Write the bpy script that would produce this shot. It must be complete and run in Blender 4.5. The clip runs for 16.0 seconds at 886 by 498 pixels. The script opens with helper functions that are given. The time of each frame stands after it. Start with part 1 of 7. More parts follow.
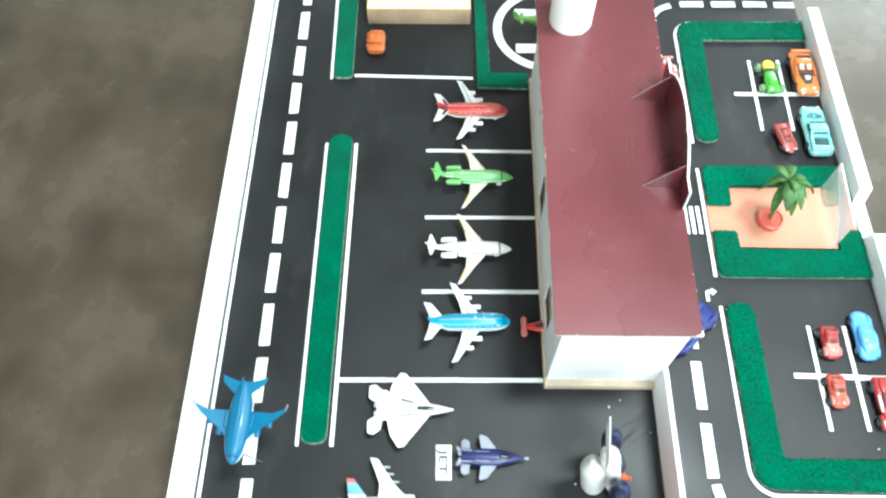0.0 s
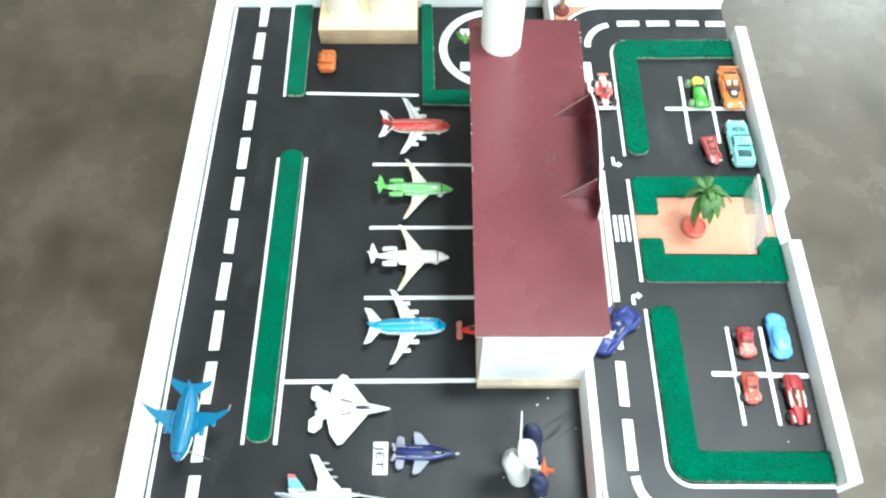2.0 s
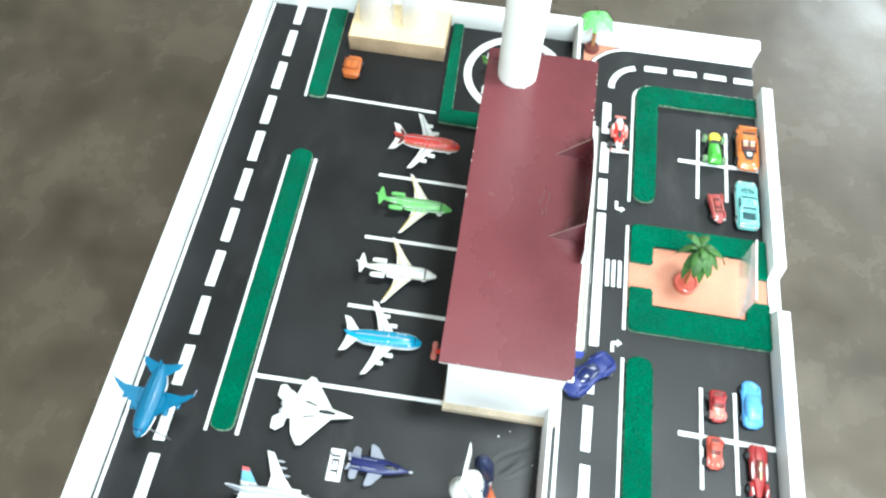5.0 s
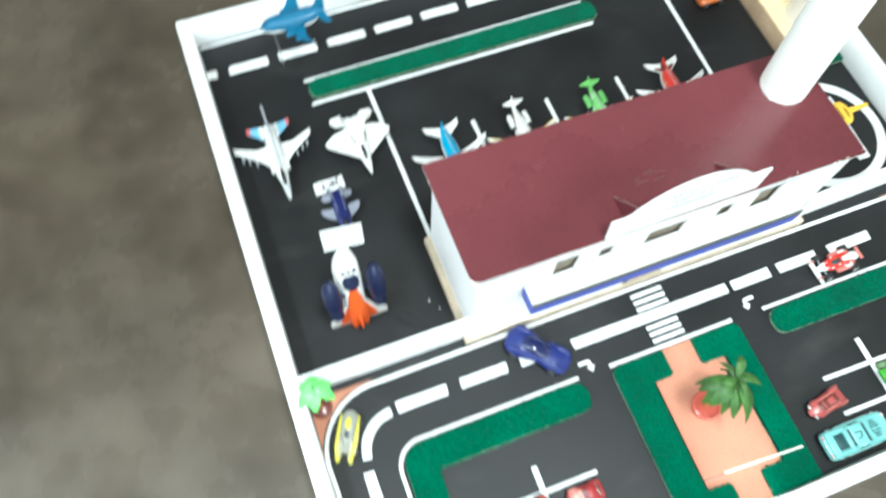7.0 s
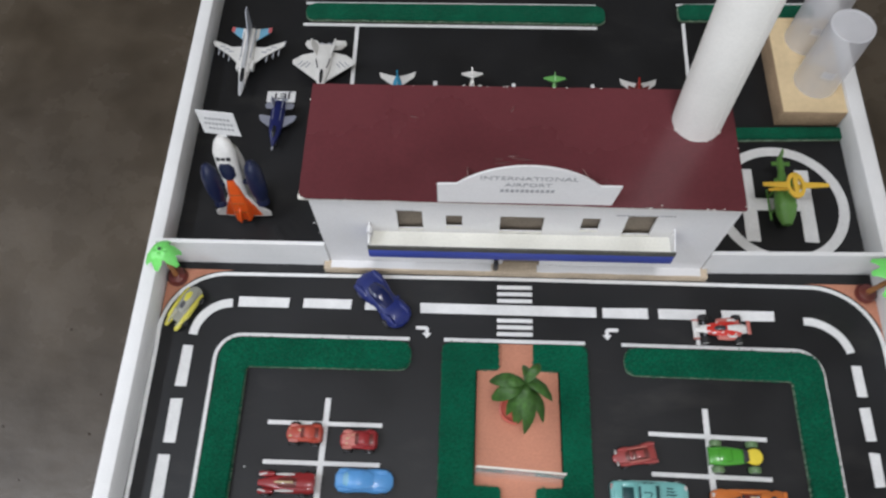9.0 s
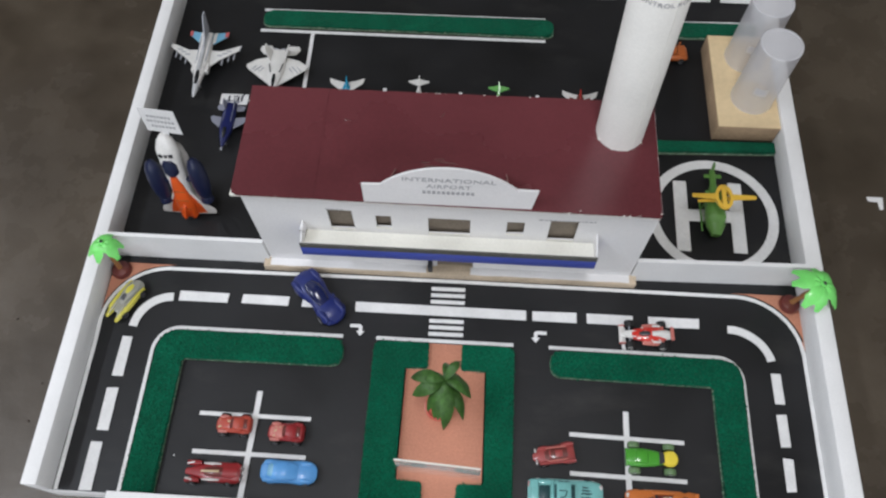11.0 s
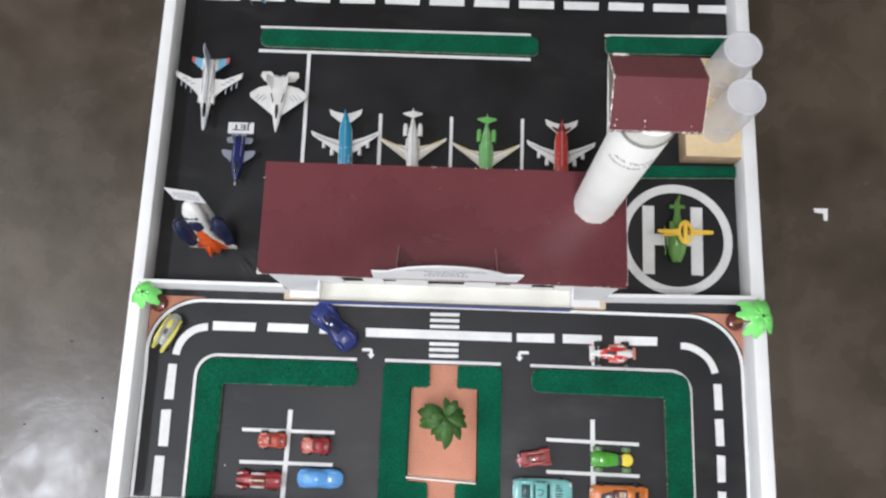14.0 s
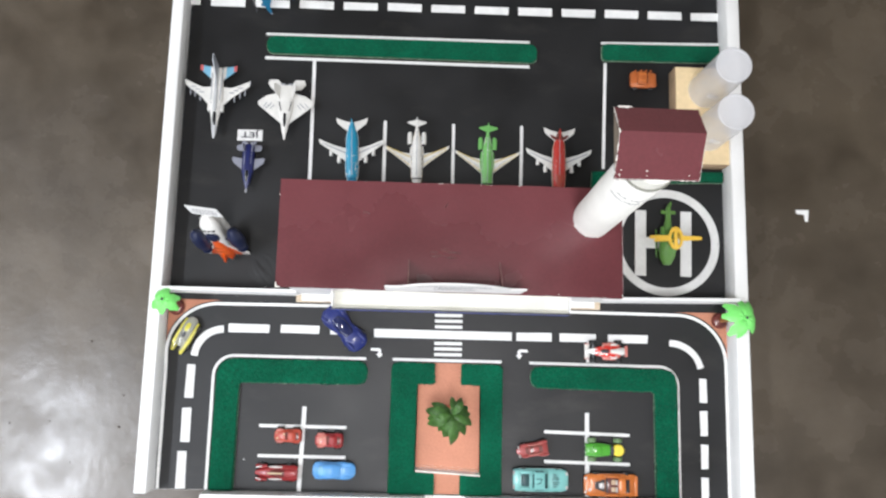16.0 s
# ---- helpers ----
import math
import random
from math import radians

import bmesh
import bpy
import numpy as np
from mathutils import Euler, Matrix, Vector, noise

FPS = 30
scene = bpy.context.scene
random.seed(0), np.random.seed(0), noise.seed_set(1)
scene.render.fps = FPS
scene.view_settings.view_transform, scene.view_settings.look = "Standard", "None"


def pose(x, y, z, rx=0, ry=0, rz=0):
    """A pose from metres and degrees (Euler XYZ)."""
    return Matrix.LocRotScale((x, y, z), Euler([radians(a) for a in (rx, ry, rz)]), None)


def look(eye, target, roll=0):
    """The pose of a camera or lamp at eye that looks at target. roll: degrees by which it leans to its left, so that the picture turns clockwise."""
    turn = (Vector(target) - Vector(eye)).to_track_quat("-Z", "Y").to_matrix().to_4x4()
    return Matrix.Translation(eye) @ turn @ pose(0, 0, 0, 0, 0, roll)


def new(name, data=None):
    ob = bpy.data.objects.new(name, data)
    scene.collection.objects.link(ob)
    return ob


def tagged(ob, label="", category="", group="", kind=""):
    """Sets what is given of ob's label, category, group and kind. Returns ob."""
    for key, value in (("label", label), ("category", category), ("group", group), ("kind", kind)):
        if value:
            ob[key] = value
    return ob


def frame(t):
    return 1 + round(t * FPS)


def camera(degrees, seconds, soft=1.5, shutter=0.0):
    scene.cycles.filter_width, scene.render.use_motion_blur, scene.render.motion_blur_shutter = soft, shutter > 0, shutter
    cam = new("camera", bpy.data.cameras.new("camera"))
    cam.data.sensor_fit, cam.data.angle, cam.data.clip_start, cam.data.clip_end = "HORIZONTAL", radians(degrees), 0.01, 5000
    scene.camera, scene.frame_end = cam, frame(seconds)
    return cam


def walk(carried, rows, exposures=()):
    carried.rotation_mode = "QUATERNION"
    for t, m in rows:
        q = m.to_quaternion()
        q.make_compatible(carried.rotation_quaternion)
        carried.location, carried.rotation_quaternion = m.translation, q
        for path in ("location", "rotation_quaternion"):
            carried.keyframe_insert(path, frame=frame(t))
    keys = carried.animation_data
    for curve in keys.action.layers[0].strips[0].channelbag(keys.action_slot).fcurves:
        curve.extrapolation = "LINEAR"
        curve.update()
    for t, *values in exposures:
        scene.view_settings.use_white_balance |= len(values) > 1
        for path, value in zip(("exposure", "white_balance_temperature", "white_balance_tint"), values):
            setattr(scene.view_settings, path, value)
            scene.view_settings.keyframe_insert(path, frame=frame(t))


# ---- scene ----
# ---------------------------------------------------------------- camera
cam = camera(61.42, 16.0, soft=2.3, shutter=0.5)
PATH = [
    (0.0, -0.4738, 0.3181, 0.8176, 27.79, 0.44, -89.20),
    (0.3, -0.4910, 0.2950, 0.8304, 27.66, 0.37, -87.20),
    (0.5, -0.4922, 0.2675, 0.8470, 27.16, 1.13, -86.74),
    (1.0, -0.4803, 0.2573, 0.8501, 27.72, -0.17, -90.47),
    (1.5, -0.4809, 0.2493, 0.8480, 28.13, 0.58, -90.05),
    (2.0, -0.4984, 0.2508, 0.8645, 28.44, 0.21, -89.84),
    (2.5, -0.5000, 0.2486, 0.8580, 28.91, 0.26, -90.52),
    (3.0, -0.5060, 0.2381, 0.8607, 29.00, 0.53, -90.59),
    (3.2, -0.5212, 0.2585, 0.8520, 30.05, -0.46, -90.99),
    (5.3, -0.4633, 0.1799, 0.8835, 28.03, -1.17, -79.99),
    (5.5, -0.4458, 0.1648, 0.8759, 27.15, -0.20, -77.93),
    (6.0, -0.3918, 0.0806, 0.8430, 25.70, -2.56, -54.46),
    (6.2, -0.3894, 0.0377, 0.8367, 25.97, -0.28, -46.41),
    (6.5, -0.3676, 0.0149, 0.8262, 24.48, -0.90, -39.58),
    (6.8, -0.3530, -0.0747, 0.8114, 26.08, -0.02, -27.30),
    (7.0, -0.3525, -0.1337, 0.8080, 24.25, -1.61, -20.83),
    (7.3, -0.3311, -0.1486, 0.8053, 22.82, -1.43, -15.53),
    (7.5, -0.2645, -0.1634, 0.8240, 23.13, -1.04, -8.12),
    (7.8, -0.1719, -0.2207, 0.8326, 24.02, -0.06, 1.29),
    (8.0, -0.1406, -0.2224, 0.8381, 23.45, -1.05, 4.26),
    (8.2, -0.1222, -0.2370, 0.8300, 24.23, -0.82, 2.76),
    (8.5, -0.1116, -0.2440, 0.8137, 23.74, -0.19, -0.95),
    (9.0, -0.0564, -0.2569, 0.8020, 24.76, 1.03, 1.95),
    (9.5, -0.0167, -0.2682, 0.8215, 25.53, 0.34, 3.81),
    (10.0, 0.0277, -0.2797, 0.8001, 26.06, 0.37, 2.42),
    (10.2, 0.0197, -0.2790, 0.8047, 26.38, 0.36, 2.64),
    (12.3, 0.0368, -0.2659, 0.8410, 24.77, 1.00, 3.72),
    (12.5, 0.0441, -0.2503, 0.8707, 24.67, 1.11, 3.73),
    (12.7, 0.0411, -0.2422, 0.9015, 21.43, 0.75, 4.01),
    (13.0, 0.0568, -0.1807, 0.9527, 15.41, 2.32, 6.77),
    (13.2, 0.0421, -0.1413, 0.9775, 13.98, 1.47, 5.52),
    (13.5, 0.0253, -0.0996, 0.9951, 13.23, 2.43, 1.02),
    (14.0, -0.0049, -0.0591, 1.0236, 11.93, -0.39, 1.86),
    (14.5, -0.0180, -0.0270, 1.0453, 10.03, -1.09, 1.65),
    (15.0, -0.0173, -0.0096, 1.0643, 9.48, -0.84, 1.72),
    (15.5, -0.0220, 0.0027, 1.0834, 8.85, 0.06, 1.22),
    (16.0, -0.0402, 0.0061, 1.0894, 8.14, -1.78, 1.40),
]
walk(cam, [(t, pose(x, y, z, rx, ry, rz)) for t, x, y, z, rx, ry, rz in PATH],
     exposures=[(0.0, 1.17, 5800, -3), (3.0, 1.17, 5800, -3), (5.5, 1.06, 5800, -2), (6.0, 1.04, 5800, -1), (7.0, 0.76, 5820, -3), (7.5, 0.22, 5900, 6),
                (8.0, -0.14, 6080, 9), (9.0, -0.64, 6160, 13), (10.0, -0.66, 6150, 13), (12.5, -0.64, 6180, 13), (13.5, -0.4, 6180, 14), (16.0, 0.06, 6260, 12)])

# ---------------------------------------------------------------- light
world = bpy.data.worlds.new("world")
scene.world = world
world.use_nodes = True
world.node_tree.nodes["Background"].inputs[0].default_value = (0.55, 0.6, 0.65, 1)
world.node_tree.nodes["Background"].inputs[1].default_value = 0.05


def area_light(name, x, y, z, target, w, h, power, colour):
    d = bpy.data.lights.new(name, "AREA")
    d.shape, d.size, d.size_y, d.energy, d.color = "RECTANGLE", w, h, power, colour
    ob = new(name, d)
    ob.matrix_world = look((x, y, z), target)
    return ob


# the ceiling lamps of the hall and its west and east windows
area_light("ceiling_lamp_light", 0.02, -0.56, 2.86, (0.02, -0.56, 0), 0.3, 0.75, 44, (1.0, 0.985, 0.96))
area_light("ceiling_lamp_light", -1.95, -0.72, 2.86, (-1.95, -0.72, 0), 0.3, 1.05, 62, (0.9, 0.95, 1.0))
area_light("window_light", -3.15, 0.3, 1.7, (0, 0.3, 0.9), 2.2, 1.3, 50, (0.95, 0.98, 1.0))
area_light("east_window_light", 3.15, -2.25, 1.9, (0.3, -0.4, 2.3), 1.3, 1.05, 34, (0.97, 0.98, 1.0))
# unseen source, added to brighten the faces turned south
area_light("south_fill_light", -0.4, -3.15, 1.35, (-0.4, 0, 1.0), 3.0, 2.0, 75, (0.95, 0.98, 1.0))


# ---------------------------------------------------------------- materials
def mat(name, base, rough=0.6, metal=0.0, grain=0.0, grain_scale=400.0, stain=0.0, stain_scale=12.0, bump=0.0,
        bump_scale=600.0, sheen=0.0, trans=0.0, alpha=1.0, coat=0.0, vary=0.0, spec=0.5, ior=1.45, rough_var=0.0, sss=0.0):
    m = bpy.data.materials.new(name)
    m.use_nodes = True
    nt = m.node_tree
    n, l = nt.nodes, nt.links
    b = n["Principled BSDF"]
    b.inputs["Roughness"].default_value = rough
    b.inputs["Metallic"].default_value = metal
    b.inputs["IOR"].default_value = ior
    b.inputs["Coat Weight"].default_value = coat
    b.inputs["Specular IOR Level"].default_value = spec
    b.inputs["Coat Roughness"].default_value = 0.12
    b.inputs["Transmission Weight"].default_value = trans
    b.inputs["Alpha"].default_value = alpha
    if sheen:
        b.inputs["Sheen Weight"].default_value = sheen
        b.inputs["Sheen Roughness"].default_value = 0.4
    co = n.new("ShaderNodeTexCoord")
    col = n.new("ShaderNodeRGB")
    col.outputs[0].default_value = (*base, 1)
    out = col.outputs[0]

    def noise_of(scale, detail):
        t = n.new("ShaderNodeTexNoise")
        t.inputs["Scale"].default_value, t.inputs["Detail"].default_value = scale, detail
        l.new(co.outputs["Object"], t.inputs["Vector"])
        return t.outputs["Fac"]

    def scaled(out, fac, amount):
        r = n.new("ShaderNodeMapRange")
        r.inputs["From Min"].default_value, r.inputs["From Max"].default_value = 0.3, 0.7
        r.inputs["To Min"].default_value, r.inputs["To Max"].default_value = 1 - amount, 1 + amount
        l.new(fac, r.inputs["Value"])
        mx = n.new("ShaderNodeVectorMath")
        mx.operation = "SCALE"
        l.new(out, mx.inputs[0])
        l.new(r.outputs[0], mx.inputs["Scale"])
        return mx.outputs[0]

    if grain:
        out = scaled(out, noise_of(grain_scale, 3), grain)
    if stain:
        s = noise_of(stain_scale, 5)
        out = scaled(out, s, stain)
        if rough_var:
            r = n.new("ShaderNodeMapRange")
            r.inputs["From Min"].default_value, r.inputs["From Max"].default_value = 0.3, 0.7
            r.inputs["To Min"].default_value, r.inputs["To Max"].default_value = rough - rough_var, rough + rough_var
            l.new(s, r.inputs["Value"])
            l.new(r.outputs[0], b.inputs["Roughness"])
    if vary:
        info = n.new("ShaderNodeObjectInfo")
        mul = n.new("ShaderNodeMath")
        mul.operation = "MULTIPLY_ADD"
        mul.inputs[1].default_value, mul.inputs[2].default_value = 2 * vary, 1 - vary
        l.new(info.outputs["Random"], mul.inputs[0])
        mx = n.new("ShaderNodeVectorMath")
        mx.operation = "SCALE"
        l.new(out, mx.inputs[0])
        l.new(mul.outputs[0], mx.inputs["Scale"])
        out = mx.outputs[0]
    l.new(out, b.inputs["Base Color"])
    if bump:
        bn = n.new("ShaderNodeBump")
        bn.inputs["Strength"].default_value, bn.inputs["Distance"].default_value = bump, 0.002
        l.new(noise_of(bump_scale, 4), bn.inputs["Height"])
        l.new(bn.outputs[0], b.inputs["Normal"])
    return m


M_BLACK = mat("black_chart_paper", (0.0076, 0.0078, 0.0088), 0.48, spec=0.5, grain=0.25, grain_scale=900, stain=0.35, stain_scale=9, bump=0.15, bump_scale=60, rough_var=0.1)


def dusty(m, colour, low, high, scale, stretch):
    """Lays faint patches of dust over a material's colour."""
    n, l = m.node_tree.nodes, m.node_tree.links
    b = n["Principled BSDF"]
    src = b.inputs["Base Color"].links[0].from_socket
    co, mp, tx = n.new("ShaderNodeTexCoord"), n.new("ShaderNodeMapping"), n.new("ShaderNodeTexNoise")
    mp.inputs["Scale"].default_value = stretch
    mp.inputs["Rotation"].default_value = (0, 0, 0.5)
    tx.inputs["Scale"].default_value, tx.inputs["Detail"].default_value, tx.inputs["Roughness"].default_value = scale, 8, 0.65
    rg, mx = n.new("ShaderNodeMapRange"), n.new("ShaderNodeMix")
    rg.inputs["From Min"].default_value, rg.inputs["From Max"].default_value = low, high
    mx.data_type = "RGBA"
    mx.inputs[7].default_value = (*colour, 1)
    l.new(co.outputs["Object"], mp.inputs["Vector"])
    l.new(mp.outputs[0], tx.inputs["Vector"])
    l.new(tx.outputs["Fac"], rg.inputs["Value"])
    l.new(rg.outputs[0], mx.inputs[0])
    l.new(src, mx.inputs[6])
    l.new(mx.outputs[2], b.inputs["Base Color"])


dusty(M_BLACK, (0.034, 0.033, 0.031), 0.55, 0.85, 7.0, (1.0, 2.2, 1.0))
M_MARK = mat("white_marking_paper", (0.75, 0.75, 0.74), 0.7, grain=0.05, stain=0.06, stain_scale=40, vary=0.04)
M_FOAM = mat("white_foam_board", (0.78, 0.78, 0.77), 0.75, grain=0.04, grain_scale=700, stain=0.05, stain_scale=14, bump=0.12, bump_scale=500)
M_CARD = mat("white_card", (0.76, 0.752, 0.745), 0.6, grain=0.03, stain=0.05, stain_scale=10, bump=0.06, bump_scale=90)
M_TOWER = mat("ivory_tower_paper", (0.83, 0.82, 0.77), 0.6, grain=0.03, stain=0.05, stain_scale=16, bump=0.08, bump_scale=70)
M_TORN = mat("torn_paper_rim", (0.2, 0.29, 0.2), 0.85, grain=0.25, grain_scale=700, stain=0.3, stain_scale=90)
M_CREAM = mat("cream_paper", (0.78, 0.77, 0.7), 0.65, grain=0.04, stain=0.06, stain_scale=25)
M_TAN = mat("cut_cardboard_edge", (0.54, 0.44, 0.32), 0.8, grain=0.15, grain_scale=500, stain=0.2, stain_scale=30, bump=0.3)
M_BOARDBROWN = mat("grey_brown_board", (0.2, 0.165, 0.125), 0.8, grain=0.15, stain=0.15, stain_scale=25)
M_MAROON = mat("maroon_glazed_paper", (0.124, 0.0285, 0.0345), 0.27, grain=0.06, grain_scale=300, stain=0.2, stain_scale=6, bump=0.4, bump_scale=14, rough_var=0.06, spec=0.75)
M_CUTPINK = mat("cut_maroon_card_edge", (0.36, 0.22, 0.2), 0.8, grain=0.15, stain=0.2, stain_scale=60)
M_ROOFCORE = mat("white_roof_board", (0.62, 0.59, 0.55), 0.8, grain=0.15, grain_scale=300, stain=0.25, stain_scale=45)
M_GREENFELT = mat("green_flocked_paper", (0.001, 0.1, 0.05), 0.9, spec=0.2, grain=0.3, grain_scale=520, stain=0.22, stain_scale=22, bump=0.8, bump_scale=1500, sheen=0.05)
# random dark speckle, painted in for the shaded pits between fibres
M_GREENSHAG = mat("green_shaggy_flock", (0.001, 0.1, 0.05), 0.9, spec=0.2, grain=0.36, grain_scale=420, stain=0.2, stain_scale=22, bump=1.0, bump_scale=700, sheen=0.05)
M_TERRA = mat("terracotta_paper", (0.49, 0.21, 0.13), 0.75, grain=0.08, stain=0.08, stain_scale=18)
M_BLUEPAPER = mat("blue_paper", (0.05, 0.075, 0.36), 0.55, grain=0.06, stain=0.1, stain_scale=20)
M_GREYEDGE = mat("grey_cut_edge", (0.2, 0.2, 0.17), 0.8, grain=0.1)
M_PALEEDGE = mat("dull_green_card_edge", (0.1, 0.13, 0.08), 0.8, grain=0.2, grain_scale=500, stain=0.25, stain_scale=40)
M_BRACE = mat("dark_brown_card", (0.06, 0.045, 0.035), 0.8, grain=0.15, stain=0.15, stain_scale=40)
M_INKDARK = mat("dark_ink", (0.04, 0.04, 0.05), 0.7, grain=0.4, grain_scale=800)
# paler than the roof, so its ridges read as lamp glints
M_GLINT = mat("pale_glint_gloss", (0.24, 0.09, 0.09), 0.1, alpha=0.3, grain=0.1, coat=1.0)
M_INK = mat("grey_ink", (0.36, 0.36, 0.37), 0.7, grain=0.4, grain_scale=800)
M_MAT = mat("dull_red_mat", (0.17, 0.045, 0.035), 0.75, grain=0.2, grain_scale=500, stain=0.2, stain_scale=8, bump=0.4, bump_scale=400)
M_MATEDGE = mat("faded_pink_edging", (0.3, 0.17, 0.13), 0.8, grain=0.2, grain_scale=500, stain=0.2, stain_scale=20)
M_WOOD = mat("cream_yellow_paper", (0.72, 0.56, 0.33), 0.6, grain=0.05, grain_scale=150, stain=0.1, stain_scale=14, bump=0.06)
M_GLASSPANEL = mat("clear_acrylic", (0.9, 0.92, 0.91), 0.03, trans=0.86, ior=1.5)
M_FILM = mat("clear_film_on_black", (0.0085, 0.0087, 0.0096), 0.46, spec=0.5, grain=0.2, grain_scale=300)
M_KRAFT = mat("brown_kraft_card", (0.33, 0.23, 0.14), 0.8, grain=0.12, grain_scale=300, stain=0.2, stain_scale=30)
M_GREYSTRIP = mat("dark_grey_strip", (0.085, 0.085, 0.075), 0.8, grain=0.2, grain_scale=400, stain=0.2, stain_scale=60)
M_CUP = mat("frosted_plastic", (0.7, 0.7, 0.73), 0.4, trans=0.0, alpha=0.45, stain=0.05, stain_scale=30)
M_CUPTOP = mat("frosted_plastic_base", (0.7, 0.7, 0.72), 0.4, alpha=0.62, stain=0.05, stain_scale=30)
M_TYRE = mat("black_plastic_tyre", (0.012, 0.012, 0.012), 0.6, grain=0.2)
M_RIM = mat("grey_rim", (0.4, 0.4, 0.42), 0.35, metal=0.7, grain=0.1)
M_DARKGLASS = mat("smoked_window", (0.012, 0.014, 0.018), 0.12, coat=0.5, grain=0.1)
M_WIRE = mat("steel_wire", (0.35, 0.35, 0.36), 0.4, metal=0.8, grain=0.1)


def paint(name, base, rough=0.28, coat=0.5, **kw):
    kw.setdefault("stain", 0.08)
    kw.setdefault("stain_scale", 60)
    return mat(name, base, rough, coat=coat, grain=0.04, **kw)


M_WHITEPL = paint("white_plastic", (0.69, 0.68, 0.65), 0.35, 0.2)
M_GREYPL = paint("grey_plastic", (0.34, 0.35, 0.38), 0.4, 0.2)
M_DARKPL = paint("dark_plastic", (0.03, 0.03, 0.035), 0.4, 0.2)
M_BLUEPL = paint("sky_blue_plastic", (0.012, 0.25, 0.42), 0.3, 0.4)
M_BLUEJET = paint("bright_blue_plastic", (0.007, 0.112, 0.215), 0.45, 0.15)
M_GREENPL = paint("lime_green_plastic", (0.15, 0.42, 0.11), 0.3, 0.4)
M_REDPL = paint("red_plastic", (0.55, 0.025, 0.015))
M_PLANERED = paint("worn_red_plastic", (0.46, 0.03, 0.02), 0.32, 0.3, stain_scale=120)
M_DULLNOSE = paint("pale_grey_plastic", (0.46, 0.47, 0.48), 0.25, 0.5)
M_DULLGREY = paint("blue_grey_plastic", (0.24, 0.25, 0.3), 0.4, 0.2)
M_NAVYPL = paint("navy_plastic", (0.006, 0.011, 0.085), 0.35, 0.3)
M_NAVYCAR = paint("glossy_navy_paint", (0.007, 0.016, 0.125), 0.42, 0.2)
M_NAVYGLASS = paint("glossy_navy_glass", (0.004, 0.009, 0.06), 0.22, 0.6)
M_NAVYSHELL = paint("dark_navy_plastic", (0.005, 0.01, 0.042), 0.4, 0.2)
M_ORANGEPL = paint("orange_plastic", (0.72, 0.1, 0.012))
M_ORANGECAR = paint("orange_paint", (0.56, 0.165, 0.035), 0.32, 0.4)
M_RUST = paint("rusty_orange_plastic", (0.42, 0.11, 0.025), 0.4)
M_TEAL = paint("teal_paint", (0.2, 0.49, 0.47))
M_CARBLUE = paint("light_blue_paint", (0.1, 0.31, 0.64), 0.4, 0.25)
M_BLUEGLASS = paint("mid_blue_glass", (0.03, 0.17, 0.46), 0.15, 0.6)
M_CARRED = paint("red_paint", (0.27, 0.018, 0.02), 0.4, 0.2)
M_DUSKYRED = paint("dusky_red_paint", (0.32, 0.055, 0.05), 0.4, 0.3)
M_CARREDO = paint("orange_red_paint", (0.4, 0.06, 0.035), 0.4, 0.2)
M_GOLD = paint("pale_gold_decal", (0.5, 0.38, 0.22), 0.4)
M_SILVER = paint("silver_decal", (0.55, 0.52, 0.5), 0.35)
M_CARGREEN = paint("green_paint", (0.07, 0.33, 0.03))
M_YELLOWPL = paint("yellow_plastic", (0.76, 0.6, 0.05), 0.4, 0.2)
M_YELLOWC = paint("clear_yellow_plastic", (0.55, 0.5, 0.06), 0.3)
M_CLEARGREY = mat("clear_smoky_plastic", (0.42, 0.42, 0.36), 0.15, alpha=0.6)
M_HELI = paint("olive_green_plastic", (0.1, 0.24, 0.045), 0.45, 0.2)
M_ROTOR = paint("yellow_rotor_plastic", (0.72, 0.45, 0.05), 0.4)
M_PALERED = paint("pinkish_red_plastic", (0.5, 0.16, 0.13), 0.4, 0.2)
M_TEALGLASS = paint("dark_teal_window", (0.012, 0.055, 0.06), 0.45, 0.1)
M_WHEELGREEN = mat("smoky_green_wheel", (0.16, 0.27, 0.12), 0.4, alpha=0.75, grain=0.2)
M_TAN2 = paint("cream_interior", (0.5, 0.36, 0.24), 0.5, 0.1)
M_PALM = paint("bright_green_plastic", (0.2, 0.74, 0.16), 0.4, 0.2)
M_POTBROWN = paint("dark_red_brown_plastic", (0.12, 0.02, 0.015), 0.4)
M_POTRED = paint("coral_red_plastic", (0.48, 0.085, 0.055), 0.45)
M_LEAF = mat("dark_green_leaf", (0.04, 0.108, 0.017), 0.46, grain=0.25, grain_scale=250, stain=0.35, stain_scale=60, bump=0.3, bump_scale=200)
M_TRUNK = paint("brown_plastic_trunk", (0.3, 0.13, 0.04), 0.5)
M_TIPBLUE = paint("pale_blue_decal", (0.17, 0.4, 0.56), 0.4)
M_TIPRED = paint("red_decal", (0.55, 0.12, 0.12), 0.4)
M_PINK = mat("pale_gold_line", (0.5, 0.38, 0.12), 0.5, grain=0.1)


# ---------------------------------------------------------------- mesh helpers
def finish(bm, smooth=40):
    bmesh.ops.recalc_face_normals(bm, faces=bm.faces)
    for f in bm.faces:
        f.smooth = True
    for e in bm.edges:
        e.smooth = len(e.link_faces) == 2 and e.calc_face_angle(0) < radians(smooth)


def part(name, bm, material, parent=None, label="", smooth=40):
    finish(bm, smooth)
    me = bpy.data.meshes.new(name)
    bm.to_mesh(me)
    bm.free()
    me.materials.append(material)
    ob = new(name, me)
    if parent:
        ob.parent = parent
    if label:
        ob["label"] = label
    return ob


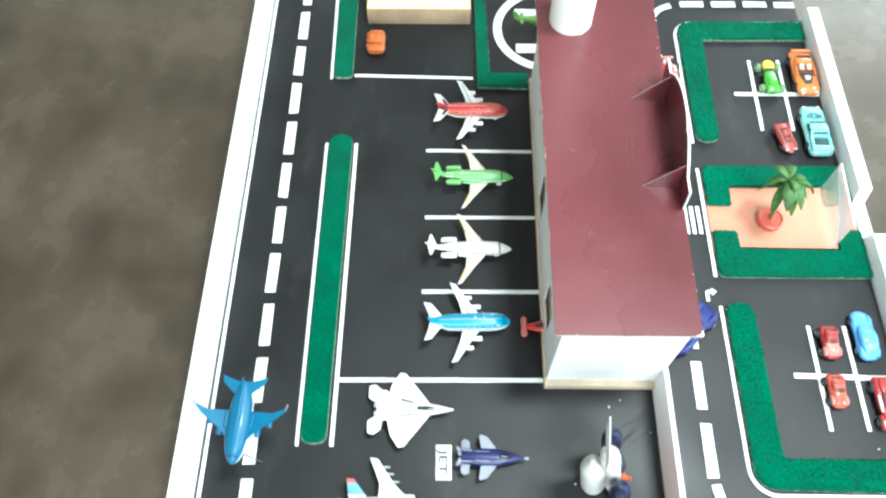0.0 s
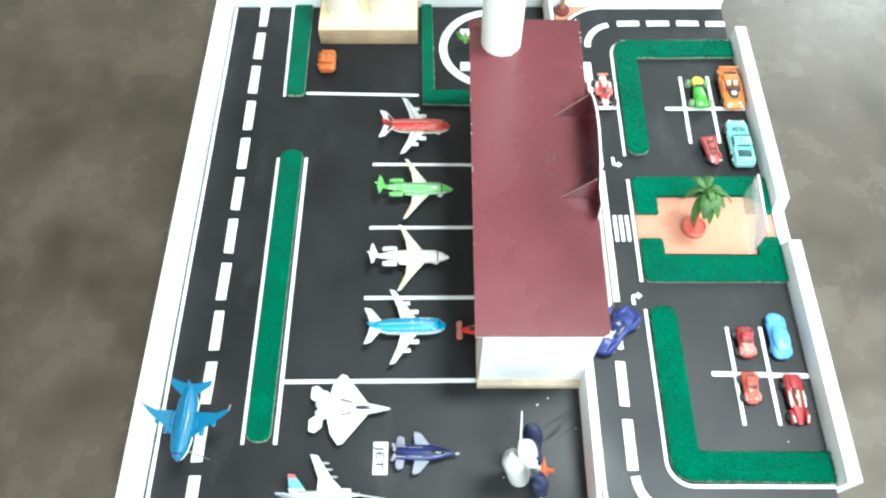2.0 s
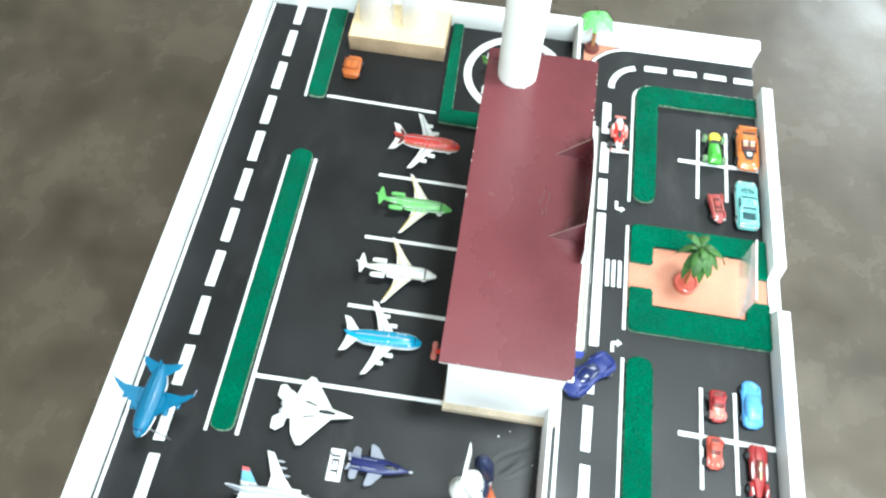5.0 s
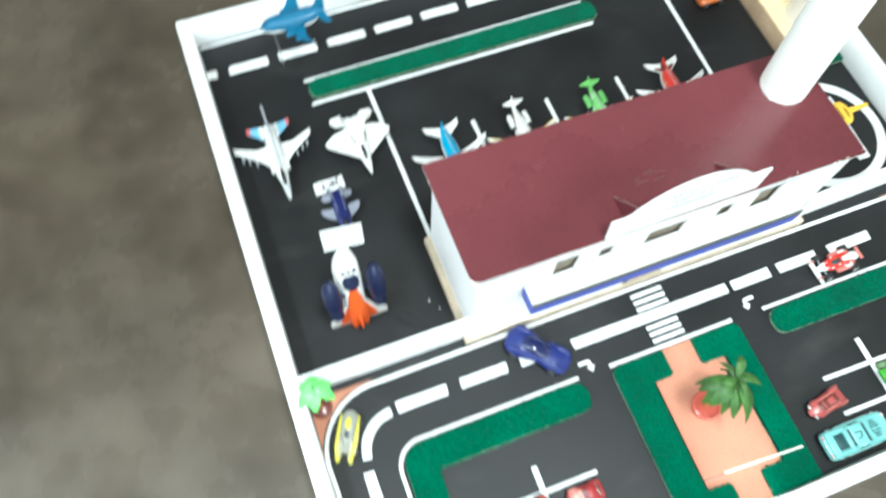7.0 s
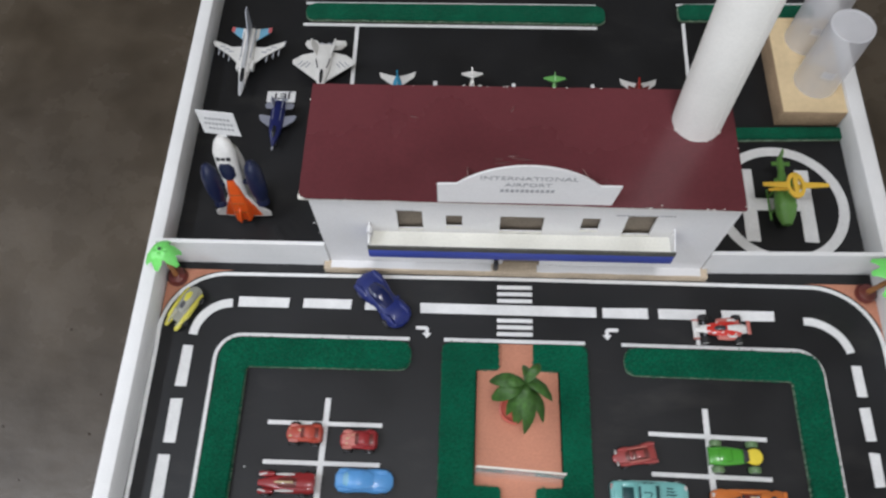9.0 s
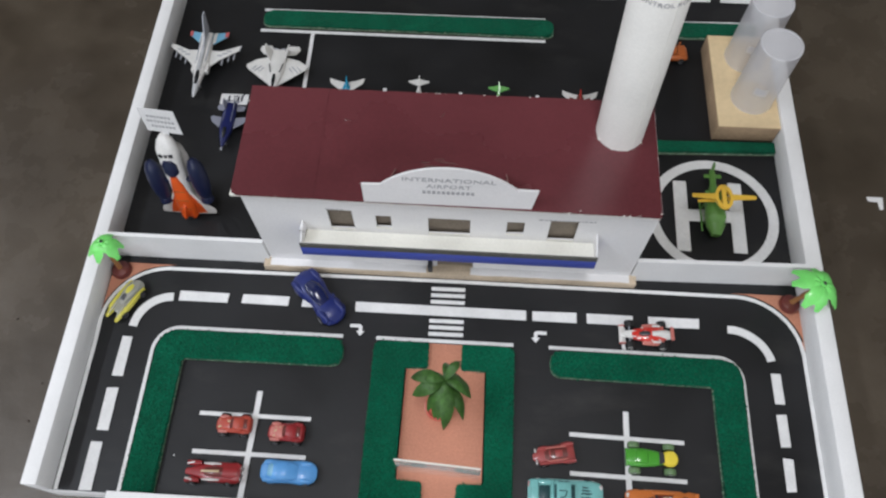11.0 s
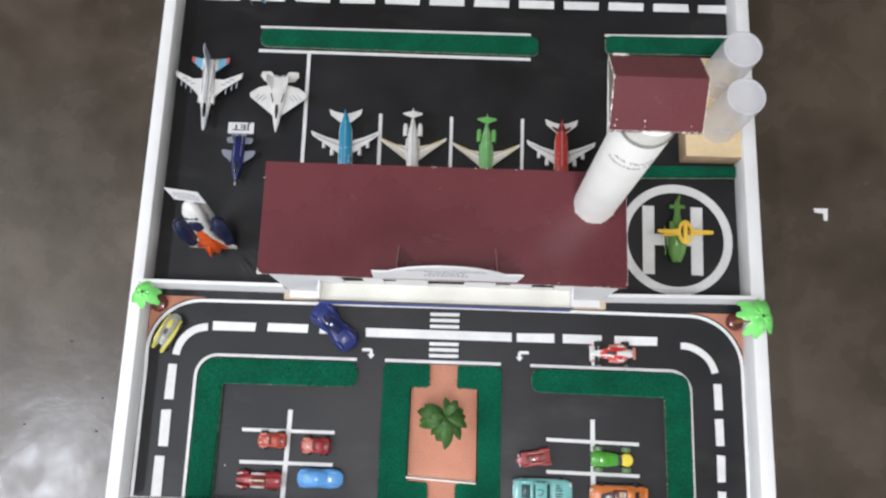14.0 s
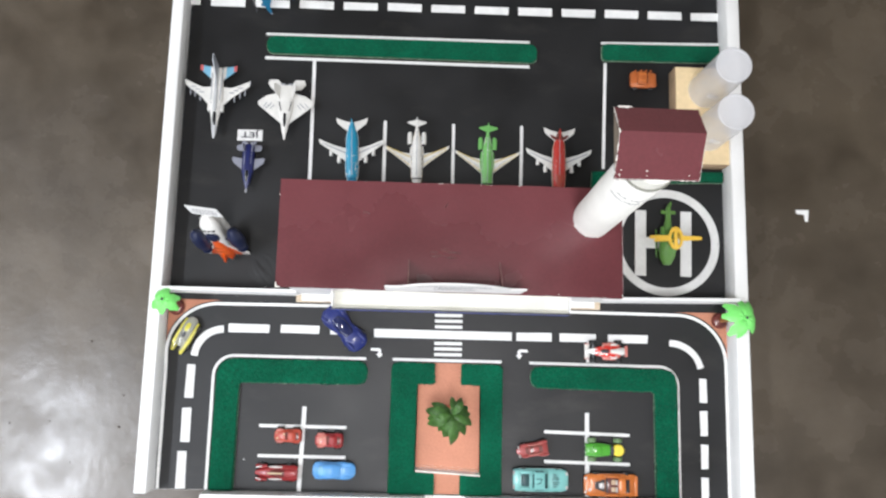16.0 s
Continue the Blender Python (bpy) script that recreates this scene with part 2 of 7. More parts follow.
def thing(name, m, label, category, group="", kind=""):
    ob = new(name)
    ob.empty_display_size = 0.02
    ob.matrix_world = m
    return tagged(ob, label, category, group, kind)


def prism(bm, pts, z0, z1, m=None):
    lo = [bm.verts.new((x, y, z0)) for x, y in pts]
    hi = [bm.verts.new((x, y, z1)) for x, y in pts]
    n = len(pts)
    bm.faces.new(lo[::-1])
    bm.faces.new(hi)
    for i in range(n):
        bm.faces.new((lo[i], lo[(i + 1) % n], hi[(i + 1) % n], hi[i]))
    if m is not None:
        bmesh.ops.transform(bm, matrix=m, verts=lo + hi)
    return lo + hi


def box(bm, x0, x1, y0, y1, z0, z1, bevel=0.0, m=None, seg=2):
    v = prism(bm, [(x0, y0), (x1, y0), (x1, y1), (x0, y1)], z0, z1)
    if bevel:
        es = list({e for a in v for e in a.link_edges})
        r = bmesh.ops.bevel(bm, geom=es, offset=bevel, segments=seg, affect="EDGES", profile=0.5)
        v = list({a for f in r["faces"] for a in f.verts} | {a for a in v if a.is_valid})
    if m is not None:
        bmesh.ops.transform(bm, matrix=m, verts=v)
    return v


def boxed(x0, x1, y0, y1, z0, z1, bevel=0.0, m=None, seg=2):
    bm = bmesh.new()
    box(bm, x0, x1, y0, y1, z0, z1, bevel, m, seg)
    return bm


def rings(bm, secs, close=True, caps=True):
    vs = [[bm.verts.new(p) for p in s] for s in secs]
    n = len(vs[0])
    for a, b in zip(vs, vs[1:]):
        for i in range(n if close else n - 1):
            bm.faces.new((a[i], a[(i + 1) % n], b[(i + 1) % n], b[i]))
    if caps:
        bm.faces.new(vs[0][::-1])
        bm.faces.new(vs[-1])
    return [v for s in vs for v in s]


def lathe(bm, profile, n=20, m=None, caps=True):
    secs = [[(r * math.cos(2 * math.pi * i / n), r * math.sin(2 * math.pi * i / n), z) for i in range(n)] for r, z in profile]
    v = rings(bm, secs, caps=caps)
    if m is not None:
        bmesh.ops.transform(bm, matrix=m, verts=v)
    return v


def lathed(profile, n=20, m=None, caps=True):
    bm = bmesh.new()
    lathe(bm, profile, n, m, caps)
    return bm


def hull(bm, secs, n=14, power=2.6, m=None):
    """A lofted body along x: sections of x, half width, bottom and top."""
    out = []
    for x, w, z0, z1 in secs:
        ring = []
        for i in range(n):
            a = 2 * math.pi * (i + 0.5) / n
            c, s = math.cos(a), math.sin(a)
            y = math.copysign(abs(c) ** (2 / power), c) * w
            z = (z0 + z1) / 2 + math.copysign(abs(s) ** (2 / power), s) * (z1 - z0) / 2
            ring.append((x, y, z))
        out.append(ring)
    v = rings(bm, out)
    if m is not None:
        bmesh.ops.transform(bm, matrix=m, verts=v)
    return v


def hulled(secs, n=14, power=2.6, m=None):
    bm = bmesh.new()
    hull(bm, secs, n, power, m)
    return bm


def plate(pts, z, thick, m=None, bevel=0.0):
    bm = bmesh.new()
    v = prism(bm, pts, z - thick / 2, z + thick / 2)
    if bevel:
        bmesh.ops.bevel(bm, geom=list(bm.edges), offset=bevel, segments=1, affect="EDGES")
    if m is not None:
        bmesh.ops.transform(bm, matrix=m, verts=bm.verts)
    return bm


def rounded(pts, r, n=5):
    """The polygon with its corners rounded: r is one radius, or one for each corner."""
    out, k = [], len(pts)
    for i in range(k):
        p, a, b = Vector(pts[i]), Vector(pts[i - 1]), Vector(pts[(i + 1) % k])
        q = r[i] if isinstance(r, (list, tuple)) else r
        if q <= 0:
            out.append(tuple(p))
            continue
        s, e = p + (a - p).normalized() * q, p + (b - p).normalized() * q
        for j in range(n + 1):
            t = j / n
            out.append(tuple((1 - t) ** 2 * s + 2 * t * (1 - t) * p + t * t * e))
    return out


RAG = random.Random(31)


def resampled(pts, step):
    """The line with points no further apart than step."""
    out = [tuple(pts[0])]
    for a, b in zip(pts, pts[1:]):
        n = max(1, int(math.dist(a, b) / step))
        out += [(a[0] + (b[0] - a[0]) * k / n, a[1] + (b[1] - a[1]) * k / n) for k in range(1, n + 1)]
    return out


def ribbon(pts, w, ragged=0.0):
    """The outline of a strip of width w along a line."""
    left, right = [], []
    for i, p in enumerate(pts):
        a, b = Vector(pts[max(i - 1, 0)]), Vector(pts[min(i + 1, len(pts) - 1)])
        d = (b - a).normalized()
        nrm = Vector((-d.y, d.x)) * w / 2
        left.append(Vector(p) + nrm * (1 + RAG.gauss(0, ragged)))
        right.append(Vector(p) - nrm * (1 + RAG.gauss(0, ragged)))
    bm = bmesh.new()
    for i in range(len(pts) - 1):
        quad = [left[i], right[i], right[i + 1], left[i + 1]]
        lo = [bm.verts.new((q.x, q.y, 0.0002)) for q in quad]
        hi = [bm.verts.new((q.x, q.y, 0.0009)) for q in quad]
        bm.faces.new(hi)
        for j in range(4):
            bm.faces.new((lo[j], lo[(j + 1) % 4], hi[(j + 1) % 4], hi[j]))
    bmesh.ops.remove_doubles(bm, verts=bm.verts, dist=0.00005)
    return bm


def arc(cx, cy, r, a0, a1, n=10):
    return [(cx + r * math.cos(radians(a0 + (a1 - a0) * i / n)), cy + r * math.sin(radians(a0 + (a1 - a0) * i / n))) for i in range(n + 1)]


def letters(text, size, depth=0.0003, weight=0.0):
    """Flat letters, centred, as a bmesh."""
    cu = bpy.data.curves.new("letters", "FONT")
    cu.offset = weight
    cu.body, cu.size, cu.align_x, cu.align_y, cu.extrude, cu.resolution_u = text, size, "CENTER", "CENTER", depth / 2, 2
    ob = new("letters", cu)
    me = bpy.data.meshes.new_from_object(ob.evaluated_get(bpy.context.evaluated_depsgraph_get()))
    bm = bmesh.new()
    bm.from_mesh(me)
    bpy.data.objects.remove(ob)
    bpy.data.curves.remove(cu)
    bpy.data.meshes.remove(me)
    return bm


def turned(bm, m):
    bmesh.ops.transform(bm, matrix=m, verts=bm.verts)
    return bm


# ---------------------------------------------------------------- the hall
FZ = -0.046


def floor_material():
    m = bpy.data.materials.new("polished_concrete")
    m.use_nodes = True
    n, l = m.node_tree.nodes, m.node_tree.links
    b = n["Principled BSDF"]
    co = n.new("ShaderNodeTexCoord")

    def tex(scale, detail, rough=0.6):
        t = n.new("ShaderNodeTexNoise")
        t.inputs["Scale"].default_value, t.inputs["Detail"].default_value, t.inputs["Roughness"].default_value = scale, detail, rough
        l.new(co.outputs["Object"], t.inputs["Vector"])
        return t.outputs["Fac"]

    big, mid, fine = tex(3.5, 3), tex(11, 5, 0.55), tex(260, 3)
    ramp = n.new("ShaderNodeValToRGB")
    ramp.color_ramp.elements[0].position, ramp.color_ramp.elements[0].color = 0.34, (0.026, 0.0186, 0.0118, 1)
    ramp.color_ramp.elements[1].position, ramp.color_ramp.elements[1].color = 0.67, (0.085, 0.066, 0.045, 1)
    mixf = n.new("ShaderNodeMath")
    mixf.operation = "MULTIPLY_ADD"
    mixf.inputs[1].default_value, mixf.inputs[2].default_value = 0.55, 0.0
    l.new(big, mixf.inputs[0])
    add = n.new("ShaderNodeMath")
    add.operation = "MULTIPLY_ADD"
    add.inputs[1].default_value = 0.45
    l.new(mid, add.inputs[0])
    l.new(mixf.outputs[0], add.inputs[2])
    l.new(add.outputs[0], ramp.inputs[0])
    r = n.new("ShaderNodeMapRange")
    r.inputs["To Min"].default_value, r.inputs["To Max"].default_value = 0.86, 1.14
    l.new(fine, r.inputs["Value"])
    sc = n.new("ShaderNodeVectorMath")
    sc.operation = "SCALE"
    l.new(ramp.outputs[0], sc.inputs[0])
    l.new(r.outputs[0], sc.inputs["Scale"])
    l.new(sc.outputs[0], b.inputs["Base Color"])
    rr = n.new("ShaderNodeMapRange")
    rr.inputs["From Min"].default_value, rr.inputs["From Max"].default_value = 0.35, 0.65
    rr.inputs["To Min"].default_value, rr.inputs["To Max"].default_value = 0.34, 0.48
    l.new(mid, rr.inputs["Value"])
    l.new(rr.outputs[0], b.inputs["Roughness"])
    bn = n.new("ShaderNodeBump")
    b.inputs["Specular IOR Level"].default_value = 0.62
    b.inputs["Specular Tint"].default_value = (1.0, 0.94, 0.88, 1)
    worn = n.new("ShaderNodeMapRange")
    worn.inputs["From Min"].default_value, worn.inputs["From Max"].default_value = 0.35, 0.65
    worn.inputs["To Min"].default_value, worn.inputs["To Max"].default_value = 0.75, 0.3
    patch = tex(17, 7, 0.72)
    l.new(patch, worn.inputs["Value"])
    l.new(worn.outputs[0], b.inputs["Coat Weight"])
    cr = n.new("ShaderNodeMapRange")
    cr.inputs["From Min"].default_value, cr.inputs["From Max"].default_value = 0.3, 0.7
    cr.inputs["To Min"].default_value, cr.inputs["To Max"].default_value = 0.15, 0.34
    l.new(mid, cr.inputs["Value"])
    l.new(cr.outputs[0], b.inputs["Coat Roughness"])
    bn.inputs["Strength"].default_value, bn.inputs["Distance"].default_value = 0.1, 0.004
    l.new(tex(45, 6), bn.inputs["Height"])
    l.new(bn.outputs[0], b.inputs["Normal"])
    l.new(bn.outputs[0], b.inputs["Coat Normal"])
    return m


M_FLOOR = floor_material()
# unseen walls: pale in the east, dark in the west, to steer floor reflections
M_PALEWALL = mat("pale_unseen_wall", (0.83, 0.81, 0.76), 0.85, grain=0.04, grain_scale=80, stain=0.06, stain_scale=2, bump=0.1, bump_scale=60)
M_DARKWALL = mat("dark_unseen_wall", (0.25, 0.19, 0.12), 0.8, grain=0.06, grain_scale=80, stain=0.1, stain_scale=2, bump=0.1, bump_scale=60)
M_PLASTER = mat("cream_plaster", (0.5, 0.475, 0.42), 0.85, grain=0.06, grain_scale=80, stain=0.1, stain_scale=2, bump=0.1, bump_scale=60)

tagged(part("floor", boxed(-3.2, 3.2, -3.2, 3.4, FZ - 0.1, FZ), M_FLOOR), "mottled grey-brown polished concrete floor", "floor", kind="structure")
tagged(part("ceiling", boxed(-3.2, 3.2, -3.2, 3.4, 2.9, 3.0), M_PLASTER), "plain pale plastered ceiling", "ceiling", kind="structure")
tagged(part("wall_north", boxed(-3.2, 3.2, 3.4, 3.55, FZ, 2.9), M_PLASTER), "plain cream plastered wall", "wall", kind="structure")
ws = bmesh.new()
box(ws, -3.2, -1.95, -3.35, -3.2, FZ, 2.9)
box(ws, 1.15, 3.2, -3.35, -3.2, FZ, 2.9)
box(ws, -1.95, 1.15, -3.35, -3.2, 2.4, 2.9)
tagged(part("wall_south", ws, M_PLASTER), "plain pale plastered wall, opened for the added south light", "wall", kind="structure")
we = bmesh.new()
box(we, 3.2, 3.35, -3.2, -2.95, FZ, 2.9)
box(we, 3.2, 3.35, -1.55, 3.4, FZ, 2.9)
box(we, 3.2, 3.35, -2.95, -1.55, FZ, 1.3)
box(we, 3.2, 3.35, -2.95, -1.55, 2.5, 2.9)
tagged(part("wall_east", we, M_PALEWALL), "unseen wall kept pale to brighten reflections, with a window opening", "wall", kind="structure")
wb = bmesh.new()
box(wb, -3.35, -3.2, -3.2, -0.85, FZ, 2.9)
box(wb, -3.35, -3.2, 1.45, 3.4, FZ, 2.9)
box(wb, -3.35, -3.2, -0.85, 1.45, FZ, 1.0)
box(wb, -3.35, -3.2, -0.85, 1.45, 2.4, 2.9)
tagged(part("wall_west", wb, M_DARKWALL), "unseen wall kept dark to dim reflections, with a window opening", "wall", kind="structure")

# a corner of tape stuck on the floor
tape = bmesh.new()
prism(tape, [(0.544, 0.2475), (0.565, 0.2475), (0.563, 0.229), (0.558, 0.229), (0.5575, 0.24), (0.545, 0.241)], FZ + 0.0003, FZ + 0.0008)
tagged(part("floor_tape", tape, M_MARK), "small white L-shaped tape corner stuck on the concrete floor", "tape")

# grit on the concrete
for x, y, r in ((-0.529, 0.015, 0.002), (-0.475, -0.063, 0.0016), (-0.478, -0.108, 0.002), (-0.637, -0.106, 0.0018), (-0.579, -0.102, 0.0016), (-0.545, -0.16, 0.0013)):
    grit = part("grit", lathed([(r * 0.5, 0.0), (r, r * 0.4), (r * 0.5, r * 0.9)], 7, pose(x, y, FZ) @ Matrix.Diagonal((1, 0.7, 1, 1))), M_BRACE)
    tagged(grit, "dark crumb of grit on the concrete floor", "grit", "floor grit")

# a red floor mat lying beyond the model
mat_ob = part("floor_mat", boxed(-1.1, 0.7, 1.084, 1.75, FZ, FZ + 0.005, 0.0015), M_MAT)
tagged(mat_ob, "dull red floor mat with a faded pink edging", "mat")
part("edging", boxed(-1.1, 0.7, 1.0715, 1.0835, FZ, FZ + 0.004, 0.0012), M_MATEDGE, mat_ob, "faded pink edging strip")

# ---------------------------------------------------------------- the model's base
X0, X1, Y0, Y1 = -0.4208, 0.4307, -0.187, 0.606
WT, WZ = 0.0165, 0.0355
base = part("model_base", boxed(X0 + 0.001, X1 - 0.0032, Y0, Y1 - 0.001, FZ, -0.0012, 0.001), M_FOAM)
tagged(base, "white foam board base of an airport model on the floor", "model base")
part("black_sheet", boxed(X0 + WT - 0.002, X1 - 0.021 + 0.002, Y0 + 0.0006, Y1 - WT + 0.002, -0.0011, 0.0), M_BLACK, base, "matt black chart paper covering with faint scuffs")


def wall_strip(name, x0, x1, y0, y1, z1, z0=-0.001, label=""):
    return part(name, boxed(x0, x1, y0, y1, z0, z1, 0.0012), M_FOAM, base, label)


wall_strip("border_wall", X0, X0 + WT, Y0, Y1, WZ)
wall_strip("border_wall", X1 - 0.021, X1 - 0.0022, Y0, Y1, WZ)
wall_strip("border_wall", X0 + WT, X1 - 0.021, Y1 - WT, Y1, WZ)
# front wall with the lowered sill of the gate
fw = bmesh.new()
FX0, FX1, G0, G1 = -0.334, 0.339, -0.026, 0.026
outline = [(FX0, FZ), (FX1, FZ), (FX1, 0.028), (G1 + 0.006, 0.028), (G1, 0.004), (G0, 0.004), (G0 - 0.006, 0.028), (FX0, 0.028)]
prism(fw, outline, 0, 0.0155, Matrix.Translation((0, Y0 - 0.0005, 0)) @ pose(0, 0, 0, 90))
part("front_wall", fw, M_FOAM, base, "white foam front wall with a low notch at the gate")
# cross walls on both sides of the terminal
def cross_wall(x0, x1, y0, y1, top, at):
    """A thin upright foam strip whose inner end steps over the terminal's plinth; y0 and y1 are its front at each end."""
    sx = 1 if at > 0 else -1
    q = [(at * 1.0, -0.001), (x1 if sx > 0 else x0, -0.001), (x1 if sx > 0 else x0, top), (at - sx * 0.0068, top), (at - sx * 0.0068, 0.0124), (at, 0.0124)]
    bm = bmesh.new()
    prism(bm, q if sx > 0 else q[::-1], -0.0046, 0.0, pose(0, 0, 0, 90))
    for v in bm.verts:
        v.co.y += y0 + (y1 - y0) * (v.co.x - x0) / (x1 - x0)
    return part("cross_wall", bm, M_FOAM, base)


cross_wall(X0 + WT, -0.2135, 0.088, 0.088, 0.0545, -0.2206)
cross_wall(0.2135, X1 - 0.021, 0.089, 0.0925, 0.0515, 0.2206)


LAYER = [0]


def mark(name, pts, w=None, parent=base, label=""):
    """A paper strip glued on the sheet: a line of width w, or an outline."""
    LAYER[0] = (LAYER[0] + 1) % 7
    lift = Matrix.Translation((0, 0, 0.00016 * LAYER[0]))
    if w:
        return part(name, turned(ribbon(pts, w) if name.startswith("heli") else ribbon(resampled(pts, 0.008), w * 0.88, 0.028), lift), M_MARK, parent, label)
    bm = bmesh.new()
    prism(bm, pts, 0.0002, 0.0009, lift)
    return part(name, bm, M_MARK, parent, label)


random.seed(4)


def dash(x0, x1, y, w, along_x=True):
    j = [random.uniform(-0.0006, 0.0006) for _ in range(8)]
    q = [(x0 + j[0], y - w / 2 + j[1]), (x1 + j[2], y - w / 2 + j[3]), (x1 + j[4], y + w / 2 + j[5]), (x0 + j[6], y + w / 2 + j[7])]
    return mark("dash", q if along_x else [(b, a) for a, b in q][::-1])


# runway
for i in range(12):
    x = -0.375 + i * 0.0675
    dash(x, x + 0.0525 if i < 11 else x + 0.05, 0.5355 + 0.0004 * i, 0.0125)
dash(-0.4055, -0.391, 0.5357, 0.0125)
mark("runway_edge_line", [(X0 + WT + 0.003, 0.5845), (X1 - 0.021 - 0.002, 0.586)], 0.0045)
# taxiway lines
mark("taxiway_line", [(-0.2875, 0.4485), (0.1155, 0.4485)], 0.0052)
mark("taxiway_line", [(-0.2875, 0.4865), (0.1155, 0.488)], 0.0045)
mark("taxiway_line", [(0.226, 0.491), (0.41, 0.4955)], 0.0045)
mark("stand_line", [(-0.2125, 0.4459), (-0.2105, 0.214)], 0.0058)
mark("stand_line", [(-0.1019, 0.355), (-0.101, 0.214)], 0.0058)
mark("stand_line", [(0.0012, 0.3535), (0.0018, 0.214)], 0.0052)
mark("stand_line", [(0.1046, 0.3545), (0.1036, 0.214)], 0.0052)
mark("stand_line", [(0.2326, 0.459), (0.2285, 0.292)], 0.0052)
# front road
outer = [(X0 + WT + 0.0035, -0.186), (-0.4015, -0.02)] + arc(-0.333, 0.004, 0.0695, 178, 92, 10) + [(-0.18, 0.0745), (0.0, 0.0752), (0.18, 0.0748)]
outer += arc(0.337, 0.004, 0.0702, 88, 2, 10) + [(0.4072, -0.03), (0.4072, -0.186)]
mark("edge_line", outer, 0.0048)
mark("edge_line", [(-0.3335, -0.186), (-0.3335, -0.035)] + arc(-0.305, -0.0285, 0.0285, 178, 92, 7) + [(-0.117, 0.0)], 0.0045)
mark("edge_line", [(0.3355, -0.186), (0.3355, -0.033)] + arc(0.3085, -0.0285, 0.027, 2, 88, 7)[0:] + [(0.119, -0.0005)], 0.0045)
mark("edge_line", [(-0.0785, 0.0), (0.0785, 0.0)], 0.0048)
for a, b in ((-0.3155, -0.2575), (-0.2415, -0.186), (-0.17, -0.15), (0.1005, 0.1515), (0.1625, 0.2155), (0.234, 0.292)):
    dash(a, b, 0.0395 if a < 0 else 0.0372, 0.0118)
dash(-0.1068, 0.0926, 0.0367, 0.0118)
mark("dash", arc(-0.322, -0.003, 0.0402, 178, 91, 9), 0.0115)
mark("dash", arc(0.326, -0.012, 0.045, 92, 12, 9), 0.0105)
for a, b in ((-0.0145, -0.0615), (-0.0745, -0.1225), (-0.135, -0.1855)):
    dash(b, a, -0.3655 + (a + 0.0145) * 0.03, 0.0125, False)
for a, b in ((-0.0175, -0.052), (-0.063, -0.0985), (-0.1103, -0.1445), (-0.1565, -0.186)):
    dash(b, a, 0.3724, 0.0105, False)
for y in (0.0648, 0.0566, 0.0482, 0.0243, 0.0164, 0.0083):
    mark("zebra_stripe", [(-0.0192, y), (0.0207, y + 0.0003)], 0.0052)
mark("stop_line", [(0.2045, 0.0325), (0.2045, 0.002)], 0.0052)
# turn arrows
AR = [(0, 0.013), (0.012, 0.013), (0.0145, 0.0105), (0.0145, 0.005), (0.0175, 0.005), (0.0125, -0.001), (0.0075, 0.005), (0.0105, 0.005), (0.0105, 0.009), (0, 0.009)]
mark("arrow_marking", [(x - 0.1105, y + 0.0025) for x, y in AR][::-1])
mark("arrow_marking", [(0.1165 - x, y + 0.0055) for x, y in AR])
# parking crosses
for s, dx in ((-1, -0.0003), (1, 0.0003)):
    cx = s * 0.2026
    mark("parking_line", [(cx + (0.001 if s < 0 else 0), -0.0695), (cx + (-0.0015 if s < 0 else 0), -0.1862)], 0.0068)
    mark("parking_line", [(cx - 0.0615, -0.0972), (cx + 0.0615, -0.0975 - 0.0012 * (s + 1))], 0.0052)
    mark("parking_line", [(cx - 0.0615, -0.1385), (cx + 0.0615, -0.1388 - 0.0008 * (s + 1))], 0.0052)
# helipad
mark("helipad_ring", arc(0.322, 0.182, 0.0741, 0, 360, 56), 0.0122)
mark("helipad_letter_bar", [(0.2845, 0.2298), (0.283, 0.1313)], 0.0165)
mark("helipad_letter_bar", [(0.3528, 0.2294), (0.3508, 0.1315)], 0.0165)
mark("helipad_letter_bar", [(0.2918, 0.181), (0.3437, 0.181)], 0.0165)
# terracotta corners behind the road bends
for s in (-1, 1):
    bm = bmesh.new()
    ax = -0.4035 if s < 0 else 0.4095
    pts = [(ax, 0.079), (ax, 0.012)] + ([(-0.3995 + 0.0, 0.022)] if s < 0 else [(0.4055, 0.022)])
    cx, r = (-0.333, 0.0735) if s < 0 else (0.3375, 0.0745)
    pts += arc(cx, 0.004, r, 165, 100, 8) if s < 0 else arc(cx, 0.004, r, 15, 80, 8)
    pts += [(cx - s * 0.005, 0.0785)]
    prism(bm, pts if s > 0 else pts[::-1], 0.0002, 0.0007)
    part("corner_patch", bm, M_TERRA, base, "terracotta paper corner patch")
# bits of crumbled foam on the black paper
for x, y, r in ((-0.232, 0.13, 0.0009), (-0.24, 0.143, 0.0013), (-0.324, 0.186, 0.0009), (-0.283, -0.144, 0.001), (-0.268, 0.1, 0.0008)):
    tagged(part("foam_crumb", lathed([(r * 0.4, 0), (r, r * 0.5), (r * 0.6, r * 1.1)], 6, Matrix.Translation((x, y, 0))), M_FOAM), "tiny crumb of white foam on the black paper", "crumb", "foam crumbs")


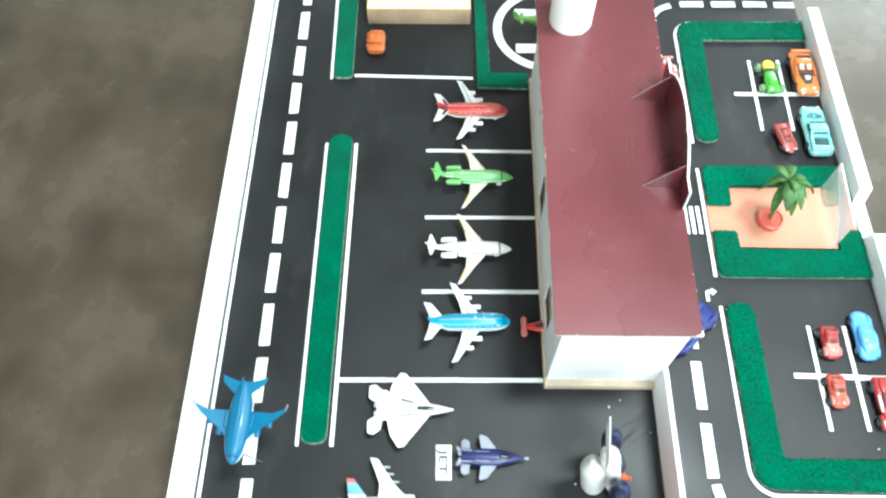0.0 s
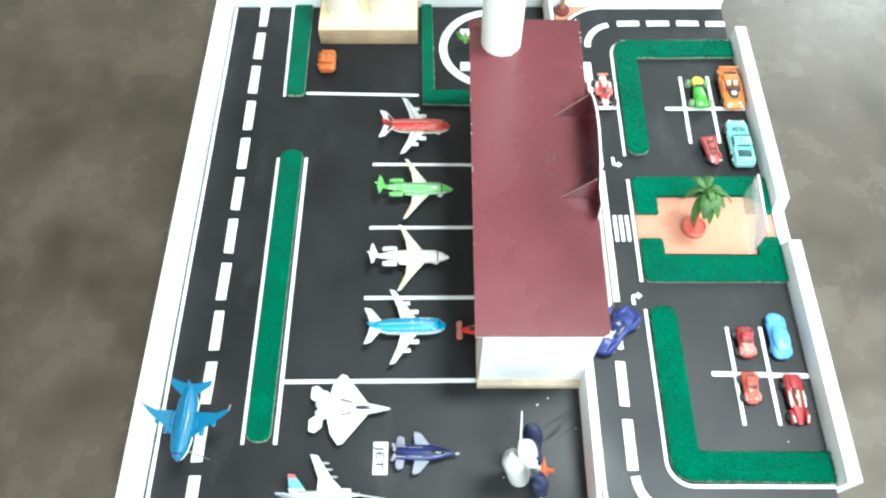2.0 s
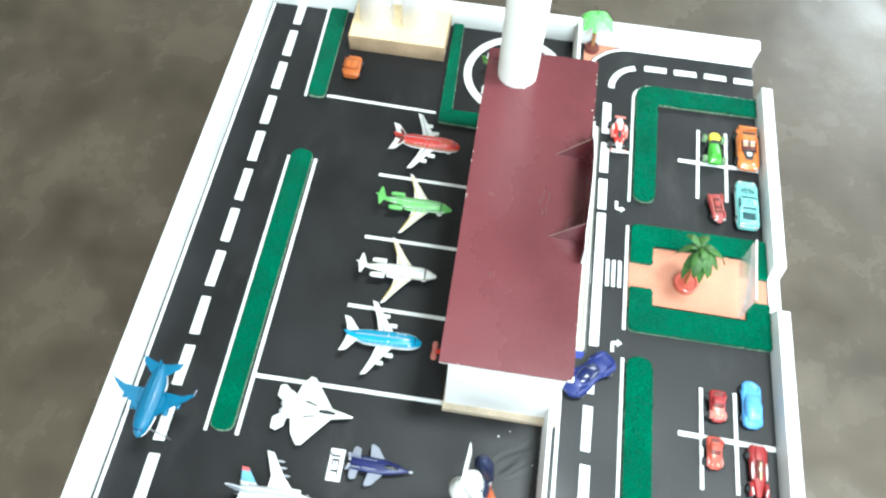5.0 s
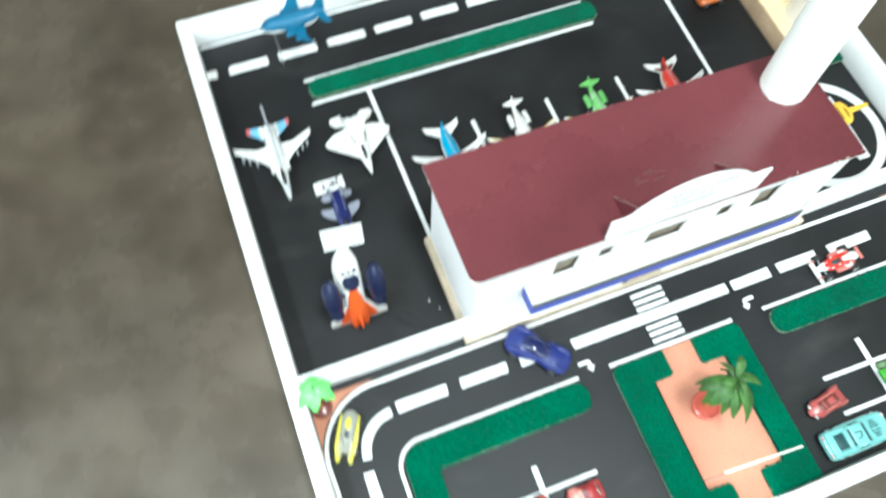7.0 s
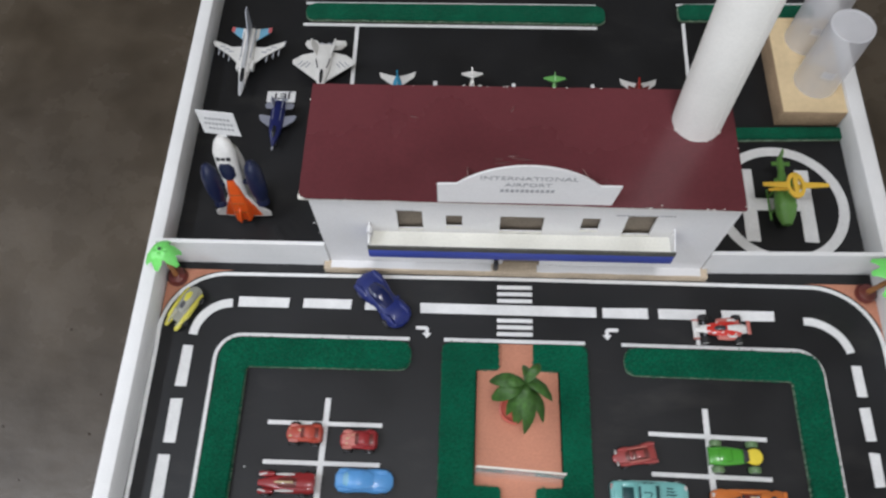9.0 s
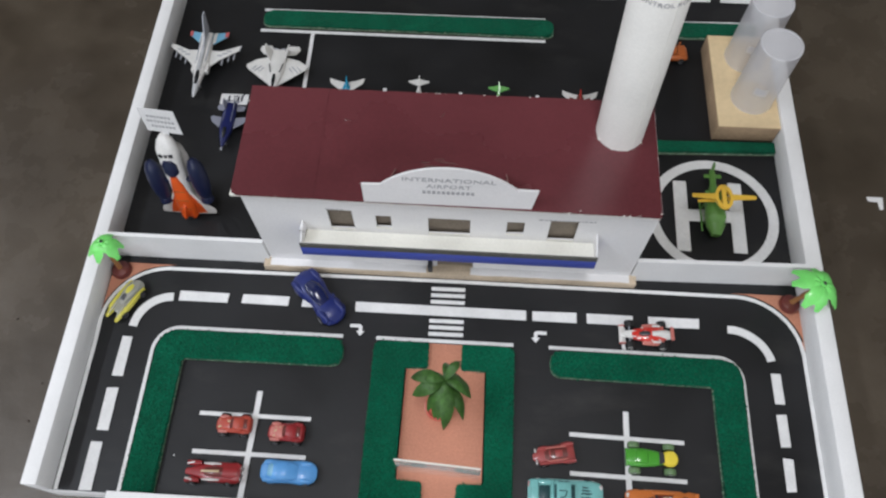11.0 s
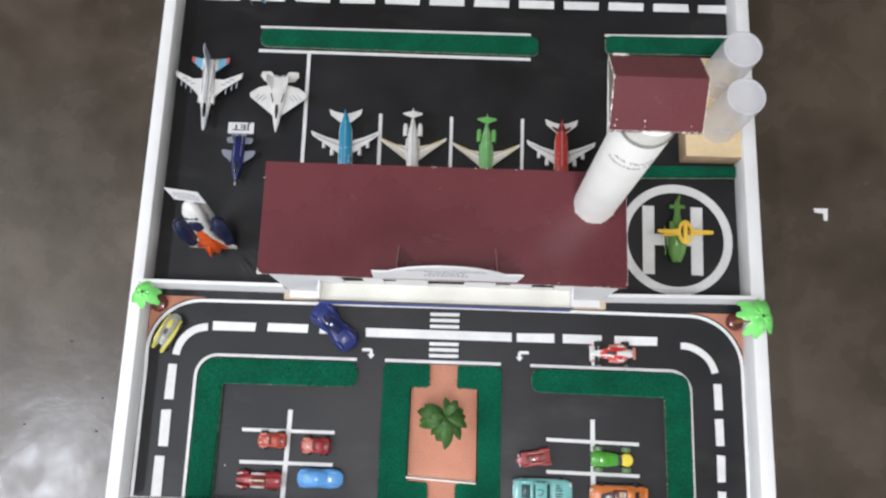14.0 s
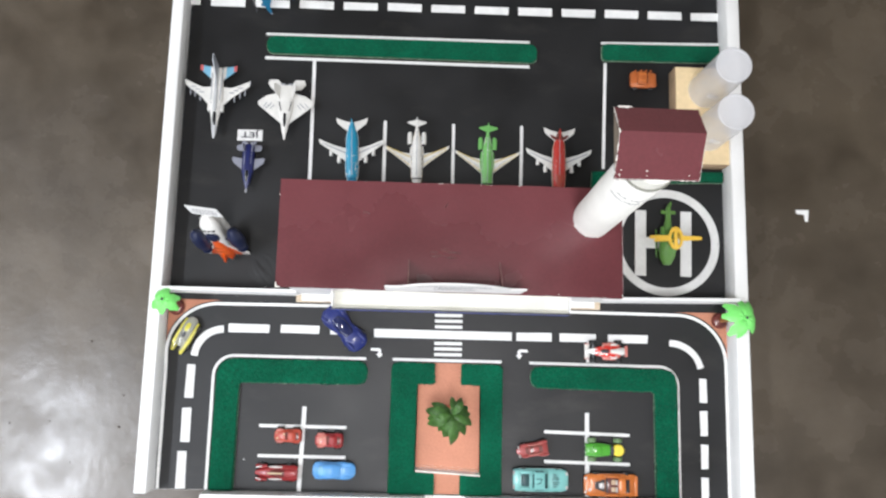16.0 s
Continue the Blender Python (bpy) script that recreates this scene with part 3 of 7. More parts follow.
# crumpled clear film stuck on the black paper beside the shuttle
def crumpled_film(x, y, to, ln, wd, seed):
    rc = random.Random(seed)
    folds = [(rc.uniform(-0.5, 0.5), rc.uniform(-0.45, 0.45), rc.uniform(0.05, 0.16), rc.uniform(0.4, 1.0)) for _ in range(11)]
    n, k = 34, 22
    bm = bmesh.new()
    grid = []
    for i in range(n + 1):
        row = []
        for j in range(k + 1):
            u, v = i / n - 0.5, j / k - 0.5
            h = sum(a * max(0.0, 1 - abs(v - c - sl * 0.5 * (u + 0.2 * math.sin(5 * u + sl))) / w) ** 2 for sl, c, w, a in folds)
            rim = min(1.0, 4 * (0.5 - abs(u)), 4 * (0.5 - abs(v)))
            keep = 1 - 0.35 * (2 * u) ** 2 - 0.12 * math.sin(9 * u + 1)
            row.append(bm.verts.new((u * ln + rc.gauss(0, 0.0002), v * wd * keep + rc.gauss(0, 0.0002), 0.0003 + 0.0006 * h * max(0.0, rim))))
        grid.append(row)
    for i in range(n):
        for j in range(k):
            bm.faces.new((grid[i][j], grid[i + 1][j], grid[i + 1][j + 1], grid[i][j + 1]))
    film = part("crumpled_film", bm, M_FILM, None, "", 60)
    film.matrix_world = pose(x, y, 0.0, 0, 0, to)
    return tagged(film, "crumpled shiny clear film stuck on black paper", "film")


crumpled_film(-0.262, 0.118, -50, 0.066, 0.046, 7)

# ---------------------------------------------------------------- hedges and garden
def raised(pts, z0, z1, soft):
    bm = bmesh.new()
    prism(bm, pts, z0, z1)
    top = [e for e in bm.edges if all(v.co.z > z1 - 1e-6 for v in e.verts)]
    bmesh.ops.bevel(bm, geom=top, offset=soft, segments=2, affect="EDGES")
    return bm


FRAY = random.Random(21)


def frayed(out, parent, z0, z1):
    """Torn white paper showing unevenly along a hedge's cut edge, as one ragged rim."""
    ring = []
    for i, p in enumerate(out):
        a, b = Vector(p), Vector(out[(i + 1) % len(out)])
        d = b - a
        n = max(1, int(d.length / 0.0022))
        nrm = Vector((d.y, -d.x)).normalized()
        for k in range(n):
            q = a + d * (k / n)
            wide = max(0.0002, FRAY.gauss(0.0003, 0.00035))
            high = z0 + (z1 - z0) * max(0.05, min(0.75, FRAY.gauss(0.25, 0.22)))
            ring.append([(q.x - nrm.x * 0.0003, q.y - nrm.y * 0.0003, z0 - 0.0008), (q.x + nrm.x * wide, q.y + nrm.y * wide, z0 - 0.0008),
                         (q.x + nrm.x * wide, q.y + nrm.y * wide, high), (q.x - nrm.x * 0.0003, q.y - nrm.y * 0.0003, high + 0.0003)])
    bm = bmesh.new()
    rings(bm, ring + [ring[0]], caps=False)
    bmesh.ops.remove_doubles(bm, verts=bm.verts, dist=0.00002)
    part("frayed_edge", bm, M_TORN, parent, "torn pale paper edge")


TUFT = random.Random(52)


def inside(pts, x, y):
    hit = False
    for (ax, ay), (bx, by) in zip(pts, pts[1:] + pts[:1]):
        if (ay > y) != (by > y) and x < (bx - ax) * (y - ay) / (by - ay) + ax:
            hit = not hit
    return hit


def tufts(pts, parent, z):
    """Short leaning tufts of flock over a hedge's top, thinning out past its edge."""
    xs, ys = [p[0] for p in pts], [p[1] for p in pts]
    step, verts, faces = 0.0021, [], []
    spots = []
    y = min(ys)
    while y < max(ys):
        x = min(xs)
        while x < max(xs):
            q = (x + TUFT.uniform(-0.5, 0.5) * step, y + TUFT.uniform(-0.5, 0.5) * step)
            if TUFT.random() < 0.85 and inside(pts, *q):
                spots.append((q[0], q[1], z, TUFT.uniform(0.0002, 0.0026)))
            x += step
        y += step
    for (ax, ay), (bx, by) in zip(pts, pts[1:] + pts[:1]):
        n = int(math.hypot(bx - ax, by - ay) / 0.0014)
        for k in range(n):
            u = (k + TUFT.random()) / n
            spots.append((ax + (bx - ax) * u + TUFT.gauss(0, 0.0006), ay + (by - ay) * u + TUFT.gauss(0, 0.0009), z - TUFT.uniform(0.0006, 0.003), TUFT.uniform(0.0004, 0.002)))
    for x, y, zz, h in spots:
        a, r = TUFT.uniform(0, 6.28), TUFT.uniform(0.0005, 0.0012)
        k = len(verts)
        verts += [(x + r * math.cos(a + i * 1.571), y + r * math.sin(a + i * 1.571), zz - 0.0008) for i in range(4)]
        verts.append((x + TUFT.gauss(0, 0.0006), y + TUFT.gauss(0, 0.0006), zz + h))
        faces += [(k + i, k + (i + 1) % 4, k + 4) for i in range(4)]
    me = bpy.data.meshes.new("flock_pile")
    me.from_pydata(verts, [], faces)
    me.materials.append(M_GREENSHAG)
    ob = new("flock_pile", me)
    ob.parent = parent
    return tagged(ob, "short uneven green flock pile", kind="stuff")


def hedge(pts, r, h=0.0065, n=6, shaggy=False):
    t = thing("hedge_strip", pose(0, 0, 0.0), "strip of green flocked hedge glued on the black paper", "hedge", "green hedge strips")
    c = sum((Vector(p) for p in pts), Vector((0, 0))) / len(pts)
    out = rounded(pts, r, n)
    wide = []
    for i, p in enumerate(out):
        d = Vector(out[(i + 1) % len(out)]) - Vector(out[i - 1])
        wide.append((p[0] + d.normalized().y * 0.0004, p[1] - d.normalized().x * 0.0004))
    bm = bmesh.new()
    prism(bm, wide, 0.0, 0.0022)
    part("backing_card", bm, M_PALEEDGE, t, "pale cut card edge under the flocking")
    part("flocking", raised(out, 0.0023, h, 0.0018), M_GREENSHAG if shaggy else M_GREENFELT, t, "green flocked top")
    frayed(out, t, 0.0022, h)
    if shaggy:
        tufts(out, t, h)
    return t


hedge([(-0.285, 0.4545), (0.1265, 0.4535), (0.1265, 0.4835), (-0.285, 0.482)], 0.012)
hedge([(0.2265, 0.4615), (0.41, 0.464), (0.41, 0.4915), (0.2265, 0.488)], (0.008, 0, 0, 0.008))
hedge([(0.2085, 0.2165), (0.234, 0.2165), (0.234, 0.2685), (0.4095, 0.2745), (0.4095, 0.2905), (0.2105, 0.2855)], 0.001)
hedge([(-0.3295, -0.1862), (-0.2955, -0.1862), (-0.2955, -0.0375), (-0.1145, -0.0365), (-0.1145, -0.0045), (-0.3275, -0.0045)], (0, 0, 0.003, 0.0145, 0.0145, 0.024), shaggy=True)
hedge([(0.3005, -0.1862), (0.3335, -0.1862), (0.333, -0.0055), (0.1205, -0.0055), (0.1205, -0.0355), (0.2995, -0.0375)], (0, 0, 0.022, 0.0135, 0.0135, 0.003), shaggy=True)

island = thing("garden_island", pose(0, 0, 0), "terracotta paved garden island bordered with green flocked hedge", "garden")
bm = bmesh.new()
prism(bm, [(-0.0445, -0.186), (0.05, -0.186), (0.05, -0.0035), (-0.0445, -0.0035)], 0.0002, 0.0022)
part("paving", bm, M_TERRA, island, "terracotta paper paving")
for s in (-1, 1):
    o = 0.0015
    pts = [(s * 0.0795 + o * 0, -0.1862), (s * 0.0795, -0.0045), (s * 0.019 + o, -0.0045), (s * 0.019 + o, -0.0335), (s * 0.0455 + 2 * o, -0.0345), (s * 0.0465 + 2 * o, -0.1565), (s * 0.0185 + 2 * o, -0.1575), (s * 0.0185 + 2 * o, -0.1862)]
    bm = bmesh.new()
    soft = [0.0015, 0.009, 0.0015, 0.0015, 0.0015, 0.0015, 0.003, 0.0015]
    edge = rounded(pts if s < 0 else pts[::-1], soft if s < 0 else soft[::-1], 4)
    prism(bm, edge, 0.0002, 0.0075)
    top = [e for e in bm.edges if all(v.co.z > 0.0074 for v in e.verts)]
    bmesh.ops.bevel(bm, geom=top, offset=0.0015, segments=2, affect="EDGES")
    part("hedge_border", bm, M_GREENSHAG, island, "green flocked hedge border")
    frayed(edge, island, 0.0015, 0.0075)
    tufts(edge, island, 0.0073)
panel = part("gate_panel", boxed(-0.0435, 0.0435, -0.0006, 0.0006, 0.0022, 0.0645, 0.0003, pose(0.0016, -0.1482, 0, 0, 0, -3.2)), M_GLASSPANEL)
panel.visible_shadow = False
part("cut_edge", boxed(-0.0432, 0.0432, -0.0009, 0.0009, 0.0645, 0.0655, 0.0003, pose(0.0016, -0.1482, 0, 0, 0, -3.2)), M_CREAM, panel, "whitish sawn top edge")
tagged(panel, "upright clear acrylic panel standing on terracotta paving", "panel")


def leafed_plant(x, y, h):
    t = thing("potted_plant", pose(x, y, 0.0022), "small artificial plant with drooping dark green leaves in a coral pot", "plant")
    lean = pose(0, 0, 0, -4.5, 4.0, 0)
    pot = part("pot", lathed([(0.0132, 0.0), (0.015, 0.002), (0.0158, 0.006), (0.0155, 0.0092), (0.0138, 0.0102), (0.0126, 0.0086)], 28), M_POTRED, t, "round low coral red plastic pot")
    part("soil", lathed([(0.0127, 0.0082), (0.009, 0.009), (0.004, 0.0094)], 18), M_POTRED, pot)
    for sx in (-0.0026, 0.0026):
        part("stem", lathed([(0.0021, 0.006), (0.0016, h * 0.3), (0.0018, h * 0.33), (0.0014, h * 0.65), (0.0015, h * 0.68), (0.001, h * 0.98)], 8, lean @ pose(sx, 0, 0, 0, -sx * 900 * 0.6)), M_TRUNK, t, "thin brown stem")
    rnd = random.Random(11)
    spec = [(5, 0.033, 0.2, 0.96), (80, 0.029, 0.4, 0.98), (168, 0.041, 0.55, 0.97), (205, 0.039, 0.5, 0.95), (248, 0.035, 0.05, 0.95), (290, 0.045, 0.1, 0.97),
            (322, 0.04, 0.05, 0.9), (48, 0.036, -0.2, 0.86), (125, 0.034, 0.0, 0.92), (228, 0.03, -0.05, 0.9), (275, 0.02, 0.9, 1.0), (60, 0.027, 1.15, 1.0), (185, 0.025, 1.0, 1.0), (345, 0.036, 0.5, 0.99), (22, 0.034, -0.1, 0.93), (186, 0.036, 0.1, 0.95), (262, 0.034, -0.1, 0.92)]
    for a, ln, up, at in spec:
        bm = bmesh.new()
        secs = []
        wid = ln * 0.182
        for k in range(10):
            u = k / 9
            w = wid * max(math.sin(math.pi * min(0.04 + u * 0.95, 0.99)) ** 0.75, 0.08)
            wave = 0.0006 * math.sin(9 * u + a)
            xx = ln * (u - 0.16 * u ** 3)
            zz = ln * (up * u - 0.92 * u * u) + wave
            secs.append([(xx, -w, zz - w * 0.28), (xx, -w * 0.5, zz + w * 0.05), (xx, 0, zz + 0.0004), (xx, w * 0.5, zz + w * 0.05), (xx, w, zz - w * 0.28), (xx, 0, zz - 0.0007)])
        rings(bm, secs)
        turned(bm, lean @ pose(0, 0, h * at, rnd.uniform(-16, 16), 0, a + rnd.uniform(-6, 6)))
        part("leaf", bm, M_LEAF, t)
    return t


leafed_plant(-0.0014, -0.0775, 0.0895)


def toy_palm(x, y, h, fronds, tilt, label, reach=1.0, broad=1.0):
    t = thing("toy_palm", pose(x, y, 0.0007), label, "palm", "toy palms")
    part("foot", lathed([(0.0115, 0.0), (0.0119, 0.003), (0.0098, 0.0072), (0.004, 0.0092)], 18), M_POTBROWN, t, "dark red-brown round foot")
    m = pose(0, 0, 0.006, *tilt)
    part("trunk", lathed([(0.0034, 0.0), (0.0028, h * 0.35), (0.0033, h * 0.38), (0.0025, h * 0.7), (0.003, h * 0.73), (0.0022, h)], 10, m), M_TRUNK, t, "brown ringed trunk")
    for i in range(fronds):
        a = 360 * i / fronds + (7 if i % 2 else -5)
        secs, ln = [], reach * (0.031 if i % 2 else 0.028)
        for k in range(8):
            u = k / 7
            w = 0.0088 * broad * (0.35 + 1.5 * u - 1.62 * u * u) * (1.12 if k % 2 else 0.92)
            zz = 0.012 * u - 0.026 * u * u
            secs.append([(ln * u, -w, zz - w * 0.25), (ln * u, 0, zz + 0.0012), (ln * u, w, zz - w * 0.25), (ln * u, 0, zz - 0.0012)])
        bm = bmesh.new()
        rings(bm, secs)
        turned(bm, m @ pose(0, 0, h, 0, 0, a))
        part("frond", bm, M_PALM, t, "bright lime green plastic frond")
    part("crown_hole", lathed([(0.0021, h + 0.0041), (0.0019, h + 0.0046), (0.0003, h + 0.0047)], 10, m), M_DARKPL, t, "dark hole in the middle of the fronds")
    part("crown_knob", lathed([(0.001, h - 0.002), (0.004, h), (0.003, h + 0.003), (0.0008, h + 0.004)], 10, m), M_PALM, t)
    return t


toy_palm(-0.3918, 0.0675, 0.058, 6, (-5, 2.5, 20), "small bright green toy palm beside the side wall", 0.67, 1.1)
toy_palm(0.3985, 0.0675, 0.054, 8, (-2, 15, 0), "bright green toy palm with broad fronds by the wall", 0.98, 1.3)


# ---------------------------------------------------------------- terminal building
def holed_panel(u0, u1, v0, v1, holes, thick):
    """A sheet in the x-z plane with openings, thickened towards +y."""
    us = sorted({u0, u1, *[h[0] for h in holes], *[h[1] for h in holes]})
    vs = sorted({v0, v1, *[h[2] for h in holes], *[h[3] for h in holes]})
    bm = bmesh.new()
    grid = {(i, j): bm.verts.new((u, 0, v)) for i, u in enumerate(us) for j, v in enumerate(vs)}
    fs = []
    for i in range(len(us) - 1):
        for j in range(len(vs) - 1):
            cu, cv = (us[i] + us[i + 1]) / 2, (vs[j] + vs[j + 1]) / 2
            if not any(a < cu < b and c < cv < d for a, b, c, d in holes):
                fs.append(bm.faces.new((grid[i, j], grid[i + 1, j], grid[i + 1, j + 1], grid[i, j + 1])))
    bmesh.ops.delete(bm, geom=[v for v in bm.verts if not v.link_faces], context="VERTS")
    r = bmesh.ops.extrude_face_region(bm, geom=fs)
    bmesh.ops.translate(bm, verts=[v for v in r["geom"] if isinstance(v, bmesh.types.BMVert)], vec=(0, thick, 0))
    return bm


BX, BF, BB, BZ0, BZ1 = 0.2125, 0.0895, 0.2125, 0.012, 0.1645
terminal = thing("terminal_building", pose(0, 0, 0), "white card airport terminal with flat maroon roof and balcony", "building")
part("plinth", boxed(-0.22, 0.22, 0.0785, 0.2145, 0.0, 0.0118, 0.0006), M_TAN, terminal, "tan cut cardboard plinth")
for a, b in ((-0.2118, -0.0265), (0.0255, 0.2118)):
    flap = bmesh.new()
    rp = random.Random(int(a * 1000) + 400)
    n = 16
    prism(flap, [(a + (b - a) * k / n, 0.0802 + rp.uniform(-0.0005, 0.0005)) for k in range(n + 1)] + [(b, 0.0893), (a, 0.0893)], 0.0119, 0.0126)
    part("wall_flap", flap, M_CARD, terminal, "white paper flap turned out over the plinth")
WINS = [(-0.1275, -0.1015, 0.0985, 0.139), (-0.0775, -0.061, 0.1055, 0.131), (-0.022, 0.0225, 0.0968, 0.131), (0.061, 0.0795, 0.1045, 0.131), (0.1055, 0.1345, 0.0955, 0.1375)]
DOOR = (-0.014, 0.028, BZ0, 0.062)
part("front_wall", turned(holed_panel(-BX, BX, BZ0, BZ1, WINS + [DOOR], 0.0025), Matrix.Translation((0, BF, 0))), M_CARD, terminal)
BACKW = [(-0.165, -0.12, BZ0 + 0.01, 0.085), (-0.02, 0.02, BZ0 + 0.01, 0.09), (0.1, 0.12, 0.06, 0.09)]
part("back_wall", turned(holed_panel(-BX, BX, BZ0, BZ1, BACKW, 0.0025), Matrix.Translation((0, BB - 0.0025, 0))), M_CARD, terminal)
part("side_wall", boxed(-BX, -BX + 0.0025, BF + 0.0025, BB - 0.0025, BZ0, BZ1), M_CARD, terminal)
part("side_wall", boxed(BX - 0.0025, BX, BF + 0.0025, BB - 0.0025, BZ0, BZ1), M_CARD, terminal)
part("inner_board", boxed(-BX + 0.004, BX - 0.004, BF + 0.006, BF + 0.008, BZ0, BZ1 - 0.002), M_BOARDBROWN, terminal, "grey-brown cardboard lining behind the window openings")
part("inner_board", boxed(-BX + 0.004, BX - 0.004, BB - 0.009, BB - 0.007, BZ0, BZ1 - 0.002), M_TAN, terminal, "tan cardboard lining behind the openings")
# roof: a white board covered with two sheets of glazed paper that overlap in a faint crease; the front edge runs slightly out of square
def roof_outline(inset):
    """The roof from above, its long edges a little uneven and the far corners rounded off."""
    ro = random.Random(19)
    front = [(-0.2205 + 0.4317 * k / 24, 0.0855 - 0.0036 * (k / 24) ** 1.6 + ro.uniform(-0.0003, 0.0003)) for k in range(25)]
    rear = [(0.2112 - 0.4317 * k / 24, 0.2222 + ro.uniform(-0.0003, 0.0003)) for k in range(25)]
    ring = rounded(front + rear, [0.0] * 24 + [0.004] + [0.0015] + [0.0] * 24, 4)
    return [(x - inset * (1 if x > 0 else -1), y - inset * (1 if y > 0.15 else -1)) for x, y in ring]


board = bmesh.new()
prism(board, roof_outline(0.0002), 0.1646, 0.1672)
part("roof_board", board, M_ROOFCORE, terminal, "white cut edge of the roof board")
rf = bmesh.new()
prism(rf, roof_outline(0.0), 0.16722, 0.1682)
roof = part("roof", rf, M_MAROON, terminal, "flat maroon glazed paper roof with a faint crease", 3)
lap = bmesh.new()
prism(lap, [(-0.2199, 0.0862), (-0.136, 0.0861), (-0.1362, 0.2216), (-0.2199, 0.2217)], 0.16822, 0.16865)
part("lapped_sheet", lap, M_MAROON, roof, "second maroon sheet lapping over the first")
# worn spots where the white core shows along the roof's edges, and pale ridges added as the roof's glints
rw = random.Random(8)
chips = [(-0.2195, 0.0862), (-0.2193, 0.221), (0.2101, 0.2209), (0.2103, 0.0866)] + [(rw.uniform(-0.21, 0.21), rw.choice((0.0859, 0.2217))) for _ in range(6)] + [(rw.choice((-0.2201, 0.2108)), rw.uniform(0.09, 0.215)) for _ in range(2)]
for x, y, ln, to in ((-0.0217, 0.1298, 0.012, 4), (-0.0034, 0.1345, 0.015, -6), (-0.012, 0.138, 0.008, 8), (-0.004, 0.128, 0.01, 2), (-0.0119, 0.1939, 0.006, 60), (-0.112, 0.1822, 0.006, -15), (-0.026, 0.134, 0.006, 0)):
    bm = bmesh.new()
    rings(bm, [[(u, w * f * 0.0011, h * f * 0.0005) for w, h in ((-1, 0), (-0.7, 0.7), (0, 1), (0.7, 0.7), (1, 0))] for u, f in ((-ln / 2, 0.2), (-ln / 4, 1), (ln / 4, 0.8), (ln / 2, 0.2))])
    part("tape_wrinkle", turned(bm, pose(x, y, 0.1683, 0, 0, to) @ Matrix.Diagonal((1.55, 1.25, 1.3, 1))), M_GLINT, roof, "pale glossy ridge added as a glint on the roof")
tear = bmesh.new()
prism(tear, [(-0.2204, 0.0853), (-0.2142, 0.0853), (-0.2165, 0.0868), (-0.2188, 0.0872), (-0.2196, 0.0905), (-0.2204, 0.0925)], 0.1656, 0.16885)
part("torn_corner", tear, M_CREAM, roof, "torn corner showing the white board")
chips += [(rw.uniform(-0.13, 0.1), 0.2218) for _ in range(7)] + [(rw.uniform(0.11, 0.205), 0.0827 + 0.001 * k / 8) for k in range(8)]
for x, y in chips:
    r = rw.uniform(0.0003, 0.0008)
    bm = bmesh.new()
    prism(bm, [(x + r * rw.uniform(0.5, 1.3) * math.cos(a) * 1.6, y + r * rw.uniform(0.4, 1.0) * math.sin(a)) for a in [2 * math.pi * i / 7 for i in range(7)]], 0.1655, 0.1686)
    part("worn_chip", bm, M_CREAM, roof, "white core showing through worn paper")
# balcony
balcony = part("balcony", boxed(-0.158, 0.158, 0.0662, BF - 0.0002, 0.0905, 0.0925), M_CREAM, terminal, "long cream paper balcony tray")
part("front_band", boxed(-0.1585, 0.1585, 0.0642, 0.066, 0.0805, 0.0978, 0.0003), M_BLUEPAPER, balcony, "blue paper band")
part("band_lip", boxed(-0.1583, 0.1583, 0.0643, 0.0662, 0.0979, 0.1056), M_GREYSTRIP, balcony, "dark grey upper strip of the band")
part("paper_curl", lathed([(0.0052, 0.0), (0.0055, 0.0), (0.0055, 0.007), (0.0052, 0.007)], 14, pose(-0.1565, 0.0845, 0.1085, 90, 0, 0) @ Matrix.Diagonal((0.55, 1.0, 1, 1)), False), M_CARD, balcony, "curled strip of white paper")
part("inner_lining", boxed(-0.156, 0.156, 0.0664, 0.0674, 0.0927, 0.1046), M_CREAM, balcony)
for s in (-1, 1):
    x = s * 0.1572
    bm = bmesh.new()
    prism(bm, [(0.0676, 0.0927), (BF - 0.0004, 0.0927), (BF - 0.0004, 0.113), (0.0676, 0.1055)], x - 0.0008, x + 0.0008, Matrix(((0, 0, 1, 0), (1, 0, 0, 0), (0, 1, 0, 0), (0, 0, 0, 1))))
    part("side_parapet", bm, M_CARD, balcony)
    xb = x + s * 0.0011
    part("side_band", boxed(xb - 0.0003, xb + 0.0003, 0.0662, BF - 0.0006, 0.0806, 0.1), M_BLUEPAPER, balcony, "blue paper band")
# torn paper under the windows
rt = random.Random(3)
for a, b, c, d in WINS:
    bm = bmesh.new()
    k = 9
    lo = [(a + (b - a) * i / k, -rt.uniform(0.001, 0.0028)) for i in range(k + 1)]
    hi = [(a + (b - a) * i / k, rt.uniform(0.0004, 0.0022)) for i in range(k + 1)]
    prism(bm, lo + hi[::-1], 0, 0.0006, Matrix.Translation((0, BF - 0.0001, c)) @ pose(0, 0, 0, 90))
    part("torn_paper_edge", bm, M_CREAM, terminal)
# lettering too small to read above the end windows
for a, b, z in ((-0.128, -0.108, 0.1405), (0.093, 0.152, 0.1395)):
    x = a
    while x < b - 0.002:
        w = rt.uniform(0.002, 0.0045)
        part("lettering_bar", boxed(x, x + w, BF - 0.0005, BF - 0.0001, z - 0.0008, z + 0.0008), M_INK, terminal)
        x += w + 0.0014
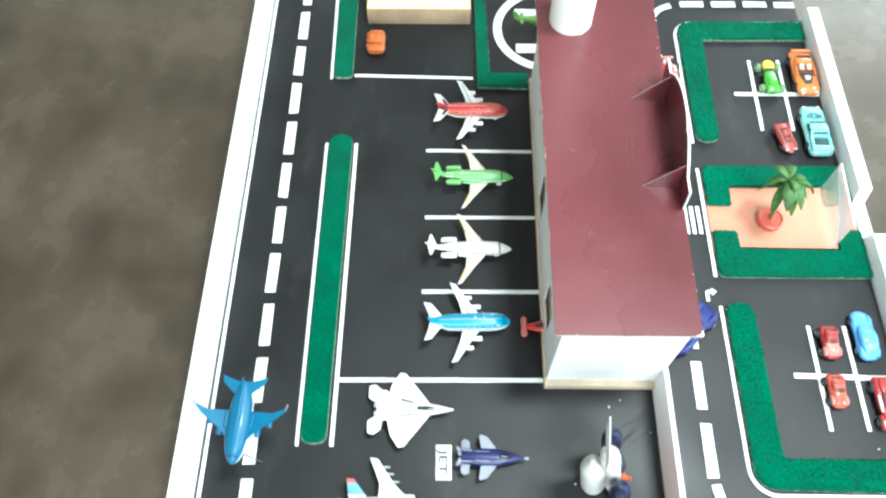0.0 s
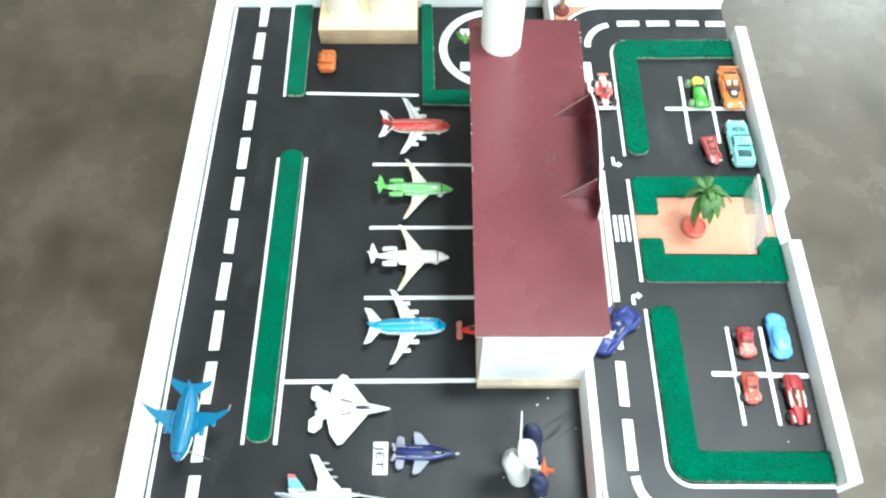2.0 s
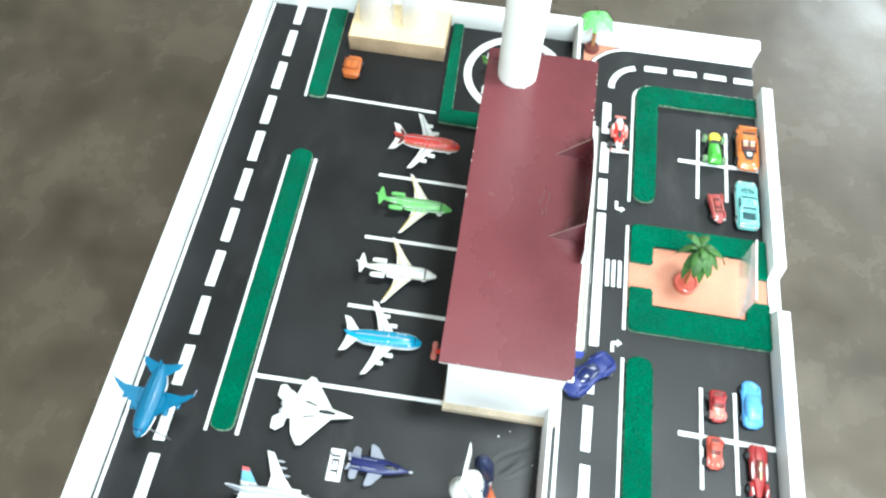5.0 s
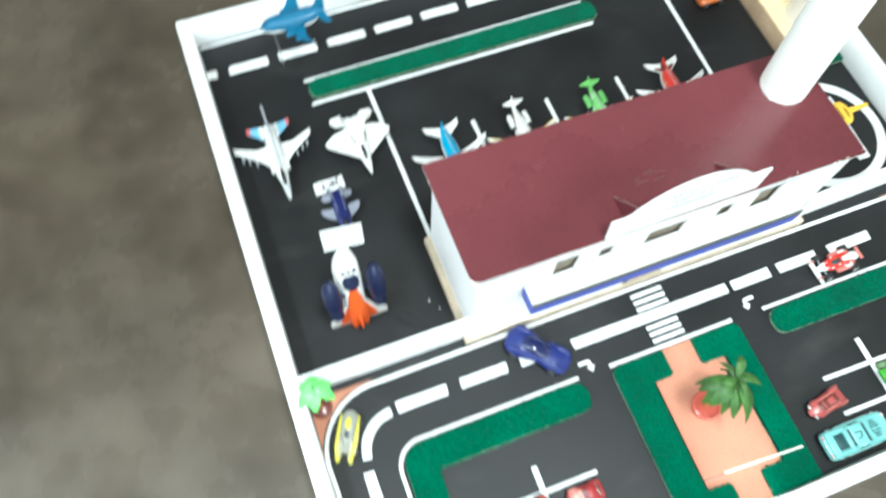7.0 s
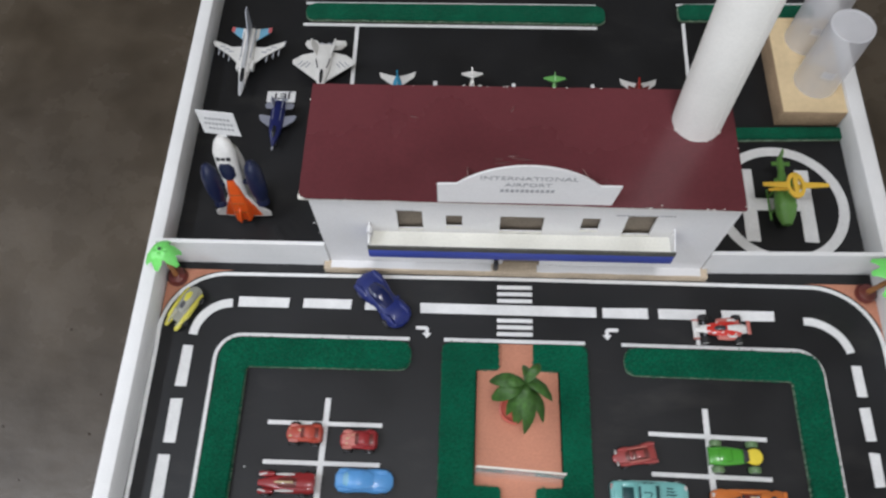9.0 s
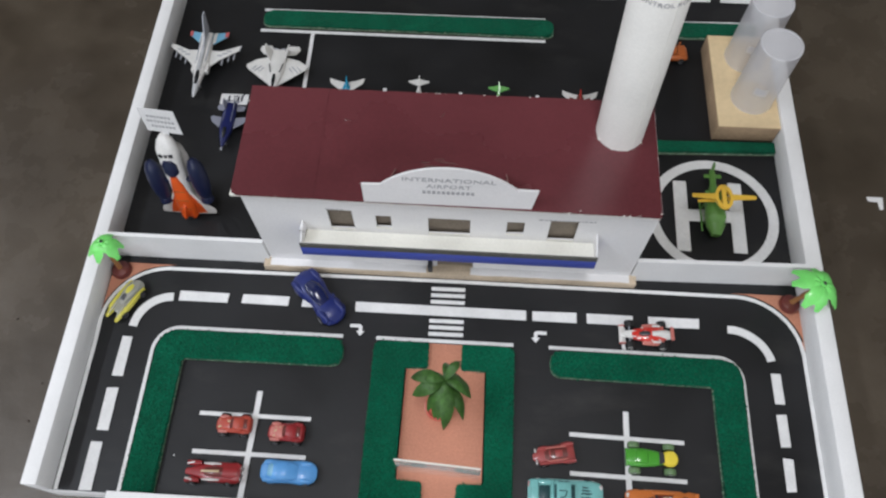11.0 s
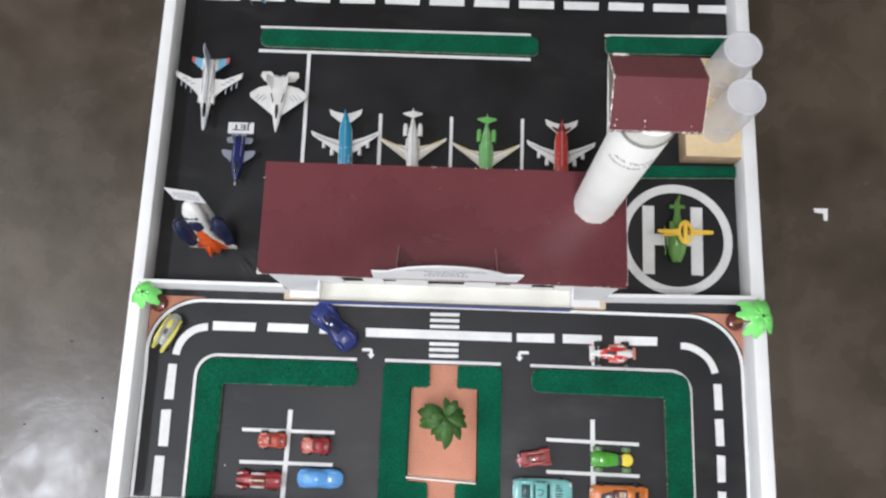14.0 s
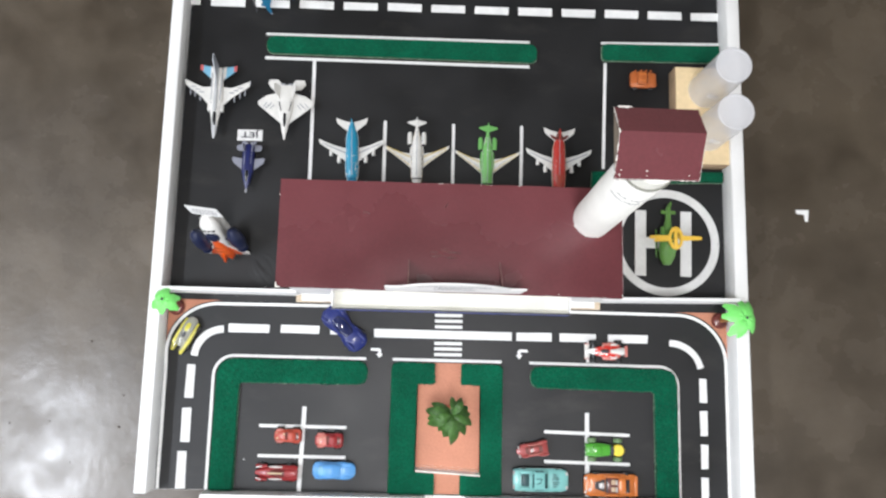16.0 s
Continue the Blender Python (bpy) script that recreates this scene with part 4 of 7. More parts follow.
# door: two leaves set back and a small dark knob
door = part("door", boxed(DOOR[0], DOOR[1], BF + 0.0026, BF + 0.0045, BZ0, DOOR[3]), M_BOARDBROWN, terminal, "recessed brown cardboard entrance")
part("door_post", boxed(-0.0245, -0.019, 0.0805, 0.0885, 0.0121, 0.03, 0.001), M_DARKPL, terminal, "small dark post beside the entrance")
# sign
bm = bmesh.new()
AH, AW = 0.0288, 0.066
AR2 = (AH * AH + AW * AW) / (2 * AH)
span = math.asin(AW / AR2)
pts = [(-0.0845, 0), (0.082, 0), (0.0865, 0.03)] + [(AR2 * math.sin(a), 0.0298 + AH - AR2 + AR2 * math.cos(a)) for a in [span * (1 - 2 * i / 20) for i in range(21)]] + [(-0.0845, 0.029)]
SIGN = Matrix.Translation((0, 0.0858, 0.1685)) @ pose(0, 0, 0, 87) @ Matrix.Diagonal((1, 1.07, 1, 1))
prism(bm, pts, -0.001, 0.001, SIGN)
sign = part("name_sign", bm, M_CARD, terminal, "white arched card sign with pencilled capitals")
part("sign_letters", turned(letters("INTERNATIONAL", 0.0098), SIGN @ pose(0, 0.0405, 0.0013) @ Matrix.Diagonal((1.18, 0.85, 1, 1))), M_INK, sign)
part("sign_letters", turned(letters("AIRPORT", 0.0098), SIGN @ pose(0, 0.0305, 0.0013) @ Matrix.Diagonal((1.1, 0.8, 1, 1))), M_INK, sign)
for i in range(11):
    x = -0.0255 + i * 0.0047
    part("lettering_bar", turned(boxed(x, x + 0.0032, 0.019, 0.0235, 0.0011, 0.0014), SIGN), M_INK, sign)
back = bmesh.new()
prism(back, [(x * 0.992, y * 0.985 + 0.0004) for x, y in pts], -0.0017, -0.0011, SIGN)
part("sign_back", back, M_MAROON, sign, "dark maroon paper backing")
for x in (-0.0565, 0.0565):
    m = Matrix.Translation((x, 0.0885, 0.1687)) @ Matrix(((0, 0, 1, 0), (1, 0, 0, 0), (0, 1, 0, 0), (0, 0, 0, 1)))
    bm = bmesh.new()
    prism(bm, [(0.0, 0.0), (0.035, 0.0), (0.0335, 0.0012), (0.0015, 0.036), (0.0, 0.036)], -0.0004, 0.0004, m)
    brace = part("sign_brace", bm, M_MAROON, terminal, "thin triangular maroon card brace behind the sign")
    bm = bmesh.new()
    prism(bm, [(0.0352, 0.0002), (0.0356, 0.0004), (0.0018, 0.0369), (0.0016, 0.0366)], -0.00042, 0.00042, m)
    part("cut_edge", bm, M_CUTPINK, brace, "pale cut edge")

# ---------------------------------------------------------------- control tower
TX, TY, TH = 0.1733, 0.183, 0.257
tower = thing("control_tower", pose(TX, TY, 0.1683), "tall white paper control tower with a maroon gable top", "tower")
LEAN = Matrix(((1, 0, -0.008 / TH, 0), (0, 1, 0.002 / TH, 0), (0, 0, 1, 0), (0, 0, 0, 1)))
YZX = Matrix(((0, 0, 1, 0), (1, 0, 0, 0), (0, 1, 0, 0), (0, 0, 0, 1)))
part("shaft", lathed([(0.0246, 0.0), (0.0248, 0.002), (0.0251, TH - 0.001), (0.0246, TH)], 48, LEAN), M_TOWER, tower, "ivory white paper cylinder", 30)
seam = bmesh.new()
prism(seam, [(-0.0003, 0.001), (0.0003, 0.001), (0.0003, TH - 0.002), (-0.0003, TH - 0.002)], 0.0249, 0.0254, LEAN @ pose(0, 0, 0, 0, 0, 25) @ pose(0, 0, 0, 90))
part("paper_seam", seam, M_TOWER, tower)
rt2 = random.Random(17)
for k in range(4):
    a = radians(205 + k * 37 + rt2.uniform(-14, 14))
    r0, wd, ln = 0.0246, rt2.uniform(0.001, 0.0026), rt2.uniform(0.0005, 0.0014)
    bm = bmesh.new()
    prism(bm, [(0, -wd), (ln * rt2.uniform(0.6, 1), -wd * 0.6), (ln, 0.0), (ln * rt2.uniform(0.4, 0.9), wd * 0.7), (0, wd)], 0.0001, 0.0007, pose(r0 * math.cos(a), r0 * math.sin(a), 0, 0, 0, math.degrees(a)))
    part("glue_tab", bm, M_CREAM, tower, "torn white paper tab at the foot")
part("rim", lathed([(0.0238, TH), (0.0255, TH + 0.0004), (0.0257, TH + 0.0024), (0.0238, TH + 0.003)], 40, LEAN), M_GREYEDGE, tower, "dark grey rim")
part("lantern_cup", lathed([(0.0236, TH + 0.0031), (0.024, TH + 0.01), (0.024, TH + 0.026), (0.019, TH + 0.028)], 36, LEAN), M_CREAM, tower, "cream paper cup under the gable")
GY0, GY1, GR, EZ, RZ = -0.0185, 0.046, 0.0185, TH + 0.029, TH + 0.05
gable = bmesh.new()
prism(gable, [(GY0, EZ - 0.004), (GY0, EZ), (GR, RZ), (GY1, EZ + 0.002), (GY1, EZ - 0.002), (GR, RZ - 0.003)], -0.047, 0.0285, YZX)
gable_roof = part("gable_roof", gable, M_MAROON, tower, "maroon glazed paper gable roof")
for k in range(14):
    if k < 8:
        x, y, z = rt2.uniform(-0.045, 0.027), GY0 - 0.0002, EZ - 0.0012
    else:
        y = rt2.uniform(GY0, GY1)
        x = -0.047
        z = EZ + (RZ - EZ) * (1 - abs(y - GR) / (0.037 if y < GR else 0.0275)) - 0.0008
    wd = rt2.uniform(0.0005, 0.0016)
    part("worn_chip", boxed(-wd if k < 8 else -0.0004, wd if k < 8 else 0.0008, -0.0004, 0.0006, -0.0005, 0.0011, 0, pose(x, y, z, 0, rt2.uniform(-20, 20), rt2.uniform(-12, 12))), M_CREAM, gable_roof, "white core showing through worn paper")
for x in (-0.0455, 0.027):
    bm = bmesh.new()
    prism(bm, [(GY0 + 0.001, EZ - 0.003), (GY1 - 0.001, EZ - 0.003), (GR, RZ - 0.0035)], x - 0.0007, x + 0.0007, YZX)
    part("gable_end", bm, M_BOARDBROWN, tower, "grey-brown card gable end")
# torn spots on the near slope and a curl of paper at its far corner
slope = math.degrees(math.atan2(RZ - EZ, GR - GY0))
for x, dy, r in ((-0.019, 0.0065, 0.0007), (-0.0185, 0.003, 0.0004), (0.0187, 0.004, 0.0004), (-0.042, 0.007, 0.0005), (-0.043, 0.003, 0.0006)):
    pts = [(r * rt2.uniform(0.5, 1.1) * math.cos(i * 0.9), r * rt2.uniform(0.9, 1.9) * math.sin(i * 0.9)) for i in range(7)]
    part("torn_spot", plate(pts, 0, 0.0004, pose(x, GY0 + dy, EZ + dy * math.tan(radians(slope)) + 0.0002, slope)), M_CREAM, gable_roof, "small torn spot showing white")
for k in range(3):
    part("paper_curl", plate([(-0.003, -0.0006), (0.0025, -0.0012), (0.0035, 0.0004), (-0.002, 0.0014)], 0, 0.0005, pose(-0.041 + 0.004 * k, GY1 + 0.0004, EZ + 0.0022, rt2.uniform(10, 40), rt2.uniform(-25, 25), rt2.uniform(-15, 15))), M_ROOFCORE, gable_roof, "curl of torn white paper")
# the pale core showing as a ragged line along the gable's cut edges
for side in range(4):
    if side < 2:
        ends = [Vector((-0.0472, GY0, EZ)), Vector((-0.0472, GR, RZ))] if side == 0 else [Vector((-0.0472, GR, RZ)), Vector((-0.0472, GY1, EZ + 0.002))]
    else:
        ends = [Vector((-0.047, GY0 - 0.0001, EZ - 0.0005)), Vector((0.0285, GY0 - 0.0001, EZ - 0.0005))] if side == 2 else [Vector((0.0287, GR, RZ)), Vector((0.0287, GY0, EZ))]
    ring = []
    for k in range(26):
        p = ends[0].lerp(ends[1], k / 25)
        w = max(0.00008, rt2.gauss(0.00012, 0.00025)) * (1.0 if side < 3 else 0.5)
        ring.append([(p.x - w, p.y - w, p.z - w), (p.x + w, p.y - w * 0.5, p.z + w * 0.8), (p.x + w * 0.5, p.y + w, p.z + w * 0.5), (p.x - w * 0.6, p.y + w, p.z - w)])
    bm = bmesh.new()
    rings(bm, ring)
    part("worn_edge", bm, M_CREAM, gable_roof, "pale core along the cut edge")


def wrapped(bm, r, angle, z):
    for v in bm.verts:
        a = angle + v.co.x / r
        rr = r + v.co.z
        v.co = Vector((rr * math.cos(a), rr * math.sin(a), z + v.co.y))
    return turned(bm, LEAN)


part("tower_letters", wrapped(turned(letters("AIR TRAFFIC", 0.0076), Matrix.Rotation(radians(-2), 4, "Z") @ Matrix.Diagonal((1.08, 0.9, 1, 1))), 0.0253, radians(-88), 0.215), M_INK, tower, smooth=5)
part("tower_letters", wrapped(turned(letters("CONTROL ROOM", 0.0074), Matrix.Rotation(radians(-1), 4, "Z") @ Matrix.Diagonal((1.0, 0.9, 1, 1))), 0.0253, radians(-86), 0.203), M_INK, tower, smooth=5)

# ---------------------------------------------------------------- fuel tanks
block = part("tank_platform", boxed(0.331, 0.4095, 0.2955, 0.4455, 0.0, 0.0292, 0.0008), M_KRAFT)
tagged(block, "brown card platform with a cream paper top carrying two plastic tanks", "platform")
part("paper_top", boxed(0.3318, 0.4095, 0.2963, 0.4448, 0.0293, 0.0301), M_WOOD, block, "cream yellow paper top")


def tank(x, y):
    t = thing("fuel_tank", pose(x, y, 0.0302), "upturned frosted plastic cup serving as a fuel tank", "tank", "fuel tanks")
    bm = lathed([(0.0268, 0.0), (0.027, 0.0012), (0.0264, 0.002), (0.0258, 0.06), (0.0252, 0.1005)], 40, caps=False)
    part("cup_wall", bm, M_CUP, t, "frosted translucent plastic wall", 30)
    part("cup_base", lathed([(0.0252, 0.1006), (0.0246, 0.1012), (0.022, 0.1013), (0.0214, 0.1008), (0.001, 0.1008)], 40), M_CUPTOP, t, "pale closed end", 30)
    lab = bmesh.new()
    n = 8
    for i in range(n):
        a0, a1 = [radians(-122 + 34 * k / n) for k in (i, i + 1)]
        for dz in (0,):
            q = [(0.0267 * math.cos(a), 0.0267 * math.sin(a), z) for a, z in ((a0, 0.036), (a1, 0.036), (a1, 0.048), (a0, 0.048))]
            lab.faces.new([lab.verts.new(p) for p in q])
    bmesh.ops.remove_doubles(lab, verts=lab.verts, dist=1e-5)
    bmesh.ops.solidify(lab, geom=lab.faces, thickness=0.0003)
    part("paper_label", lab, M_CUPTOP, t, "small pale frosted label")
    return t


tank(0.378, 0.343)
tank(0.377, 0.409)

# ---------------------------------------------------------------- aircraft
CYL_Y = pose(0, 0, 0, 90)


def wheel(parent, x, y, z, r, w, rim=M_RIM, hub=0.55):
    t = part("wheel", lathed([(r * 0.6, -w / 2), (r * 0.92, -w / 2), (r, -w * 0.3), (r, w * 0.3), (r * 0.92, w / 2), (r * 0.6, w / 2)], 18, CYL_Y), M_TYRE, parent)
    t.matrix_basis = Matrix.Translation((x, y, z))
    s = 1 if y > 0 else -1
    bm = lathed([(r * hub, 0), (r * hub * 0.95, s * w * 0.54), (r * hub * 0.5, s * w * 0.45), (r * 0.12, s * w * 0.5)], 14, CYL_Y @ Matrix.Diagonal((1, 1, -1, 1)))
    part("rim", bm, rim, t)
    return t


def engine(parent, x, y, z, r, ln, material):
    pod = part("engine", lathed([(r * 0.7, -ln / 2), (r, -ln * 0.3), (r * 1.05, ln * 0.3), (r * 0.9, ln / 2)], 12, pose(x, y, z, 0, 90)), material, parent)
    part("intake", lathed([(r * 0.8, ln * 0.5), (r * 0.1, ln * 0.52)], 12, pose(x, y, z, 0, 90)), M_DARKPL, pod)
    return pod


def fin(parent, pts, y, thick, material, name="tail_fin", m=None):
    bm = bmesh.new()
    prism(bm, pts, -thick / 2, thick / 2, Matrix.Translation((0, y, 0)) @ pose(0, 0, 0, 90))
    if m is not None:
        turned(bm, m)
    return part(name, bm, material, parent)


def section_at(secs, x):
    """The hull's half width, bottom and top at x."""
    for a, b in zip(secs, secs[1:]):
        if a[0] <= x <= b[0]:
            u = (x - a[0]) / (b[0] - a[0])
            return [p + (q - p) * u for p, q in zip(a[1:], b[1:])]
    return list(secs[-1][1:])


def flecks(parent, secs, count, material, x0, x1, seed, size=0.0016, name="worn_fleck", label=""):
    """Small irregular patches of paint lying on the upper half of a hull."""
    rf2 = random.Random(seed)
    for _ in range(count):
        x = rf2.uniform(x0, x1)
        w, a, b = section_at(secs, x)
        th = rf2.uniform(-1.2, 1.2)
        y, z = w * math.sin(th), (a + b) / 2 + (b - a) / 2 * math.cos(th)
        r = size * rf2.uniform(0.5, 1.2)
        pts = [(r * rf2.uniform(0.7, 1.9) * math.cos(i * 1.047), r * rf2.uniform(0.4, 0.8) * math.sin(i * 1.047)) for i in range(6)]
        part(name, plate(pts, 0.0, 0.0007, pose(x, y, z, -math.degrees(th), 0, 0) @ pose(0, 0, 0, 0, 0, rf2.uniform(-20, 20))), material, parent, label)


def airliner(m, label, body, wing, wing_engines, group="parked toy airliners", gear=True, z=0.019, cap=None, nose=None, broad=False, trim=M_PINK, line=M_WHITEPL):
    """Nose along +x; about 0.095 long."""
    t = thing("toy_airliner", m, label, "toy aeroplane", group)
    if wing_engines:
        secs = [(-0.0435, 0.002, z + 0.003, z + 0.0078), (-0.036, 0.0052, z - 0.002, z + 0.0085), (-0.022, 0.0088, z - 0.007, z + 0.009), (0.0, 0.0096, z - 0.0085, z + 0.0092), (0.024, 0.0098, z - 0.0085, z + 0.009),
                (0.036, 0.009, z - 0.008, z + 0.0075), (0.043, 0.0068, z - 0.0068, z + 0.0042), (0.0475, 0.0036, z - 0.005, z + 0.0012), (0.0492, 0.001, z - 0.003, z - 0.001)]
    else:
        secs = [(-0.046, 0.0014, z + 0.004, z + 0.007), (-0.035, 0.0034, z, z + 0.0075), (-0.018, 0.007, z - 0.005, z + 0.008), (0.016, 0.0085, z - 0.0075, z + 0.0082),
                (0.032, 0.0082, z - 0.007, z + 0.007), (0.041, 0.006, z - 0.0055, z + 0.0035), (0.0475, 0.0028, z - 0.004, z + 0.0002), (0.05, 0.0009, z - 0.003, z - 0.001)]
    if broad:
        secs = [(x, w * (1.22 if x < 0.01 else 1.22 - 9 * (x - 0.01)), a, b) for x, w, a, b in secs]
    fus = part("fuselage", hulled(secs, 18, 2.1), body, t)
    if cap:
        part("belly", hulled([(x, w * 0.99, a - 0.0004, a + (b - a) * 0.42) for x, w, a, b in secs[1:-1]], 18, 2.2), cap, t)
    if nose:
        part("nose_patch", hulled([(0.022, 0.006, z + 0.004, z + 0.0096), (0.03, 0.0062, z + 0.003, z + 0.009), (0.036, 0.005, z + 0.002, z + 0.008), (0.04, 0.003, z + 0.001, z + 0.0062)], 12, 2.2), nose, fus, "worn orange-red nose patch")
    if not broad:
        part("cheat_line", hulled([(x, w * 1.02, (a + b) / 2 + 0.0004, (a + b) / 2 + 0.0022) for x, w, a, b in secs[1:-2]], 18, 5), line, fus, "thin painted side stripe")
        part("top_line", hulled([(x, 0.0006, b - 0.0004, b + 0.00025) for x, w, a, b in secs[1:-3]], 8, 2.5), M_GREYPL, fus)
    if not wing_engines:
        band = [(x, *section_at(secs, x)) for x in (0.0345, 0.0353, 0.0362)]
        part("cockpit_band", hulled([(x, w * 1.025, (a + b) / 2, b + 0.0003) for x, w, a, b in band], 16, 2.1), M_DARKPL, fus, "dark curved cockpit window band")
        for s in (-1, 1):
            part("side_line", boxed(-0.016, 0.016, -0.0003, 0.0003, -0.0004, 0.0004, 0, pose(0.006, s * 0.0082, z + 0.0002, 0, -2, -s * 2.2)), M_DARKPL, fus, "thin dark side line")
            part("engine_line", boxed(-0.009, 0.006, -0.0003, 0.0003, -0.0003, 0.0005, 0, pose(-0.0245, s * 0.0068, z + 0.0058, 0, 0, s * 8)), M_DARKPL, fus)
            part("root_fairing", hulled([(-0.014, 0.0012, z - 0.002, z + 0.0012), (0.0, 0.0022, z - 0.004, z + 0.0005), (0.017, 0.0012, z - 0.003, z + 0.0002)], 8, 2.2, Matrix.Translation((0, s * 0.0085, 0))), body, fus)
    for y in (-0.0034, 0.0, 0.0034):
        if not wing_engines:
            continue
        part("cockpit_window", boxed(-0.0011, 0.0011, y - 0.0013, y + 0.0013, -0.0003, 0.0005, 0.0002, pose(0.0412, y * 0.1, z + 0.0051 - abs(y) * 0.22, 0, 38)), M_GREYPL if body in (M_WHITEPL, M_GREENPL) else M_NAVYPL, fus)
    for k in range(0 if broad else 7):
        for s in (-1, 1):
            part("cabin_window", boxed(-0.0009, 0.0009, -0.0003, 0.0003, -0.0007, 0.0007, 0, pose(0.027 - 0.0068 * k, s * (0.0087 if wing_engines else 0.0074), z + 0.0042, s * 24)), M_GREYPL, fus)
    for s in (-1, 1):
        if broad:
            w = [(0.0255, s * 0.006), (0.0085, s * 0.0225), (-0.0055, s * 0.0405), (-0.0135, s * 0.0482), (-0.0158, s * 0.0472), (-0.0095, s * 0.034), (-0.0115, s * 0.006)]
        elif wing_engines:
            w = [(0.017, s * 0.006), (0.006, s * 0.02), (-0.0125, s * 0.0475), (-0.0195, s * 0.0495), (-0.0095, s * 0.026), (-0.005, s * 0.006)]
        else:
            w = [(0.02, s * 0.006), (0.007, s * 0.022), (-0.0105, s * 0.0465), (-0.0155, s * 0.0485), (-0.0055, s * 0.025), (-0.003, s * 0.006)]
        wm = pose(0, 0, z - 0.003, s * (9 if broad else 5))
        wo = part("wing", plate(w if s > 0 else w[::-1], 0, 0.0016, wm, 0.0003), wing, t)
        if not broad:
            flap = [(0.0028, s * 0.009), (-0.0122, s * 0.044), (-0.0136, s * 0.044), (0.0008, s * 0.009)]
            part("flap_line", plate(flap if s < 0 else flap[::-1], 0.0012, 0.0006, wm), trim, wo)
            if not wing_engines:
                edge = [(0.0148, s * 0.0105), (0.0062, s * 0.0215), (-0.0096, s * 0.0445), (-0.0106, s * 0.0445), (0.0046, s * 0.022), (0.0132, s * 0.0105)]
                part("edge_line", plate(edge if s > 0 else edge[::-1], 0.0012, 0.0006, wm), trim, wo)
                rib = [(0.0105, s * 0.0105), (-0.0088, s * 0.038), (-0.0096, s * 0.038), (0.0094, s * 0.0105)]
                part("panel_groove", plate(rib if s > 0 else rib[::-1], 0.0012, 0.00055, wm), M_GREYPL, wo)
        if wing_engines:
            engine(t, 0.0115 if broad else 0.0105, s * 0.0195, z - 0.0035, 0.0028, 0.011, wing)
            engine(t, 0.001, s * 0.031, z - 0.002, 0.0025, 0.0095, wing)
            r = 0.003 if not broad else 0.006
            tp = [(-0.0265, s * r), (-0.0415, s * 0.0215), (-0.0502, s * 0.0235), (-0.045, s * 0.011), (-0.043, s * 0.0012)]
            part("tailplane", plate(tp if s > 0 else tp[::-1], z + 0.005, 0.0012, None, 0.0002), wing, t)
        else:
            engine(t, -0.0255, s * 0.0103, z + 0.003, 0.0035, 0.0185, body)
            part("engine_pylon", boxed(-0.0285, -0.0165, min(s * 0.004, s * 0.009), max(s * 0.004, s * 0.009), z + 0.0012, z + 0.004), body, t)
            tp = [(-0.0405, s * 0.0006), (-0.0437, s * 0.0085), (-0.0462, s * 0.0138), (-0.0482, s * 0.0136), (-0.0492, s * 0.007), (-0.0515, s * 0.0006)]
            part("tailplane", plate(tp if s > 0 else tp[::-1], z + 0.0115, 0.0014, None, 0.0002), body, t)
    if wing_engines:
        fin(t, [(-0.029, z + 0.007), (-0.0405, z + 0.0142), (-0.0462, z + 0.0142), (-0.043, z + 0.006)], 0, 0.0014, body)
    else:
        fin(t, [(-0.032, z + 0.006), (-0.042, z + 0.011), (-0.0535, z + 0.0165), (-0.0455, z + 0.005)], 0, 0.0014, body)
    if gear:
        part("nose_wheel", lathed([(0.002, -0.0022), (0.0036, -0.0015), (0.0038, 0.0), (0.0036, 0.0015), (0.002, 0.0022)], 14, pose(0.033, 0, 0.0038, 90)), M_WHITEPL, t, "white plastic nose wheel")
        part("nose_leg", lathed([(0.001, 0.004), (0.001, z - 0.004)], 6, Matrix.Translation((0.033, 0, 0))), M_WHITEPL, t)
        for x, y in ((-0.004, 0.0095), (-0.004, -0.0095)):
            r = 0.0042
            part("gear_leg", lathed([(0.0009, r), (0.0009, z - 0.004)], 6, Matrix.Translation((x, y, 0))), M_GREYPL, t)
            wheel(t, x, y, r, r, 0.0036)
    t["hull"] = [v for sec in secs for v in sec]
    return t


def hull_of(t):
    q = list(t["hull"])
    del t["hull"]
    return [tuple(q[i:i + 4]) for i in range(0, len(q), 4)]


blue = airliner(pose(-0.1478, 0.3005, 0.0009, 0, 0, -88), "sky blue toy airliner with white wings parked at its stand", M_BLUEPL, M_WHITEPL, True, cap=M_WHITEPL, trim=M_GREYPL)
flecks(blue, hull_of(blue), 13, M_WHITEPL, 0.008, 0.04, 5, 0.0013, "worn_fleck", "white worn fleck")
cream = airliner(pose(-0.0527, 0.2975, 0.0009, 0, 0, -89), "cream white toy jet with rear engines parked at its stand", M_WHITEPL, M_WHITEPL, False, line=M_GOLD)
flecks(cream, hull_of(cream), 5, M_GREYPL, -0.03, 0.03, 9, 0.0009)
green = airliner(pose(0.0513, 0.2925, 0.0009, 0, 0, -90), "lime green toy jet with white wings and rear engines", M_GREENPL, M_WHITEPL, False)
flecks(green, hull_of(green), 5, M_WHITEPL, -0.03, 0.03, 13, 0.0009)
red = airliner(pose(0.1575, 0.2955, 0.0009, 0, 0, -90), "worn red toy airliner with white wings parked at its stand", M_PLANERED, M_WHITEPL, True, cap=M_WHITEPL, nose=M_CARREDO, trim=M_GREYPL, line=M_GOLD)
red_hull = hull_of(red)
